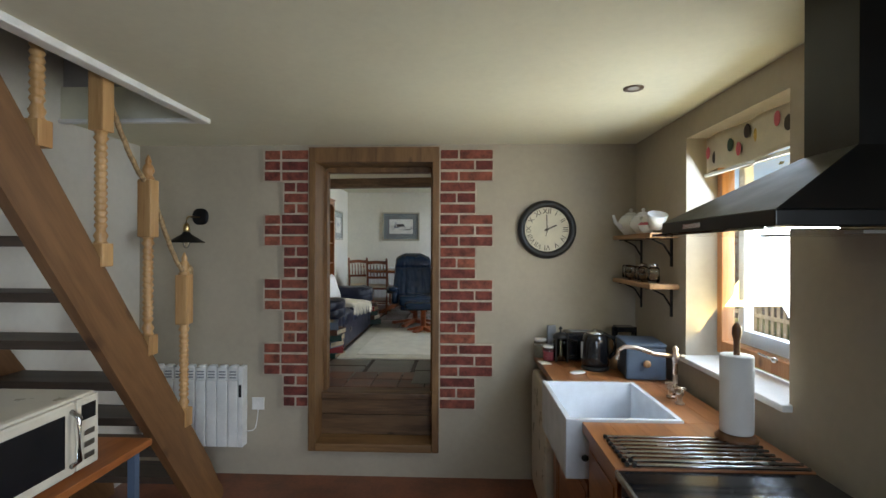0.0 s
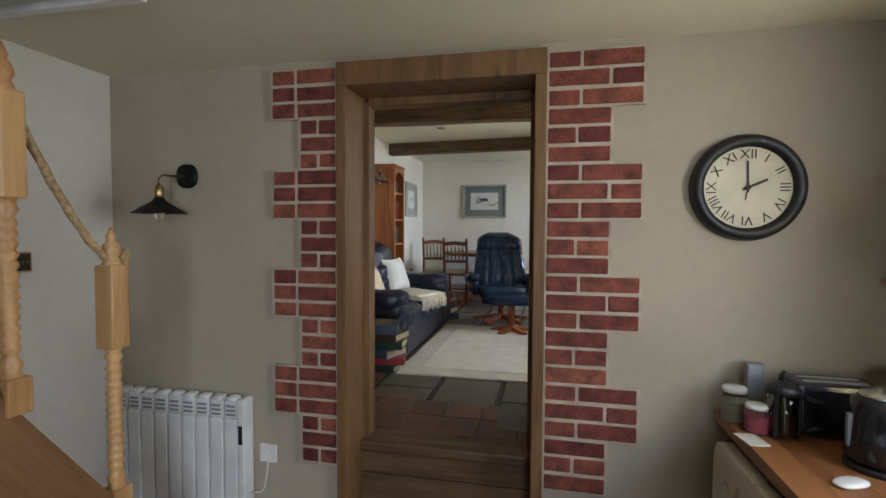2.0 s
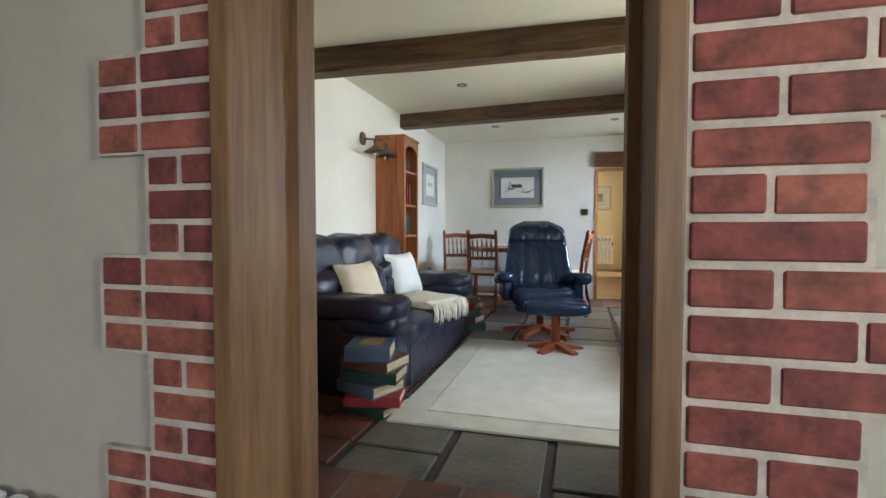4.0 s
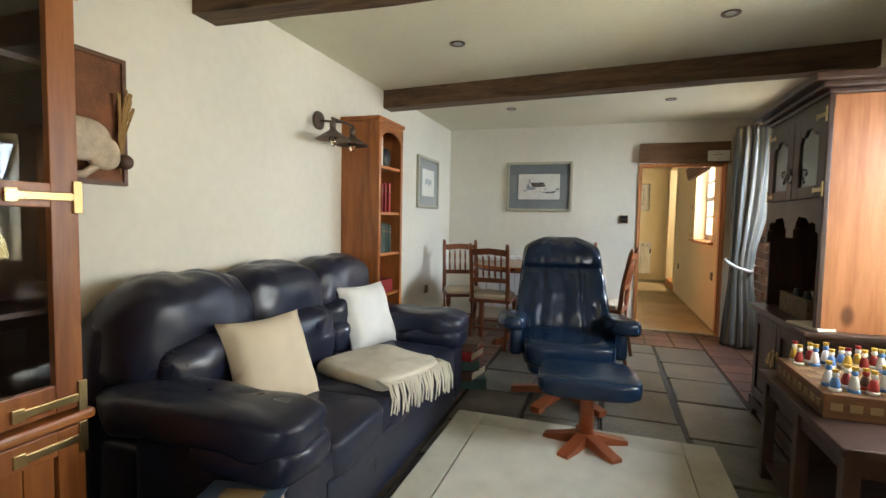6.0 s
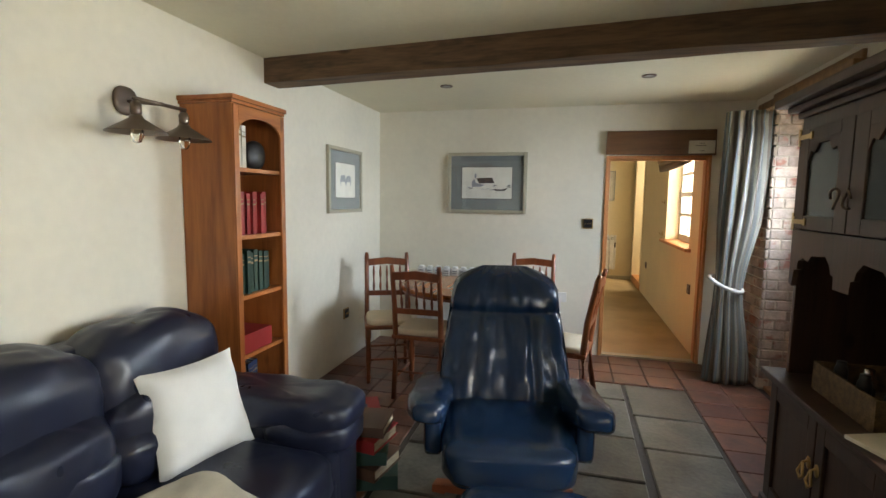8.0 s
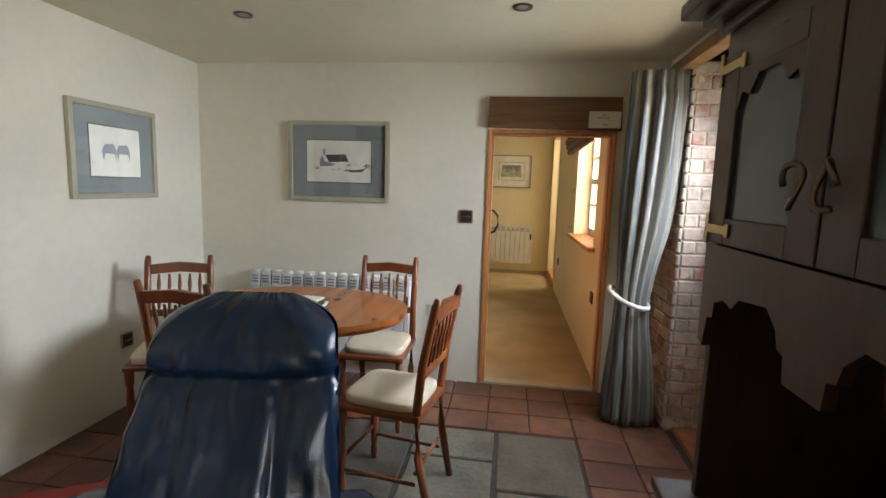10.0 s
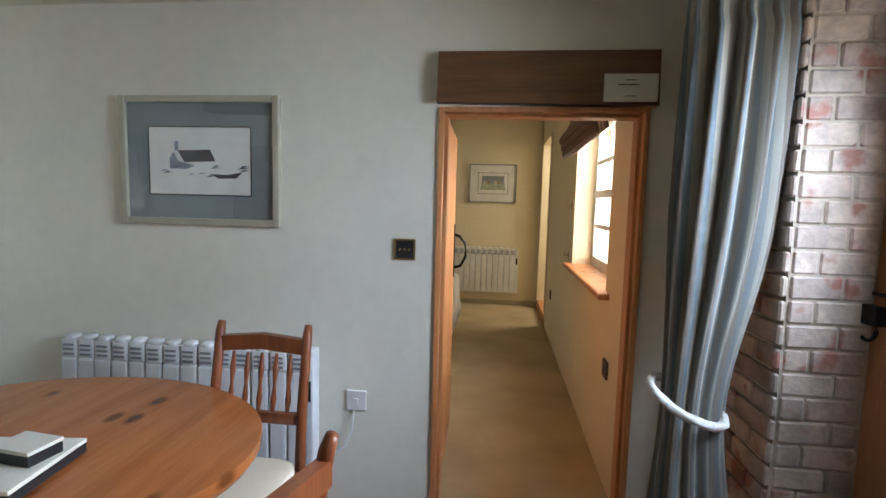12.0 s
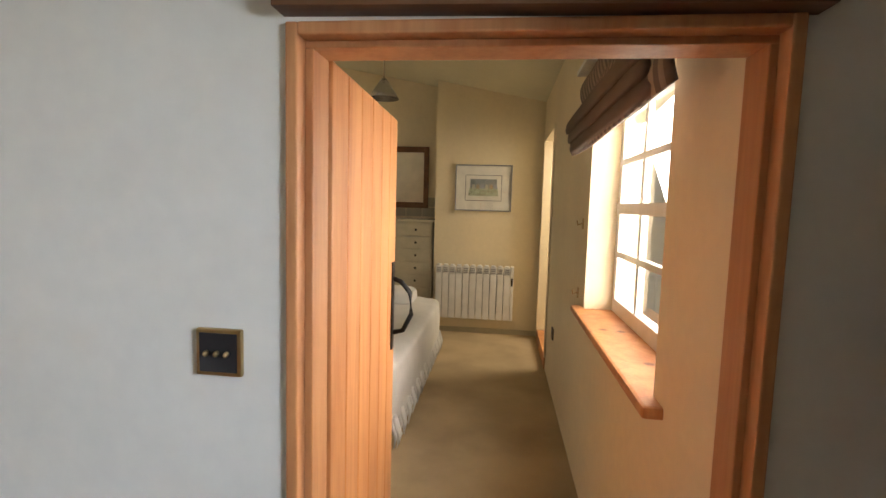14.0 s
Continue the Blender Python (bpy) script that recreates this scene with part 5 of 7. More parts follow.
tagged(part("tassels", bm, "throw", th, smooth=True), kind="stuff")

# recliner and footstool
rc = thing("recliner", "navy leather recliner on a swivelling wooden star base", "armchair", (-0.86, 7.17, LF), 10)
part("seat", puff(0, -0.10, 0.37, 0.27, 0.29, 0.085, 0.35, 0.010, 50, 44, 18, scale=6), "leather_blue", rc, smooth=True)
part("seat_underside", puff(0, -0.04, 0.27, 0.24, 0.25, 0.045, 0.3), "leather_blue", rc, smooth=True)
bm = bmesh.new()
n, mrow = 44, 44
for s in (1, -1):
    g = []
    for j in range(mrow + 1):
        v = j / mrow
        row = []
        for i in range(n + 1):
            u = 2 * i / n - 1
            w = 0.33 - 0.075 * v ** 1.3
            w *= (1 - max(0, (v - 0.86) / 0.14) ** 2.2 * 0.55)
            zz = 0.34 + 0.70 * v
            edge = (1 - abs(u) ** 4) * (1 - (2 * v - 1) ** 8)
            t = 0.085 * max(edge, 0) ** 0.5
            if s < 0:
                t += 0.018 * math.sin(abs(u) * 5.5) * (1 - v) + (0.045 if v > 0.70 else 0.0) * math.sin(math.pi * min(1, max(0, (v - 0.70) / 0.28))) - 0.03 * math.exp(-((v - 0.69) / 0.018) ** 2)
                t += 0.014 * noise.noise(Vector((u * 5, v * 9, 3))) + 0.010 * noise.noise(Vector((u * 16, v * 6, 8)))
                for seam in (-0.45, 0.45):
                    t -= 0.022 * math.exp(-((u - seam) / 0.05) ** 2) * (1 if v < 0.68 else 0)
            wings = 0.05 * abs(u) ** 3 * (1 - v)
            row.append(bm.verts.new((u * w, 0.17 + 0.33 * v ** 1.25 + s * t - wings, zz)))
        g.append(row)
    for j in range(mrow):
        for i in range(n):
            q = (g[j][i], g[j][i + 1], g[j + 1][i + 1], g[j + 1][i])
            bm.faces.new(q if s < 0 else q[::-1])
bmesh.ops.remove_doubles(bm, verts=bm.verts, dist=0.001)
part("backrest", bm, "leather_blue", rc, smooth=True)
for s in (-1, 1):
    part("armrest", puff(s * 0.335, -0.06, 0.50, 0.09, 0.30, 0.055, 0.6, 0.012, 60 + s, 32, 18, scale=8), "leather_blue", rc, smooth=True, m=pose(0, 0, 0, -7))
    part("arm_side", puff(s * 0.31, 0.02, 0.42, 0.045, 0.24, 0.11, 0.4, 0.006, 61 + s), "leather_blue", rc, smooth=True)


def star_base(parent, r, top, y=0.0, arms=5):
    for k in range(arms):
        part("base_foot", prism([(0.02, 0.03), (0.02, 0.085), (r * 0.6, 0.055), (r, 0.035), (r, 0.0), (r * 0.82, 0.0), (r * 0.8, 0.012)], 1, -0.03, 0.03), "chair_red", parent, m=pose(0, y, 0, 0, 0, 20 + 360 * k / arms))
    part("base_post", lathe([(0.035, 0.03), (0.035, top - 0.03), (0.05, top)], 16, at=(0, y, 0)), "chair_red", parent, smooth=True)


M["chair_red"] = wood("red-stained beech", (0.36, 0.10, 0.04), (0.24, 0.06, 0.02), 0, 0.3, False)
star_base(rc, 0.34, 0.24)
ot = thing("footstool", "navy leather footstool on a wooden star base", "footstool", (-0.69, 6.50, LF), 6)
part("pad", puff(0, 0, 0.355, 0.245, 0.20, 0.055, 0.42, 0.006, 70, 44, 18, scale=6), "leather_blue", ot, smooth=True)
star_base(ot, 0.215, 0.30)

# dining table and chairs
tbl = thing("dining_table", "oval varnished pine dining table", "table", (-1.27, 8.66, LF))
out = [(0.60 * math.cos(2 * math.pi * k / 56), 0.46 * math.sin(2 * math.pi * k / 56)) for k in range(56)]
part("tabletop", prism(out, 2, 0.712, 0.74), "tabletop", tbl)
part("moulded_edge", prism([(x * 0.975, y * 0.97) for x, y in out], 2, 0.69, 0.7115), "chairwood", tbl)
part("pedestal", lathe([(0.12, 0.12), (0.06, 0.2), (0.045, 0.3), (0.08, 0.42), (0.05, 0.55), (0.12, 0.69)], 24), "chairwood", tbl, smooth=True)
for k in range(4):
    part("leg", prism([(0.03, 0.1), (0.03, 0.2), (0.2, 0.13), (0.42, 0.05), (0.45, 0.0), (0.36, 0.0), (0.2, 0.06)], 1, -0.03, 0.03), "chairwood", tbl, m=pose(0, 0, 0, 0, 0, 45 + 90 * k))
gb = thing("game_board", "cream board lying on the dining table", "board", (-1.19, 8.50, LF + 0.741), 8)
part("board", B(-0.125, 0.125, -0.115, 0.115, 0, 0.024, bevel=0.002), "blackmatt", gb)
part("top_sheet", B(-0.126, 0.126, -0.116, 0.116, 0.0245, 0.035, bevel=0.002), "paper", gb)
gc = thing("small_box", "small black box with a cream lid on the board", "box", (-1.14, 8.53, LF + 0.777), -6)
part("box", B(-0.055, 0.055, -0.04, 0.04, 0, 0.026), "blackmatt", gc)
part("lid", B(-0.057, 0.057, -0.042, 0.042, 0.0265, 0.036, bevel=0.002), "paper", gc)


def chair(place, turn, lb):
    c = thing("dining_chair", lb, "chair", place, turn, group="chairs round the table")
    part("seat", boxes((-0.19, 0.19, -0.20, 0.20, 0.415, 0.445), bevel=0.01), "chairwood", c)
    part("seat_pad", puff(0, 0, 0.462, 0.175, 0.18, 0.028, 0.4), "cream_cloth", c, smooth=True)
    for x in (-0.165, 0.165):
        part("front_leg", lathe([(0.014, 0), (0.018, 0.05), (0.014, 0.07), (0.022, 0.2), (0.016, 0.33), (0.022, 0.35), (0.022, 0.415)], 12, at=(x, 0.17, 0)), "chairwood", c, smooth=True)
        part("back_post", tube([(x * 0.95, -0.24, 0), (x * 0.97, -0.19, 0.25), (x, -0.18, 0.45), (x, -0.20, 0.65), (x, -0.25, 0.91), (x, -0.262, 0.945)], [0.017, 0.019, 0.02, 0.019, 0.018, 0.014], 8), "chairwood", c, smooth=True)
    part("top_rail", prism([(-0.165, 0.895), (0, 0.91), (0.165, 0.895), (0.165, 0.84), (0, 0.855), (-0.165, 0.84)], 1, -0.262, -0.232), "chairwood", c)
    part("lower_rail", B(-0.155, 0.155, -0.212, -0.188, 0.60, 0.64, bevel=0.004), "chairwood", c)
    for k in range(5):
        x = -0.108 + 0.054 * k
        part("spindle", tube([(x, -0.203, 0.63), (x, -0.213, 0.68), (x, -0.221, 0.73), (x, -0.23, 0.78), (x, -0.24, 0.84)], [0.006, 0.011, 0.006, 0.011, 0.006], 8), "chairwood", c, smooth=True)
    for y in (-0.18, 0.17):
        part("stretcher", tube([(-0.165, y, 0.18), (0.165, y, 0.18)], 0.009, 8), "chairwood", c, smooth=True)
    part("side_stretcher", tube([(-0.165, -0.18, 0.13), (-0.165, 0.17, 0.13)], 0.009, 8, tube([(0.165, -0.18, 0.13), (0.165, 0.17, 0.13)], 0.009)), "chairwood", c, smooth=True)
    return c


chair((-0.89, 8.94, LF), 180, "red-brown spindle-back dining chair with a cream seat pad, by the radiator")
chair((-0.65, 8.31, LF), 80, "red-brown spindle-back dining chair turned side-on to the table")
chair((-1.96, 8.58, LF), 205, "red-brown spindle-back dining chair in the far corner")
chair((-1.60, 8.38, LF), 0, "red-brown spindle-back dining chair with its back to the room")


def framed(name, lb, place, turn, w, h, aw, ah, frame_m, mount_m, art, border=0.03):
    f = thing(name, lb, "picture", place, turn, group="framed prints")
    part("frame", boxes((-w / 2, -w / 2 + border, -0.028, 0, -h / 2, h / 2), (w / 2 - border, w / 2, -0.028, 0, -h / 2, h / 2), (-w / 2 + border, w / 2 - border, -0.028, 0, h / 2 - border, h / 2), (-w / 2 + border, w / 2 - border, -0.028, 0, -h / 2, -h / 2 + border), bevel=0.005), frame_m, f)
    part("mount", B(-w / 2 + border, w / 2 - border, -0.012, -0.002, -h / 2 + border, h / 2 - border), mount_m, f)
    part("print", B(-aw / 2, aw / 2, -0.0135, -0.0121, -ah / 2, ah / 2), "paper", f)
    part("print_edge", boxes((-aw / 2 - 0.006, -aw / 2, -0.014, -0.0121, -ah / 2 - 0.006, ah / 2 + 0.006), (aw / 2, aw / 2 + 0.006, -0.014, -0.0121, -ah / 2 - 0.006, ah / 2 + 0.006), (-aw / 2, aw / 2, -0.014, -0.0121, ah / 2, ah / 2 + 0.006), (-aw / 2, aw / 2, -0.014, -0.0121, -ah / 2 - 0.006, -ah / 2)), "ink", f)
    art(f)
    g = part("picture_glass", B(-w / 2 + border, w / 2 - border, -0.019, -0.0175, -h / 2 + border, h / 2 - border), "glass", f)
    g.visible_shadow = False
    return f


def flat(parent, name, outline, mat, y=-0.0145):
    part(name, prism(outline, 1, y, y + 0.0008), mat, parent)


def cottage(f):
    flat(f, "drawn_roof", [(-0.10, 0.045), (0.05, 0.05), (0.075, 0.0), (-0.07, -0.005)], "ink")
    flat(f, "drawn_wall", [(-0.14, -0.035), (-0.14, 0.01), (-0.12, 0.04), (-0.10, 0.0), (-0.07, -0.007), (-0.02, -0.02), (-0.06, -0.035)], "slot")
    flat(f, "drawn_chimney", [(-0.115, 0.045), (-0.115, 0.085), (-0.098, 0.085), (-0.098, 0.045)], "slot")
    flat(f, "drawn_boat", [(0.05, -0.055), (0.09, -0.075), (0.17, -0.072), (0.20, -0.045), (0.13, -0.058)], "ink")
    r = random.Random(5)
    for k in range(16):
        x, z = -0.2 + 0.4 * r.random(), -0.07 + 0.05 * r.random()
        flat(f, "drawn_mark", [(x, z), (x + 0.03 + 0.03 * r.random(), z + 0.004), (x + 0.02, z + 0.009)], "ink" if k % 2 else "slot")


def horses(f):
    for x, c in ((-0.05, "slot"), (0.05, "slot")):
        flat(f, "drawn_animal", [(x - 0.05, 0.0), (x - 0.03, 0.04), (x + 0.03, 0.045), (x + 0.05, 0.01), (x + 0.045, -0.05), (x + 0.035, -0.01), (x - 0.03, -0.01), (x - 0.04, -0.05)], c)


def landscape(f):
    flat(f, "painted_sky", [(-0.15, 0.0), (0.15, 0.0), (0.15, 0.1), (-0.15, 0.1)], "mount", -0.0141)
    flat(f, "painted_field", [(-0.17, -0.09), (0.17, -0.09), (0.16, 0.0), (-0.16, 0.0)], "watercolour", -0.0143)
    for k in range(6):
        x = -0.13 + 0.05 * k
        flat(f, "painted_house", [(x, -0.01), (x + 0.035, -0.01), (x + 0.035, 0.03), (x + 0.018, 0.045), (x, 0.03)], ("frame_ivory", "gold", "slot")[k % 3], -0.015)


framed("framed_print", "ivory-framed print of a cottage and boats in a grey mount", (-1.37, 9.58, 2.0), 0, 0.74, 0.56, 0.47, 0.29, "frame_ivory", "mount", cottage)
framed("framed_print", "ivory-framed print of animals in a grey mount", (-2.44, 8.79, 1.985), 90, 0.62, 0.53, 0.36, 0.28, "frame_ivory", "mount", horses)
framed("framed_print", "thin-framed watercolour landscape over the radiator", (-0.15, 14.28, 2.13), 0, 0.64, 0.52, 0.40, 0.28, "slot", "paper", landscape, 0.012)

hr = thing("wall_hanging", "rust woven wall hanging in a dark frame", "wall hanging", (-2.44, 5.15, 1.945), 90)
part("panel", B(-0.23, 0.23, -0.02, 0, -0.225, 0.225), "brick_hanging", hr)
part("frame", boxes((-0.24, 0.24, -0.03, 0, 0.225, 0.24), (-0.24, 0.24, -0.03, 0, -0.24, -0.225), (-0.24, -0.225, -0.03, 0, -0.225, 0.225), (0.225, 0.24, -0.03, 0, -0.225, 0.225)), "lintel", hr)
bm = puff(0.03, -0.06, -0.09, 0.115, 0.035, 0.075, 0.8, 0.006, 3, 28, 16)
puff(-0.07, -0.06, 0.0, 0.038, 0.025, 0.09, 0.9, 0.004, 4, 16, 12, bm)
puff(-0.075, -0.07, 0.09, 0.026, 0.026, 0.036, 1, 0.002, 5, 14, 10, bm)
puff(0.12, -0.06, -0.13, 0.06, 0.03, 0.06, 0.8, 0.004, 6, 18, 12, bm)
for x, a in ((-0.11, -0.35), (-0.045, 0.3)):
    puff(x, -0.07, 0.165, 0.018, 0.008, 0.055, 0.9, bm=bm, nu=14, nv=10)
tube([(-0.03, -0.06, -0.12), (-0.035, -0.06, -0.22)], 0.013, 8, bm)
tube([(0.12, -0.06, -0.16), (0.05, -0.06, -0.21), (-0.0, -0.06, -0.215)], 0.014, 8, bm)
st = new("animal_figure", mesh_of(bm, "fur", True))
st.matrix_world = pose(-2.44, 5.15, 1.945, 0, 0, 90)
tagged(st, "pale carved long-eared animal figure mounted on the woven hanging", "figure")
wh = thing("dried_wheat", "bunch of dried wheat at the corner of the hanging", "dried plant", (-2.44, 5.15, 1.945), 90)
for k in range(16):
    r = random.Random(k)
    bm = tube([(0.2, -0.04, -0.2), (0.205 + 0.03 * (r.random() - 0.5), -0.045, -0.05), (0.22 + 0.07 * (r.random() - 0.5), -0.05, 0.05 + 0.08 * r.random())], [0.003, 0.003, 0.005], 5)
    part("stalk", bm, "straw", wh)
part("tie", puff(0.215, -0.045, -0.15, 0.03, 0.03, 0.03, 0.9, 0.008, 2, 14, 10), "brownbook", wh, smooth=True)

w2 = thing("wall_lamp", "twin aged-metal wall lamp with cone shades and clear bulbs", "wall lamp", (-2.44, 6.74, 2.23), 90)
part("backplate", puff(0, -0.012, 0, 0.058, 0.016, 0.06, 0.8, nu=24, nv=8), "pewter", w2, smooth=True)
part("arm", tube([(0, -0.01, 0), (0, -0.10, -0.01), (0.0, -0.20, -0.02)], 0.008), "pewter", w2, smooth=True)
part("crossbar", tube([(-0.13, -0.19, -0.02), (0.13, -0.19, -0.02)], 0.008), "pewter", w2, smooth=True)
for x in (-0.12, 0.12):
    shade_lamp(w2, (x, -0.19, -0.15), 0.9, "pewter")

# tall narrow bookcase, open towards the room
bc = thing("bookcase", "tall narrow orange pine bookcase with an arched top", "bookcase", (-2.44, 7.245, LF))
D, W, H = 0.29, 0.205, 1.84
part("side", boxes((0.003, D, -W, -W + 0.022, 0, H), bevel=0.002), "pine", bc)
part("side", boxes((0.003, D, W - 0.022, W, 0, H), bevel=0.002), "pine", bc)
part("back", B(0.003, 0.012, -W + 0.022, W - 0.022, 0.02, H), "pine", bc)
part("cornice", boxes((0.0, D + 0.02, -W - 0.015, W + 0.015, H, H + 0.022), (0.0, D + 0.01, -W - 0.008, W + 0.008, H - 0.015, H), bevel=0.003), "pine_y", bc)
part("stile", boxes((D, D + 0.012, -W, -W + 0.035, 0, H - 0.02), (D, D + 0.012, W - 0.035, W, 0, H - 0.02), bevel=0.002), "pine", bc)
arch = [(-W + 0.035, H - 0.02), (W - 0.035, H - 0.02)] + [((W - 0.035) * math.cos(a), H - 0.14 + 0.075 * math.sin(a)) for a in [math.pi * q / 12 for q in range(13)]]
part("arched_rail", prism(arch, 0, D + 0.0005, D + 0.0125), "pine_y", bc)
shelves = (0.07, 0.34, 0.60, 0.90, 1.20, 1.53)
for z in shelves:
    part("shelf", B(0.012, D - 0.003, -W + 0.022, W - 0.022, z - 0.02, z), "pine_y", bc)
part("plinth", B(D - 0.02, D, -W + 0.022, W - 0.022, 0, 0.05), "pine_y", bc)
rr = random.Random(4)
for z, cover, nb, hh, lb in ((1.20, "red", 8, 0.2, "dark red bound book with gilt bands in the bookcase"), (0.90, "green", 8, 0.2, "dark green bound book with gilt bands in the bookcase"), (0.34, "blue", 5, 0.19, "blue bound book standing in the bookcase"), (1.53, "paper", 3, 0.2, "pale bound book beside the speaker"), (0.07, "red", 6, 0.18, "red book on the lowest shelf of the bookcase")):
    y = 7.245 - W + 0.04
    for k in range(nb):
        t = 0.026 + 0.012 * rr.random()
        book(None, (-2.44 + D - 0.02 - 0.03 * rr.random(), y + t / 2, LF + z), 0, hh + 0.02 * rr.random(), 0.16, t, cover, lb, "books in the bookcase", True)
        y += t + 0.002
sp = thing("round_speaker", "round black speaker on the top shelf of the bookcase", "speaker", (-2.22, 7.30, LF + 1.53))
part("disc", puff(0, 0, 0.075, 0.035, 0.075, 0.075, 0.9, nu=28, nv=14), "blackmatt", sp, smooth=True)
rb = thing("storage_box", "flat red box on a bookcase shelf", "box", (-2.25, 7.21, LF + 0.60))
part("box", B(-0.09, 0.09, -0.12, 0.12, 0, 0.1, bevel=0.003), "red", rb)

# glazed cabinet by the doorway
cb = thing("glazed_cabinet", "orange pine glazed cabinet with brass cock-head hinges", "cabinet", (-2.44, 4.50, LF))
W, D, H = 0.46, 0.37, 2.02
part("lower_body", boxes((0.003, D, -W, -W + 0.02, 0, 0.55), (0.003, D, W - 0.02, W, 0, 0.55), (0.003, 0.015, -W + 0.02, W - 0.02, 0, 0.55), (0.015, D, -W + 0.02, W - 0.02, 0.06, 0.08), bevel=0.002), "pine", cb)
part("ledge", B(0.003, D + 0.035, -W - 0.02, W + 0.02, 0.55, 0.58, bevel=0.01), "pine_y", cb)
part("upper_body", boxes((0.003, D - 0.01, -W, -W + 0.02, 0.58, H), (0.003, D - 0.01, W - 0.02, W, 0.58, H), (0.003, 0.015, -W + 0.02, W - 0.02, 0.58, H), bevel=0.002), "pine", cb)
# shelves and thin lining sheets are darkened to stand for the shade inside
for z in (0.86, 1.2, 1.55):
    part("interior_shelf", B(0.018, D - 0.06, -W + 0.024, W - 0.024, z, z + 0.015), "cupboard_shade", cb)
part("lining", boxes((0.017, D - 0.02, -W + 0.0205, -W + 0.0225, 0.585, H - 0.01), (0.017, D - 0.02, W - 0.0225, W - 0.0205, 0.585, H - 0.01), (0.017, D - 0.02, -W + 0.023, W - 0.023, 0.581, 0.584)), "cupboard_shade", cb)
part("cornice", boxes((0.0, D + 0.03, -W - 0.02, W + 0.02, H, H + 0.06), bevel=0.012), "pine_y", cb)
for s in (-1, 1):
    d = part("glazed_door", boxes(*[(D - 0.01, D + 0.015, min(s * a, s * b), max(s * a, s * b), z0, z1) for a, b, z0, z1 in ((0.004, 0.07, 0.59, H - 0.01), (W - 0.075, W - 0.002, 0.59, H - 0.01), (0.07, W - 0.075, 0.59, 0.67), (0.07, W - 0.075, 1.16, 1.225), (0.07, W - 0.075, H - 0.12, H - 0.01))], bevel=0.003), "pine", cb)
    p = part("pane", B(D, D + 0.004, min(s * 0.065, s * (W - 0.07)), max(s * 0.065, s * (W - 0.07)), 0.66, H - 0.11), "glass", d)
    p.visible_shadow = False
    y0, y1 = sorted((s * 0.07, s * (W - 0.075)))
    ym = (y0 + y1) / 2
    part("arched_head", prism([(y0, H - 0.12), (y0, H - 0.21), (y0 + 0.04, H - 0.20), (ym - 0.03, H - 0.14), (ym + 0.03, H - 0.14), (y1 - 0.04, H - 0.20), (y1, H - 0.21), (y1, H - 0.12)], 0, D - 0.008, D + 0.013), "pine_y", d)
    lo = part("lower_door", boxes(*[(D, D + 0.018, min(s * a, s * b), max(s * a, s * b), z0, z1) for a, b, z0, z1 in ((0.004, 0.07, 0.07, 0.54), (W - 0.075, W - 0.002, 0.07, 0.54), (0.07, W - 0.075, 0.07, 0.13), (0.07, W - 0.075, 0.47, 0.54))], bevel=0.003), "pine", cb)
    for k in range(4):
        a = 0.072 + 0.0775 * k
        part("panel_board", B(D + 0.001, D + 0.009, min(s * a, s * (a + 0.0745)), max(s * a, s * (a + 0.0745)), 0.13, 0.47, bevel=0.002), "pine", lo)
    for z in (0.62, 1.19, 1.78, 0.50, 0.12):
        part("hinge", boxes(*[(D + 0.016, D + 0.024, min(s * a, s * b), max(s * a, s * b), z - q, z + q) for a, b, q in ((W - 0.02, W + 0.004, 0.045), (W - 0.16, W - 0.02, 0.011), (W - 0.185, W - 0.155, 0.018))], bevel=0.002), "brass", cb)
    for z in (1.35, 0.33):
        part("knob", lathe([(0.01, 0), (0.01, 0.012), (0.018, 0.02), (0.014, 0.032), (0.004, 0.036)], 14), "brass", cb, smooth=True, m=pose(D + 0.017, s * 0.035, z, 0, 90))
# dark sheet over the back, painted-in shade behind the panes
part("shadow_board", B(0.0152, 0.0165, -W + 0.02, W - 0.02, 0.60, H - 0.02), "cupboard_shade", cb)
ck2 = thing("cake_stand", "three-tier white plate stand inside the glazed cabinet", "cake stand", (-2.25, 4.68, LF + 0.585))
part("stem", lathe([(0.03, 0), (0.008, 0.02), (0.008, 0.26)], 12), "steel", ck2, smooth=True)
for z, r in ((0.02, 0.12), (0.12, 0.10), (0.2, 0.075)):
    part("plate", lathe([(r * 0.5, z), (r, z + 0.014), (r, z + 0.018), (r * 0.5, z + 0.006)], 28), "ceramic", ck2, smooth=True)

# dark carved dresser
dr = thing("dresser", "shade-darkened carved pine dresser with glazed upper doors", "dresser", (0.815, 7.01, LF))
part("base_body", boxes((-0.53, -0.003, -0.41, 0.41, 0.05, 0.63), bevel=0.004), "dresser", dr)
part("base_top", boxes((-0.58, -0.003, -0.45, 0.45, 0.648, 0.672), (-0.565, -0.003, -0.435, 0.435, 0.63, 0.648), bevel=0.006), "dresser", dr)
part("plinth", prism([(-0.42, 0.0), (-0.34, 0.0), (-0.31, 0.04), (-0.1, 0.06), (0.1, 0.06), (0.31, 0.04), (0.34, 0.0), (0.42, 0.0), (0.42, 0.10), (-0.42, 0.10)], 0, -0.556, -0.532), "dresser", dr)
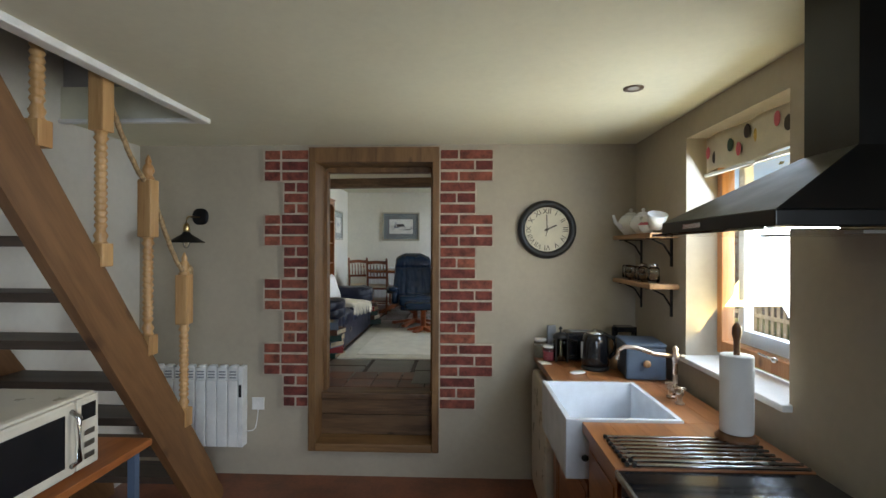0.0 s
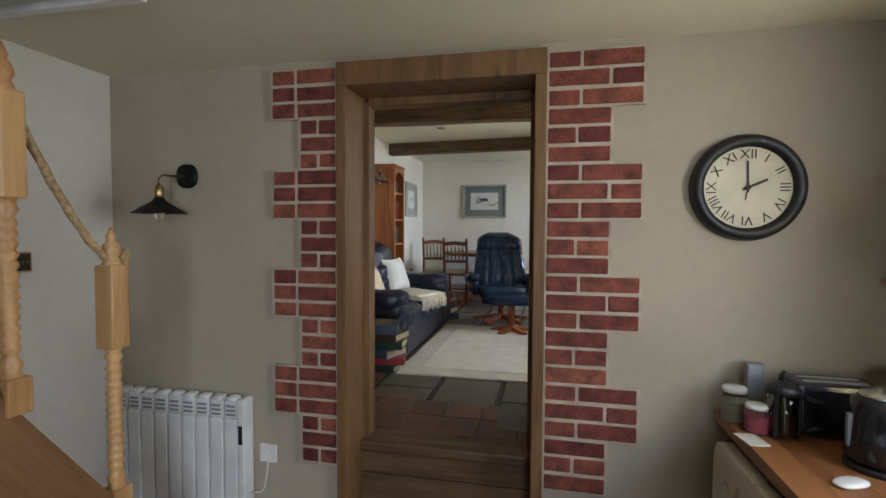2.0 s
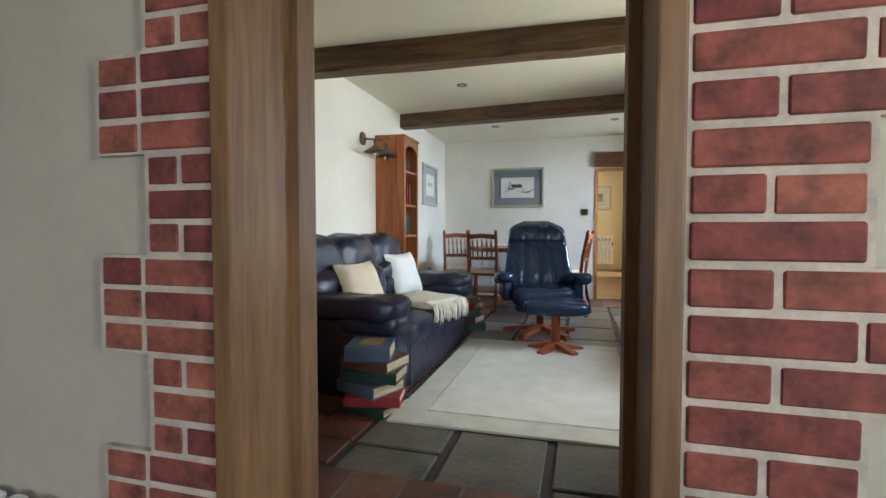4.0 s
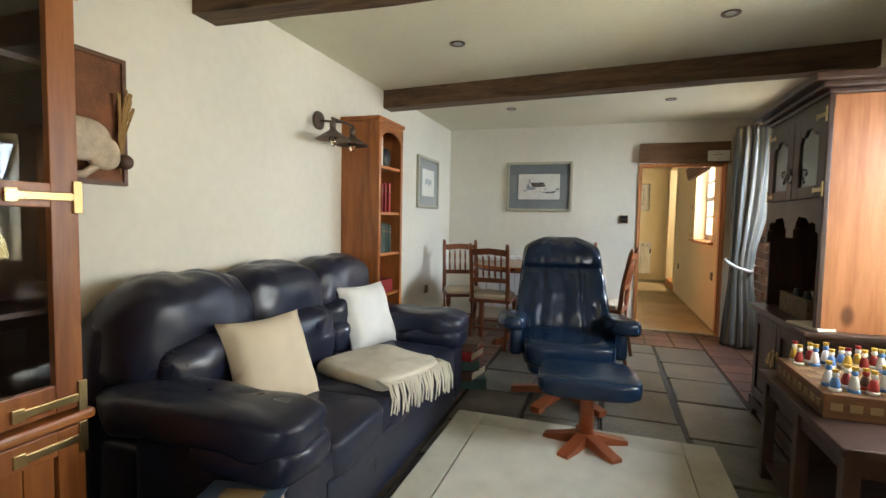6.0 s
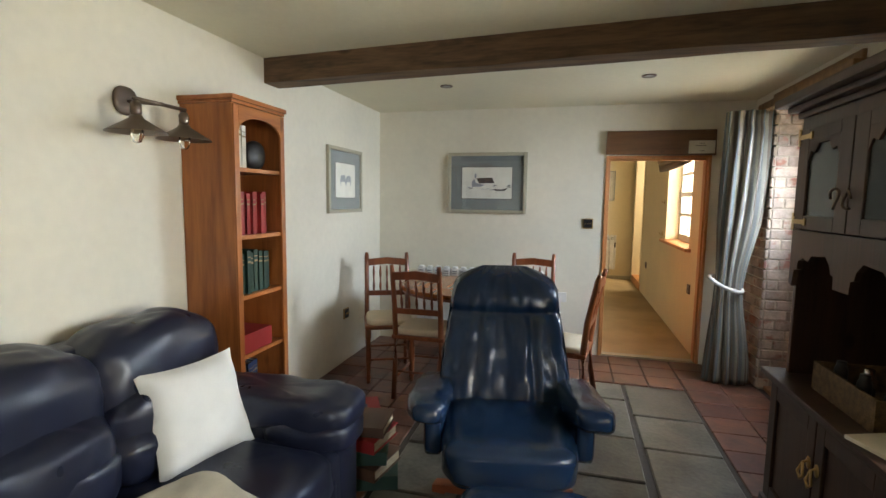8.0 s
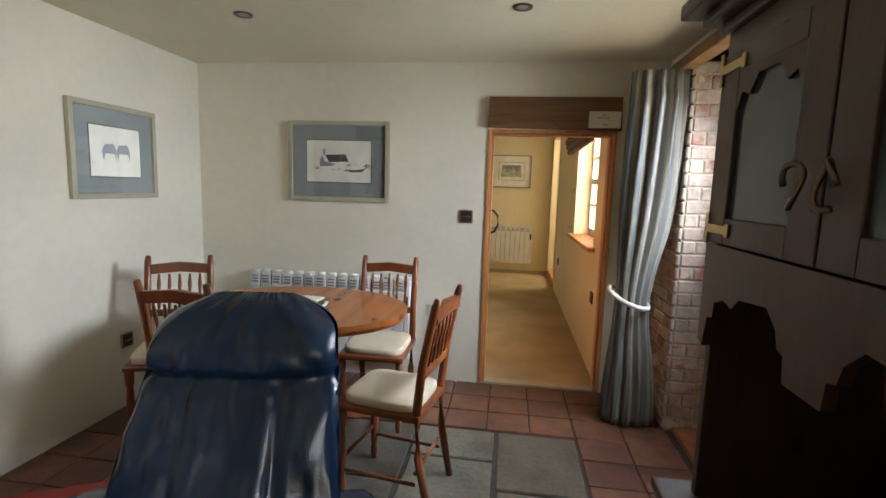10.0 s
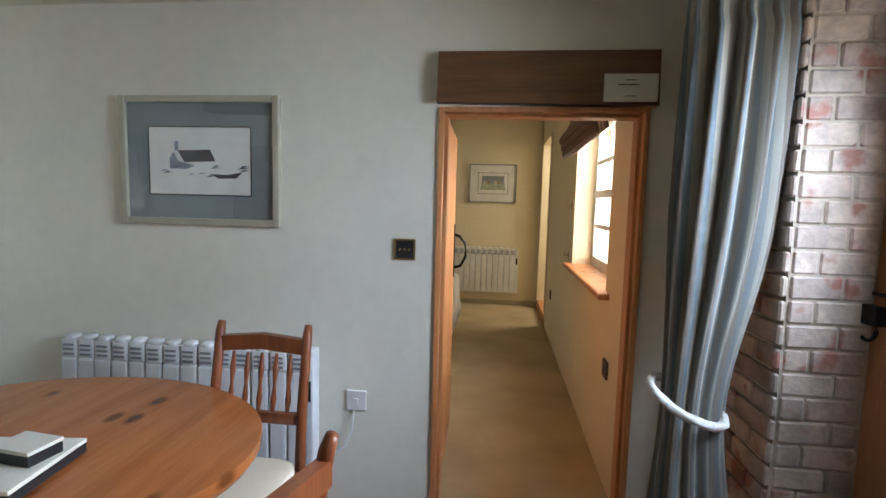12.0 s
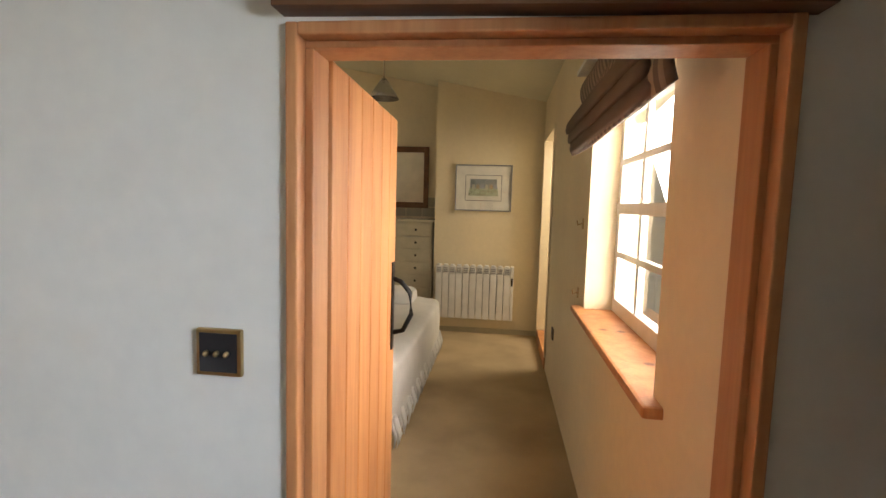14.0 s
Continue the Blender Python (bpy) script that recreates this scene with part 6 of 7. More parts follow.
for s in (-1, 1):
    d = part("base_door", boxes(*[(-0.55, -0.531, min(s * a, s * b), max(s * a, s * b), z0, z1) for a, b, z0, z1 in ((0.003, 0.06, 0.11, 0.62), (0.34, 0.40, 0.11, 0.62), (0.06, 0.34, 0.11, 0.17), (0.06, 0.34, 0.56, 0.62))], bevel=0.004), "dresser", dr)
    part("door_panel", B(-0.540, -0.531, min(s * 0.065, s * 0.335), max(s * 0.065, s * 0.335), 0.175, 0.555), "dresser", d)
    part("drop_handle", tube([(-0.55, s * 0.03, 0.46), (-0.57, s * 0.03, 0.45), (-0.575, s * 0.052, 0.405), (-0.575, s * 0.03, 0.385), (-0.575, s * 0.012, 0.405), (-0.57, s * 0.03, 0.45)], 0.005, 6), "brass", d, smooth=True)
    part("handle_plate", puff(-0.552, s * 0.03, 0.45, 0.004, 0.016, 0.024, 0.9, nu=12, nv=8), "brass", d, smooth=True)
# near side carries the window light in its colour
part("upper_side", B(-0.50, -0.003, -0.40, -0.378, 0.673, 1.74, bevel=0.003), "sidepine_lit", dr)
# far side gets the darkened wood to paint in the niche's shade
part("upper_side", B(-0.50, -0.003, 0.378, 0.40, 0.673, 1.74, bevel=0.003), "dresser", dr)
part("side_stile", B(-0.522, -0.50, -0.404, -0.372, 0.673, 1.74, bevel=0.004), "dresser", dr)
part("upper_back", B(-0.02, -0.003, -0.378, 0.378, 0.673, 1.74), "dresser", dr)
part("niche_ceiling", B(-0.49, -0.02, -0.378, 0.378, 1.22, 1.24), "dresser", dr)
part("cupboard_floor", B(-0.49, -0.3, -0.378, 0.378, 1.27, 1.285), "dresser", dr)
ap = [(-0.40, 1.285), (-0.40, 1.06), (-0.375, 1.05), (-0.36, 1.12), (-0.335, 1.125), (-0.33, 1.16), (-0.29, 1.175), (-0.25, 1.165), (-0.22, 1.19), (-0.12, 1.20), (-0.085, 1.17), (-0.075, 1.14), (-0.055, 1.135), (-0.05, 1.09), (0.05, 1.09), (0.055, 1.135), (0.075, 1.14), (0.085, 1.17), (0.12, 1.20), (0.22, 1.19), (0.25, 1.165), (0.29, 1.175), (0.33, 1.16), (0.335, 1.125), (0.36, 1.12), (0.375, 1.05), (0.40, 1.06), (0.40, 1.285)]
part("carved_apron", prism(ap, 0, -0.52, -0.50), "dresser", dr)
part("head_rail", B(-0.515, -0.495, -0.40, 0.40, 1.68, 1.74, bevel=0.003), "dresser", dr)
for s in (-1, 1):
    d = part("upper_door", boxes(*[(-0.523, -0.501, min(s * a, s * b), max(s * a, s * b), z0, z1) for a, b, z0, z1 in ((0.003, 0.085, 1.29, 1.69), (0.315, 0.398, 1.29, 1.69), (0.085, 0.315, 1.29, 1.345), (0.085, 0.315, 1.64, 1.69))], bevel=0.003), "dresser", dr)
    part("pane", B(-0.514, -0.510, min(s * 0.08, s * 0.32), max(s * 0.08, s * 0.32), 1.34, 1.65), "dresserglass", d)
    y0, y1 = sorted((s * 0.085, s * 0.315))
    part("carved_head", prism([(y0, 1.645), (y0, 1.565), (y0 + 0.02, 1.60), (y0 + 0.05, 1.59), (y0 + 0.08, 1.625), (y1 - 0.08, 1.625), (y1 - 0.05, 1.59), (y1 - 0.02, 1.60), (y1, 1.565), (y1, 1.645)], 0, -0.522, -0.505), "dresser", d)
    ring = [(-0.545 - 0.006 * math.sin(2 * a), s * (0.042 + 0.022 * math.cos(a)), 1.41 + 0.034 * math.sin(a)) for a in [2 * math.pi * q / 16 for q in range(14)]]
    part("scroll_handle", tube(ring, 0.005, 8), "pewter", d, smooth=True)
    for z in (1.32, 1.66):
        part("hinge", boxes(*[(-0.528, -0.5235, min(s * a, s * b), max(s * a, s * b), z - q, z + q) for a, b, q in ((0.385, 0.40, 0.035), (0.30, 0.385, 0.009), (0.285, 0.302, 0.014))], bevel=0.001), "brass", d)
part("cornice", boxes((-0.53, 0, -0.42, 0.42, 1.74, 1.765), (-0.56, 0, -0.445, 0.445, 1.765, 1.79), (-0.60, 0, -0.475, 0.475, 1.79, 1.825), bevel=0.008), "dresser", dr)
tr = thing("wicker_tray", "open wicker tray of glass bottles in the dresser niche", "basket", (0.46, 7.02, LF + 0.673))
for q in ((-0.13, 0.13, -0.2, -0.19, 0, 0.11), (-0.13, 0.13, 0.19, 0.2, 0, 0.11), (-0.13, -0.12, -0.189, 0.189, 0, 0.11), (0.12, 0.13, -0.189, 0.189, 0, 0.11)):
    part("side", B(*q, bevel=0.002), "straw_wicker", tr)
part("base", B(-0.119, 0.119, -0.189, 0.189, 0, 0.01), "straw_wicker", tr)
for k in range(5):
    part("bottle_cap", lathe([(0.022, 0.01), (0.022, 0.10), (0.016, 0.115), (0.016, 0.13)], 14, at=(-0.06 + 0.05 * (k % 2), -0.15 + 0.075 * k, 0)), "steel" if k % 2 else "blackmatt", tr, smooth=True)
pc = thing("papers", "white papers lying on the dresser ledge", "papers", (0.33, 6.70, LF + 0.673), 20)
part("sheet", B(-0.07, 0.07, -0.1, 0.1, 0, 0.012), "paper", pc)

# games table with a chess set
gt = thing("games_table", "low dark wooden table with turned square legs and an open shelf", "table", (0.36, 6.12, LF))
part("top", B(-0.30, 0.30, -0.42, 0.42, 0.46, 0.49, bevel=0.006), "dresser", gt)
part("shelf", B(-0.27, 0.27, -0.39, 0.39, 0.06, 0.08, bevel=0.003), "dresser", gt)
part("rail", boxes((-0.27, -0.25, -0.36, 0.36, 0.39, 0.458), (0.25, 0.27, -0.36, 0.36, 0.39, 0.458), (-0.25, 0.25, -0.385, -0.365, 0.39, 0.458), (-0.25, 0.25, 0.365, 0.385, 0.39, 0.458)), "dresser", gt)
for x in (-0.26, 0.26):
    for y in (-0.375, 0.0, 0.375):
        part("leg", B(x - 0.022, x + 0.022, y - 0.022, y + 0.022, 0, 0.458, bevel=0.004), "dresser", gt)
cbx = thing("chess_board", "dark wooden chess box with inlaid sides", "chess board", (0.34, 6.19, LF + 0.491))
part("box", B(-0.24, 0.24, -0.24, 0.24, 0, 0.085, bevel=0.004), "lintel", cbx)
for k in range(8):
    a, b = -0.22 + 0.056 * k, -0.185 + 0.056 * k
    part("inlay", B(-0.243, -0.2405, a, b, 0.03, 0.055), "gold", cbx)
    part("inlay", B(a, b, -0.243, -0.2405, 0.03, 0.055), "gold", cbx)
part("squares", boxes(*[(-0.22 + 0.055 * i, -0.165 + 0.055 * i, -0.22 + 0.055 * j, -0.165 + 0.055 * j, 0.0852, 0.0862) for i in range(8) for j in range(8) if (i + j) % 2]), "gold", cbx)


def chessman(c1, c2, lb, s):
    t = thing("chess_figure", lb, "chess piece", group="painted chess figures")
    part("base", lathe([(0.019, 0), (0.019, 0.008), (0.014, 0.012)], 12), c2, t, smooth=True)
    part("robe", lathe([(0.015, 0.011), (0.017, 0.02), (0.011, 0.042 * s), (0.006, 0.048 * s)], 12), c1, t, smooth=True)
    part("head", puff(0, 0, 0.056 * s, 0.011, 0.011, 0.012, 1, nu=10, nv=8), c2, t, smooth=True)
    part("crown", lathe([(0.009, 0.064 * s), (0.011, 0.075 * s), (0.006, 0.074 * s)], 10), "yellow" if c1 != "yellow" else "red", t)
    return t


kinds = [chessman("skyblue", "ceramic", "blue and white painted chess figure", 1.0), chessman("ceramic", "skyblue", "white painted chess figure with a gold crown", 1.2), chessman("red", "ceramic", "red and white painted chess figure", 1.1), chessman("yellow", "ceramic", "yellow painted chess figure", 1.15), chessman("brownbook", "red", "dark brown painted chess figure", 1.0)]
k = 0
for i, j in [(i, j) for j in (0, 1, 6, 7) for i in range(8)]:
    m = pose(0.34 - 0.193 + 0.055 * i, 6.19 - 0.193 + 0.055 * j, LF + 0.4915 + 0.0863, 0, 0, 37 * k % 360)
    o = kinds[(i * 3 + j) % 4 if j > 3 else (4 if (i + j) % 3 == 0 else (i + j) % 3)]
    if k < 5:
        kinds[k].matrix_world = m
    else:
        copy_thing(o, m)
    k += 1

# plank door between kitchen and living room, standing open
pd = thing("plank_door", "dark ledged plank door standing open with a black ring handle", "door", (-0.375, 3.925, LF + 0.01), -12.0, kind="structure")
for k in range(6):
    part("plank", B(-0.018, 0.018, 0.004 + 0.123 * k, 0.122 + 0.123 * k, 0, 1.73, bevel=0.004), "plank", pd)
part("ledge", boxes(*[(0.019, 0.042, 0.03, 0.71, z, z + 0.12) for z in (0.15, 0.85, 1.48)], bevel=0.004), "plank", pd)
part("latch_plate", B(-0.023, -0.0185, 0.67, 0.70, 0.90, 1.13, bevel=0.002), "iron", pd)
part("pull_handle", tube([(-0.02 - 0.052 * math.cos(a) ** 0.7, 0.683, 1.02 + 0.074 * math.sin(a)) for a in [math.pi * (q / 18 - 0.5) * 0.995 for q in range(19)]], [0.005 + 0.003 * math.sin(math.pi * q / 18) for q in range(19)], 12), "iron", pd, smooth=True)
part("thumb_latch", tube([(-0.02, 0.685, 1.118), (-0.042, 0.685, 1.122), (-0.05, 0.685, 1.118)], [0.004, 0.006, 0.008], 8), "iron", pd, smooth=True)

# bedroom door, standing open
bd = thing("bedroom_door", "orange pine ledged door standing open with a black ring handle", "door", (-0.32, 9.76, LF + 0.02), 1.5, kind="structure")
for k in range(6):
    part("plank", B(-0.02, 0.018, 0.002 + 0.122 * k, 0.121 + 0.122 * k, 0, 1.76, bevel=0.005), "doorpine", bd)
part("ledge", boxes(*[(-0.045, -0.021, 0.03, 0.70, z, z + 0.12) for z in (0.15, 0.85, 1.5)], bevel=0.004), "doorpine", bd)
part("latch_plate", B(0.0185, 0.024, 0.665, 0.70, 0.93, 1.25, bevel=0.002), "iron", bd)
part("pull_handle", tube([(0.02, 0.683, 1.19), (0.05, 0.683, 1.18), (0.085, 0.683, 1.14), (0.09, 0.683, 1.06), (0.06, 0.683, 1.0), (0.02, 0.683, 0.99)], 0.009, 10), "iron", bd, smooth=True)

# outer stable door with a glazed top
od = thing("outer_door", "brown varnished stable door with a bright glazed upper half", "door", (1.06, 8.16, LF), 0, kind="structure")
for k in range(7):
    part("plank", B(0.0, 0.03, 0.01 + 0.137 * k, 0.145 + 0.137 * k, 0.02, 1.16, bevel=0.003), "outer_door", od)
part("upper_leaf", boxes((0.0, 0.035, 0.01, 0.10, 1.165, 2.08), (0.0, 0.035, 0.80, 0.965, 1.165, 2.08), (0.0, 0.035, 0.10, 0.80, 1.165, 1.27), (0.0, 0.035, 0.10, 0.80, 1.97, 2.08), bevel=0.004), "outer_door", od)
part("window_bar", boxes((0.004, 0.03, 0.10, 0.80, 1.53, 1.56), (0.004, 0.03, 0.44, 0.465, 1.27, 1.97), bevel=0.003), "doorpine", od)
part("window_bead", boxes((-0.012, 0.0, 0.78, 0.81, 1.25, 1.99), (-0.012, 0.0, 0.09, 0.12, 1.25, 1.99), (-0.012, 0.0, 0.12, 0.78, 1.25, 1.275), (-0.012, 0.0, 0.12, 0.78, 1.965, 1.99), bevel=0.003), "doorpine", od)
p = part("pane", B(0.014, 0.018, 0.09, 0.81, 1.26, 1.98), "glass", od)
p.visible_shadow = False
part("bolt", boxes((-0.02, 0.0, 0.74, 0.775, 1.10, 1.25), bevel=0.004), "iron", od)
part("ring_handle", tube([(-0.03, 0.93 + 0.035 * math.cos(a), 1.06 + 0.035 * math.sin(a)) for a in [2 * math.pi * q / 14 for q in range(15)]], 0.006, 8), "iron", od, smooth=True)
part("lock", boxes((-0.035, 0.0, 0.90, 0.975, 1.07, 1.13), bevel=0.006), "iron", od)
part("drip_rail", tube([(-0.012, 0.02, 1.163), (-0.012, 0.96, 1.163)], 0.006, 6), "iron", od)
part("threshold", B(-0.2, 0.06, 0.0, 0.98, -0.01, 0.02, bevel=0.004), "outer_door", od)
structure("lintel_outer_door", B(0.80, 1.115, 8.08, 9.2, 2.56, 2.64, bevel=0.01), "oak", "oak lintel above the stable door")

# striped curtain held by a white rope
ct = thing("curtain", "long blue and taupe striped curtain tied back with white rope", "curtain", (0.61, 9.15, LF + 0.01))


def curtain_fn(u, v):
    z = 2.06 * v
    tie = math.exp(-((z - 0.74) / 0.42) ** 2)
    half = 0.135 - 0.045 * tie - 0.005 * v
    cx = 0.045 * v - 0.035 * tie
    a = math.pi * (2 * u - 1) * 0.93 + math.pi / 2
    fold = (0.022 + 0.012 * (1 - tie)) * math.sin(u * 2 * math.pi * 11 + 0.8 * math.sin(v * 4)) * (1 - 0.45 * tie)
    r = half + fold
    pinch = 0.75 if z > 1.95 else 1.0
    return (cx - r * math.cos(a), -(r * 0.62 * pinch) * math.sin(a) + 0.02, z)


solid(part("cloth", cloth_sheet(200, 44, curtain_fn, lambda u, v: (u * 1.6, v)), "curtain", ct, smooth=True), 0.006)
part("tieback", tube([(-0.045 + 0.112 * math.cos(a), 0.0 + 0.095 * math.sin(a), 0.77 - 0.05 * math.cos(a + 0.6)) for a in [2 * math.pi * q / 30 for q in range(31)]], 0.014, 9, twist=0.22), "white_rope", ct, smooth=True)
cp = thing("curtain_pole", "wooden curtain board above the stable door", "curtain pole", (0.76, 8.63, 2.50))
part("board", B(-0.03, 0.055, -0.62, 0.64, 0.02, 0.075, bevel=0.006), "oak", cp)
for k in range(9):
    part("curtain_hook", tube([(-0.02, 0.35 + 0.03 * k, 0.02), (-0.02, 0.35 + 0.03 * k, 0.0)], 0.003, 5), "steel", cp)

# ---- bedroom things ----
be = thing("bed", "bed under a white fringed cover", "bed", (-1.43, 12.55, LF))
part("mattress", B(-0.85, 0.86, -1.1, 0.95, 0.1, 0.50, bevel=0.06), "white_cloth", be)
part("cover", puff(0, -0.05, 0.34, 0.93, 1.14, 0.20, 0.16, 0.018, 90, 64, 16, scale=4), "white_cloth", be, smooth=True)
bm = bmesh.new()
for k in range(90):
    r = random.Random(k)
    y = -1.15 + 2.15 * k / 90
    q = 0.02 * math.sin(k * 0.9)
    tube([(0.90 + q, y, 0.22), (0.93 + q, y, 0.12), (0.92 + q, y + 0.02 * (r.random() - 0.5), 0.03 + 0.02 * r.random())], [0.014, 0.012, 0.003], 5, bm)
tagged(part("fringe", bm, "white_cloth", be, smooth=True), kind="stuff")
cf = thing("pillow", "white pillow at the head of the bed", "pillow", (-1.03, 13.3, LF + 0.53))
part("case", puff(0, 0, 0.06, 0.3, 0.2, 0.08, 0.5, 0.01, 5), "white_cloth", cf, smooth=True)
ch = thing("chest_of_drawers", "pale painted tall chest of drawers in the bedroom recess", "chest of drawers", (-1.12, 14.61, LF))
part("carcass", B(-0.40, 0.40, -0.30, 0, 0, 1.27, bevel=0.006), "frame_ivory", ch)
part("top", B(-0.42, 0.42, -0.32, 0, 1.271, 1.30, bevel=0.006), "frame_ivory", ch)
for k in range(8):
    d = part("drawer", B(-0.38, 0.38, -0.315, -0.301, 0.06 + 0.15 * k, 0.195 + 0.15 * k, bevel=0.004), "frame_ivory", ch)
    for x in (-0.2, 0.2):
        part("knob", puff(x, -0.325, 0.13 + 0.15 * k, 0.014, 0.012, 0.014, 1, nu=10, nv=8), "iron", d, smooth=True)
mi = thing("mirror", "dark-framed rectangular mirror above the chest of drawers", "mirror", (-1.17, 14.61, 2.25))
part("glass", B(-0.28, 0.28, -0.02, -0.012, -0.30, 0.30), "mirror", mi)
part("frame", boxes((-0.34, -0.28, -0.035, 0, -0.37, 0.37), (0.28, 0.34, -0.035, 0, -0.37, 0.37), (-0.28, 0.28, -0.035, 0, 0.30, 0.37), (-0.28, 0.28, -0.035, 0, -0.37, -0.30), bevel=0.008), "lintel", mi)
tl = structure("wall_splashback", boxes(*[(-1.5 + 0.2 * i, -1.31 + 0.2 * i, 14.605, 14.618, 1.78 + 0.12 * j, 1.89 + 0.12 * j) for i in range(4) for j in range(2)]), "frame_ivory", "pale tiled strip above the drawers")
pl = thing("pendant_light", "thin steel ceiling pendant in the bedroom", "pendant light", (-0.88, 12.5, 3.34))
part("rose", lathe([(0.05, 0), (0.045, -0.02), (0.01, -0.03)], 20), "steel", pl, smooth=True)
part("rod", tube([(0, 0, -0.02), (0, 0, -0.45)], 0.006, 8), "steel", pl, smooth=True)
part("shade", lathe([(0.02, -0.45), (0.12, -0.60), (0.118, -0.602), (0.018, -0.455)], 24), "steel", pl, smooth=True)
structure("baseboard_bedroom", boxes((-0.7, 0.51, 14.265, 14.28, LF, LF + 0.06)), "frame_ivory", "pale bedroom skirting")
structure("door_frame_bathroom", boxes((0.495, 0.77, 13.10, 13.14, LF + 0.12, 2.66), (0.495, 0.77, 14.08, 14.12, LF + 0.12, 2.66), (0.495, 0.77, 13.14, 14.08, 2.63, 2.67), bevel=0.004), "plaster_bedroom", "cream door lining to the bright room")
structure("stair_step_bathroom", B(0.50, 0.76, 13.14, 14.08, LF, LF + 0.125, bevel=0.004), "doorpine", "pine step up to the bright room")

# ---- outdoors ----
fe = thing("garden_fence", "weathered picket fence along the garden", "fence", (6.5, 3.0, -0.30))
for z in (0.35, 1.0):
    part("rail", B(-0.03, 0.0, -5.0, 9.0, z, z + 0.08), "fence", fe)
for k in range(70):
    part("slat", B(0.0, 0.02, -5 + 0.2 * k, -4.89 + 0.2 * k, 0.03, 1.25 + 0.03 * math.sin(k), bevel=0.004), "fence", fe)


def tree_at(x, y, h, seed):
    t = thing("garden_tree", "broad-leaved garden tree beyond the fence", "tree", (x, y, -0.31), group="garden trees")
    r = random.Random(seed)
    tr = part("trunk", tube([(0, 0, 0), (0.05, 0.02, h * 0.25), (0.0, 0.08, h * 0.5), (0.1, 0, h * 0.8)], [0.2, 0.15, 0.11, 0.03], 10), "bark", t, smooth=True)
    tips = []
    for k in range(9):
        a, z = k * 2.4, h * (0.3 + 0.06 * k)
        e = Vector((math.cos(a) * h * 0.3, math.sin(a) * h * 0.3, z + h * 0.22))
        tips.append(e)
        part("limb", tube([(0, 0.05, z), e * 0.5 + Vector((0, 0, z * 0.5)), e], [0.07, 0.045, 0.015], 6), "bark", t)
    vs, fs = [], []
    for k in range(5200):
        c = tips[k % 9]
        q = c + Vector((r.gauss(0, 1), r.gauss(0, 1), r.gauss(0, 0.8))) * h * 0.12
        a = Vector((r.uniform(-1, 1), r.uniform(-1, 1), r.uniform(-1, 1))).normalized() * 0.09
        b = a.cross(Vector((r.random(), r.random(), r.random()))).normalized() * 0.05
        n0 = len(vs)
        vs += [q - a, q + b, q + a, q - b]
        fs.append((n0, n0 + 1, n0 + 2, n0 + 3))
    me = bpy.data.meshes.new("leaves")
    me.from_pydata(vs, [], fs)
    me.materials.append(M["leaf"])
    o = new("crown", me)
    o.parent = t
    tagged(o, kind="stuff")


tree_at(13, -1.5, 6.0, 1)
tree_at(14, 5.5, 7.0, 2)
tree_at(12, 11.0, 6.0, 3)
hb = thing("outbuilding", "low brick outbuilding with a clay tiled roof", "building", (9.5, 16.5, -0.31))
part("wall", B(-2.2, 2.2, -3, 3, 0, 2.3), "pale_brick", hb)
part("roof", prism([(-2.5, 2.2), (2.5, 2.2), (0, 3.7)], 1, -3.2, 3.2), "roof", hb)

# ---- small pieces of walls and floors ----
shared = {}


def piece(kind_name, size, place, material, parent, bevel=0.004, rz=0.0, rx=0.0):
    key = (kind_name, material, tuple(round(v, 3) for v in size))
    if key not in shared:
        bm = bmesh.new()
        hx, hy, hz = [v / 2 for v in size]
        box(bm, -hx, hx, -hy, hy, -hz, hz)
        shared[key] = mesh_of(bm, material)
        if bevel:
            me = shared[key]
            bm = bmesh.new(); bm.from_mesh(me)
            bmesh.ops.bevel(bm, geom=bm.edges[:], offset=bevel, segments=1, affect="EDGES")
            bm.to_mesh(me); bm.free()
    o = bpy.data.objects.new(kind_name, shared[key])
    scene.collection.objects.link(o)
    o.parent = parent
    o.matrix_local = pose(*place, rx, 0, rz)
    return o


PITCH, TOP = 0.0791, 2.285
rb_ = random.Random(11)
mort = bmesh.new()
for side in (-1, 1):
    edge = -1.312 if side < 0 else -0.348
    for k in range(24):
        z = TOP - PITCH * (k + 0.5)
        wide = (k // 3) % 2 == 0
        far = 0.335 if wide else 0.19
        if side > 0:
            far += 0.055 if wide else 0.075
        a, b = sorted((edge, edge + side * far))
        if k % 3 == 0:
            box(mort, a - 0.006, b + 0.006, 3.581, 3.5999, z - 2.5 * PITCH, z + PITCH / 2)
        if side < 0:
            cuts = [0, 0.50, 1] if wide and k % 2 else ([0, 0.62, 1] if wide else ([0, 1] if k % 2 == 0 else [0, 0.5, 1]))
            if wide and k % 3 == 1:
                cuts = [0, 0.62, 1]
        else:
            cuts = [0, 0.36, 1] if wide and k % 2 == 0 else ([0, 0.66, 1] if wide else ([0, 1] if k % 2 else [0, 0.47, 1]))
        for c0, c1 in zip(cuts, cuts[1:]):
            x0, x1 = edge + side * far * c0, edge + side * far * c1
            w = round(abs(x1 - x0) - 0.012, 3)
            piece("brick", (w, 0.022, PITCH - 0.014), ((x0 + x1) / 2 + rb_.uniform(-0.001, 0.001), 3.588 + rb_.uniform(-0.002, 0.002), z + rb_.uniform(-0.0015, 0.0015)), "brick", wall_kitchen, 0.004, rx=rb_.uniform(-1, 1))
structure("trim_mortar", mort, "mortar", "sandy mortar bed of the brick quoins", wall_kitchen)

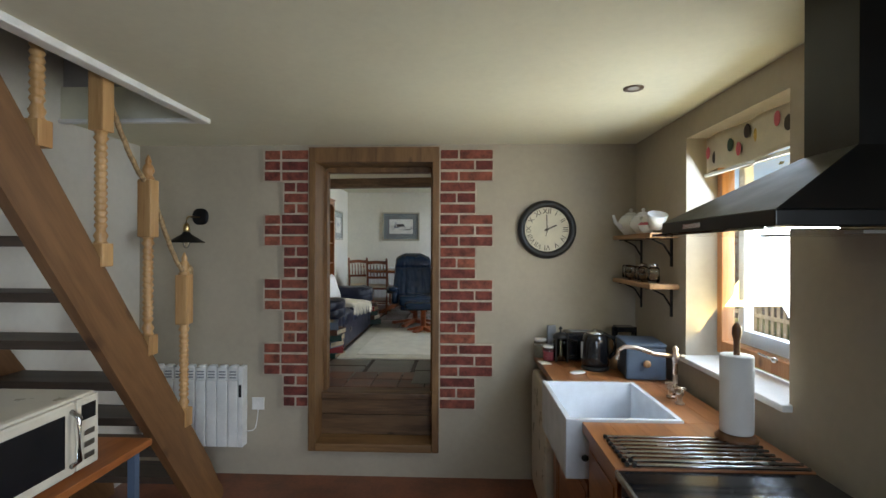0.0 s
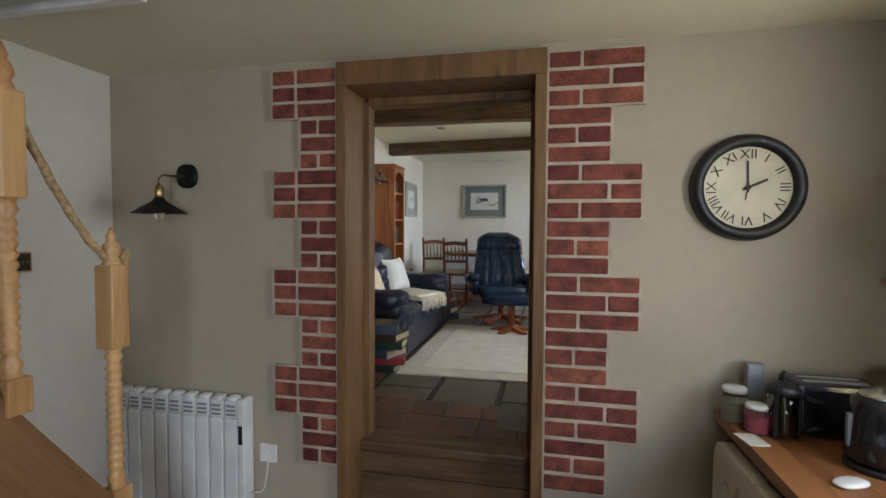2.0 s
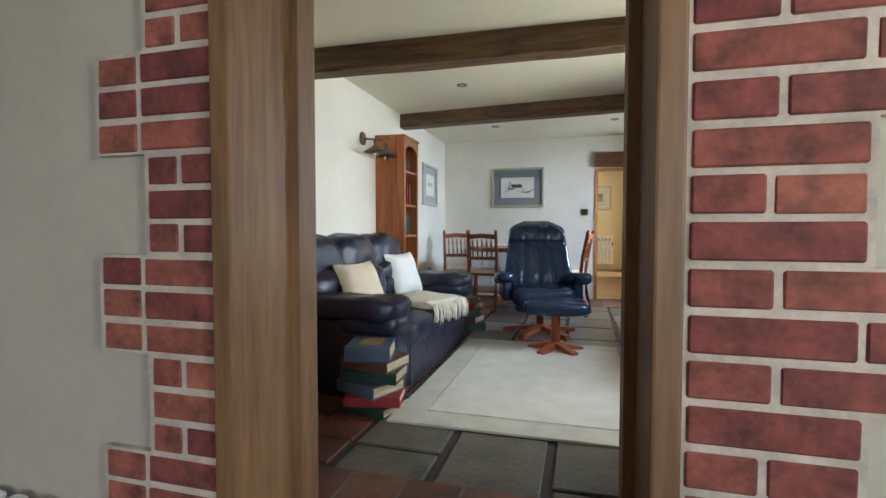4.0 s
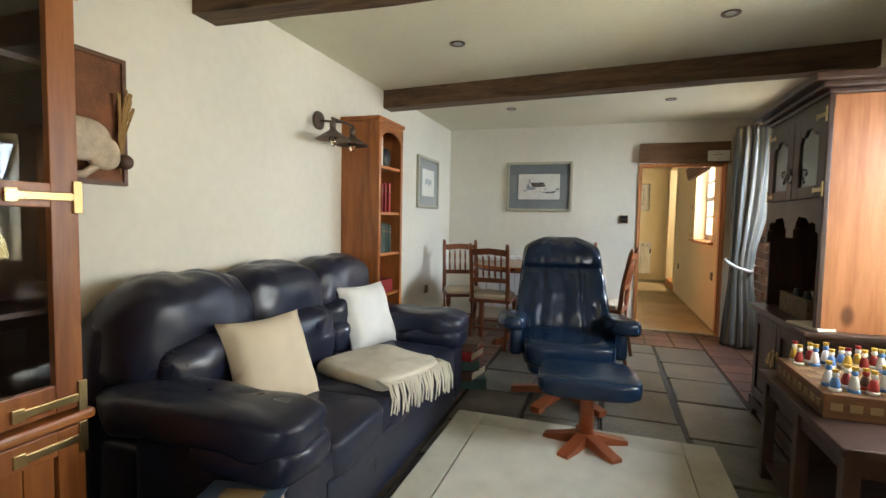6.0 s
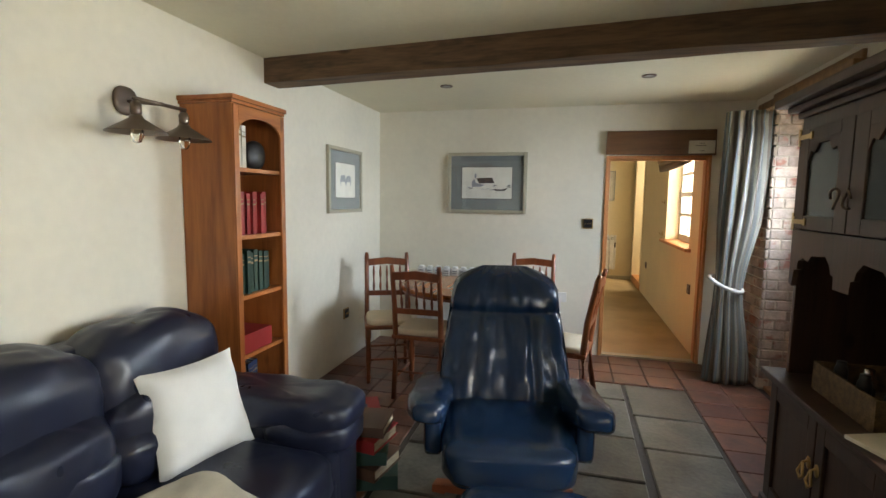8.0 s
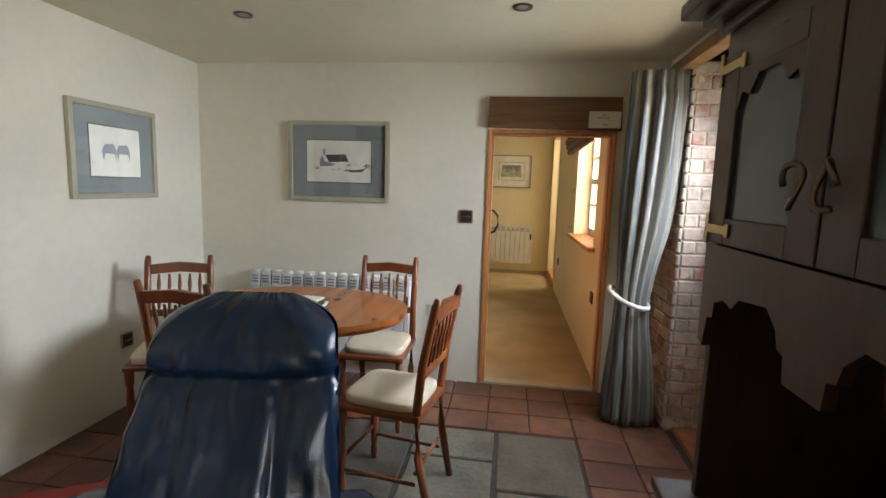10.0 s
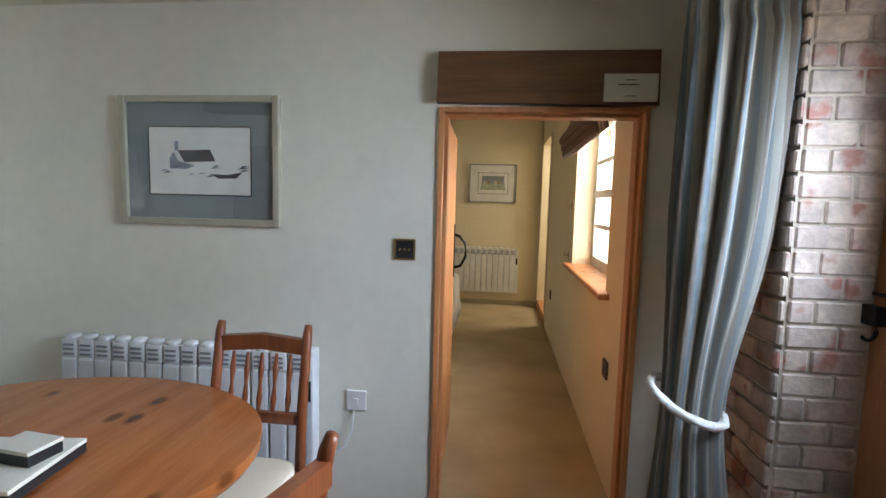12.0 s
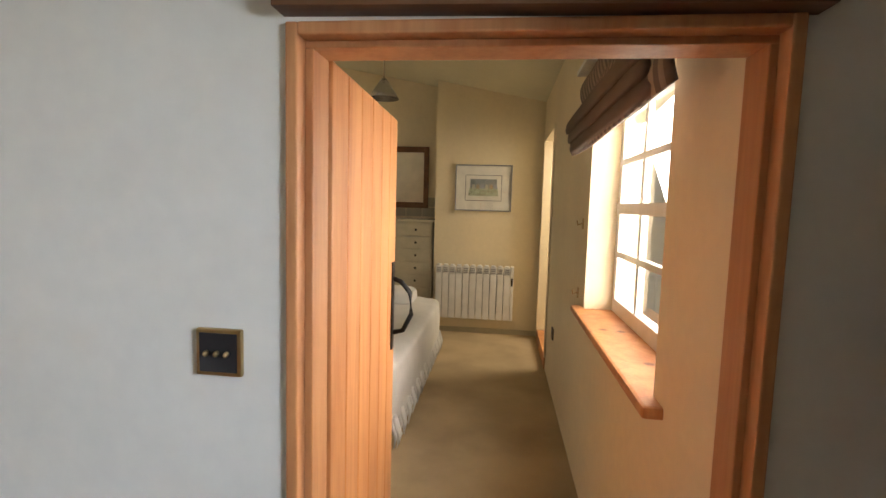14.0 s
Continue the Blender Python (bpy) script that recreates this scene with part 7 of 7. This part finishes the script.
# brick reveal beside the stable door
rev = structure("wall_reveal", boxes((0.815, 1.10, 9.115, 9.16, LF - 0.1, 2.58)), "mortar", "lime mortar bed of the brick reveal")
for k in range(28):
    z = LF + 0.037 + 0.0755 * k
    cuts = [0.818, 0.97, 1.055] if k % 2 else [0.818, 0.895, 1.055]
    for a, b in zip(cuts, cuts[1:]):
        piece("brick", (round(b - a - 0.008, 3), 0.035, 0.068), ((a + b) / 2, 9.126 + rb_.uniform(-0.004, 0.002), z), "pale_brick", rev, 0.005, rb_.uniform(-1.5, 1.5))
    for a, b in (((9.11, 9.33), (9.34, 9.57)) if k % 2 else ((9.11, 9.22), (9.23, 9.45), (9.46, 9.57))):
        piece("brick", (0.02, round(b - a - 0.004, 3), 0.064), (0.808 + rb_.uniform(-0.002, 0.002), (a + b) / 2, z), "pale_brick", rev, 0.006)

# flagstones down the middle, terracotta tiles at the edges
rf = random.Random(21)
for cx0, cx1, off in ((-1.48, -1.07, 0.2), (-1.06, -0.63, 0.0), (-0.62, -0.18, 0.31), (-0.165, 0.27, 0.0)):
    y = 8.89 - off
    lens = [0.55, 0.44, 0.50, 0.58, 0.47]
    k = 0
    if off:
        w = round(cx1 - cx0 - 0.006, 3)
        piece("flagstone", (w, round(off - 0.012, 3), 0.03), ((cx0 + cx1) / 2, 8.89 - off / 2, LF - 0.015), "flag", floor_living, 0.006)
    while y > 4.4:
        L = lens[(k + int(off * 10)) % 5]
        w = round(cx1 - cx0 - 0.012 - 0.012 * (k % 3), 3)
        piece("flagstone", (w, round(L - 0.018, 3), 0.03), ((cx0 + cx1) / 2, y - L / 2, LF - 0.015 + rf.uniform(-0.002, 0.002)), "flag", floor_living, 0.006, rf.uniform(-0.8, 0.8))
        y -= L
        k += 1
T = 0.222
for x0, x1, y0, y1 in ((0.28, 0.82, 4.4, 9.58), (-2.44, -1.50, 4.4, 9.58), (-2.44, 0.82, 3.9, 4.38)):
    ny, nx = max(1, round((y1 - y0) / T)), max(1, round((x1 - x0) / T))
    for j in range(ny):
        for i in range(nx):
            tx, ty = (x1 - x0) / nx, (y1 - y0) / ny
            piece("floor_tile", (round(tx - 0.008, 3), round(ty - 0.008, 3), 0.026), (x0 + (i + 0.5) * tx, y0 + (j + 0.5) * ty, LF - 0.013 + rf.uniform(-0.001, 0.001)), "terracotta", floor_living, 0.003)
for j in range(3):
    for i in range(7):
        piece("floor_tile", (0.243, 0.218, 0.026), (-1.49 + 0.125 + 0.252 * i - 0.0, 8.905 + 0.1125 + 0.226 * j, LF - 0.013 + rf.uniform(-0.001, 0.001)), "terracotta", floor_living, 0.004, rf.uniform(-0.8, 0.8))
# boundary stones of the bedroom threshold
structure("trim_threshold", B(-0.28, 0.48, 9.585, 9.66, LF - 0.01, LF + 0.012, bevel=0.003), "frame_ivory", "pale threshold strip of the carpet")
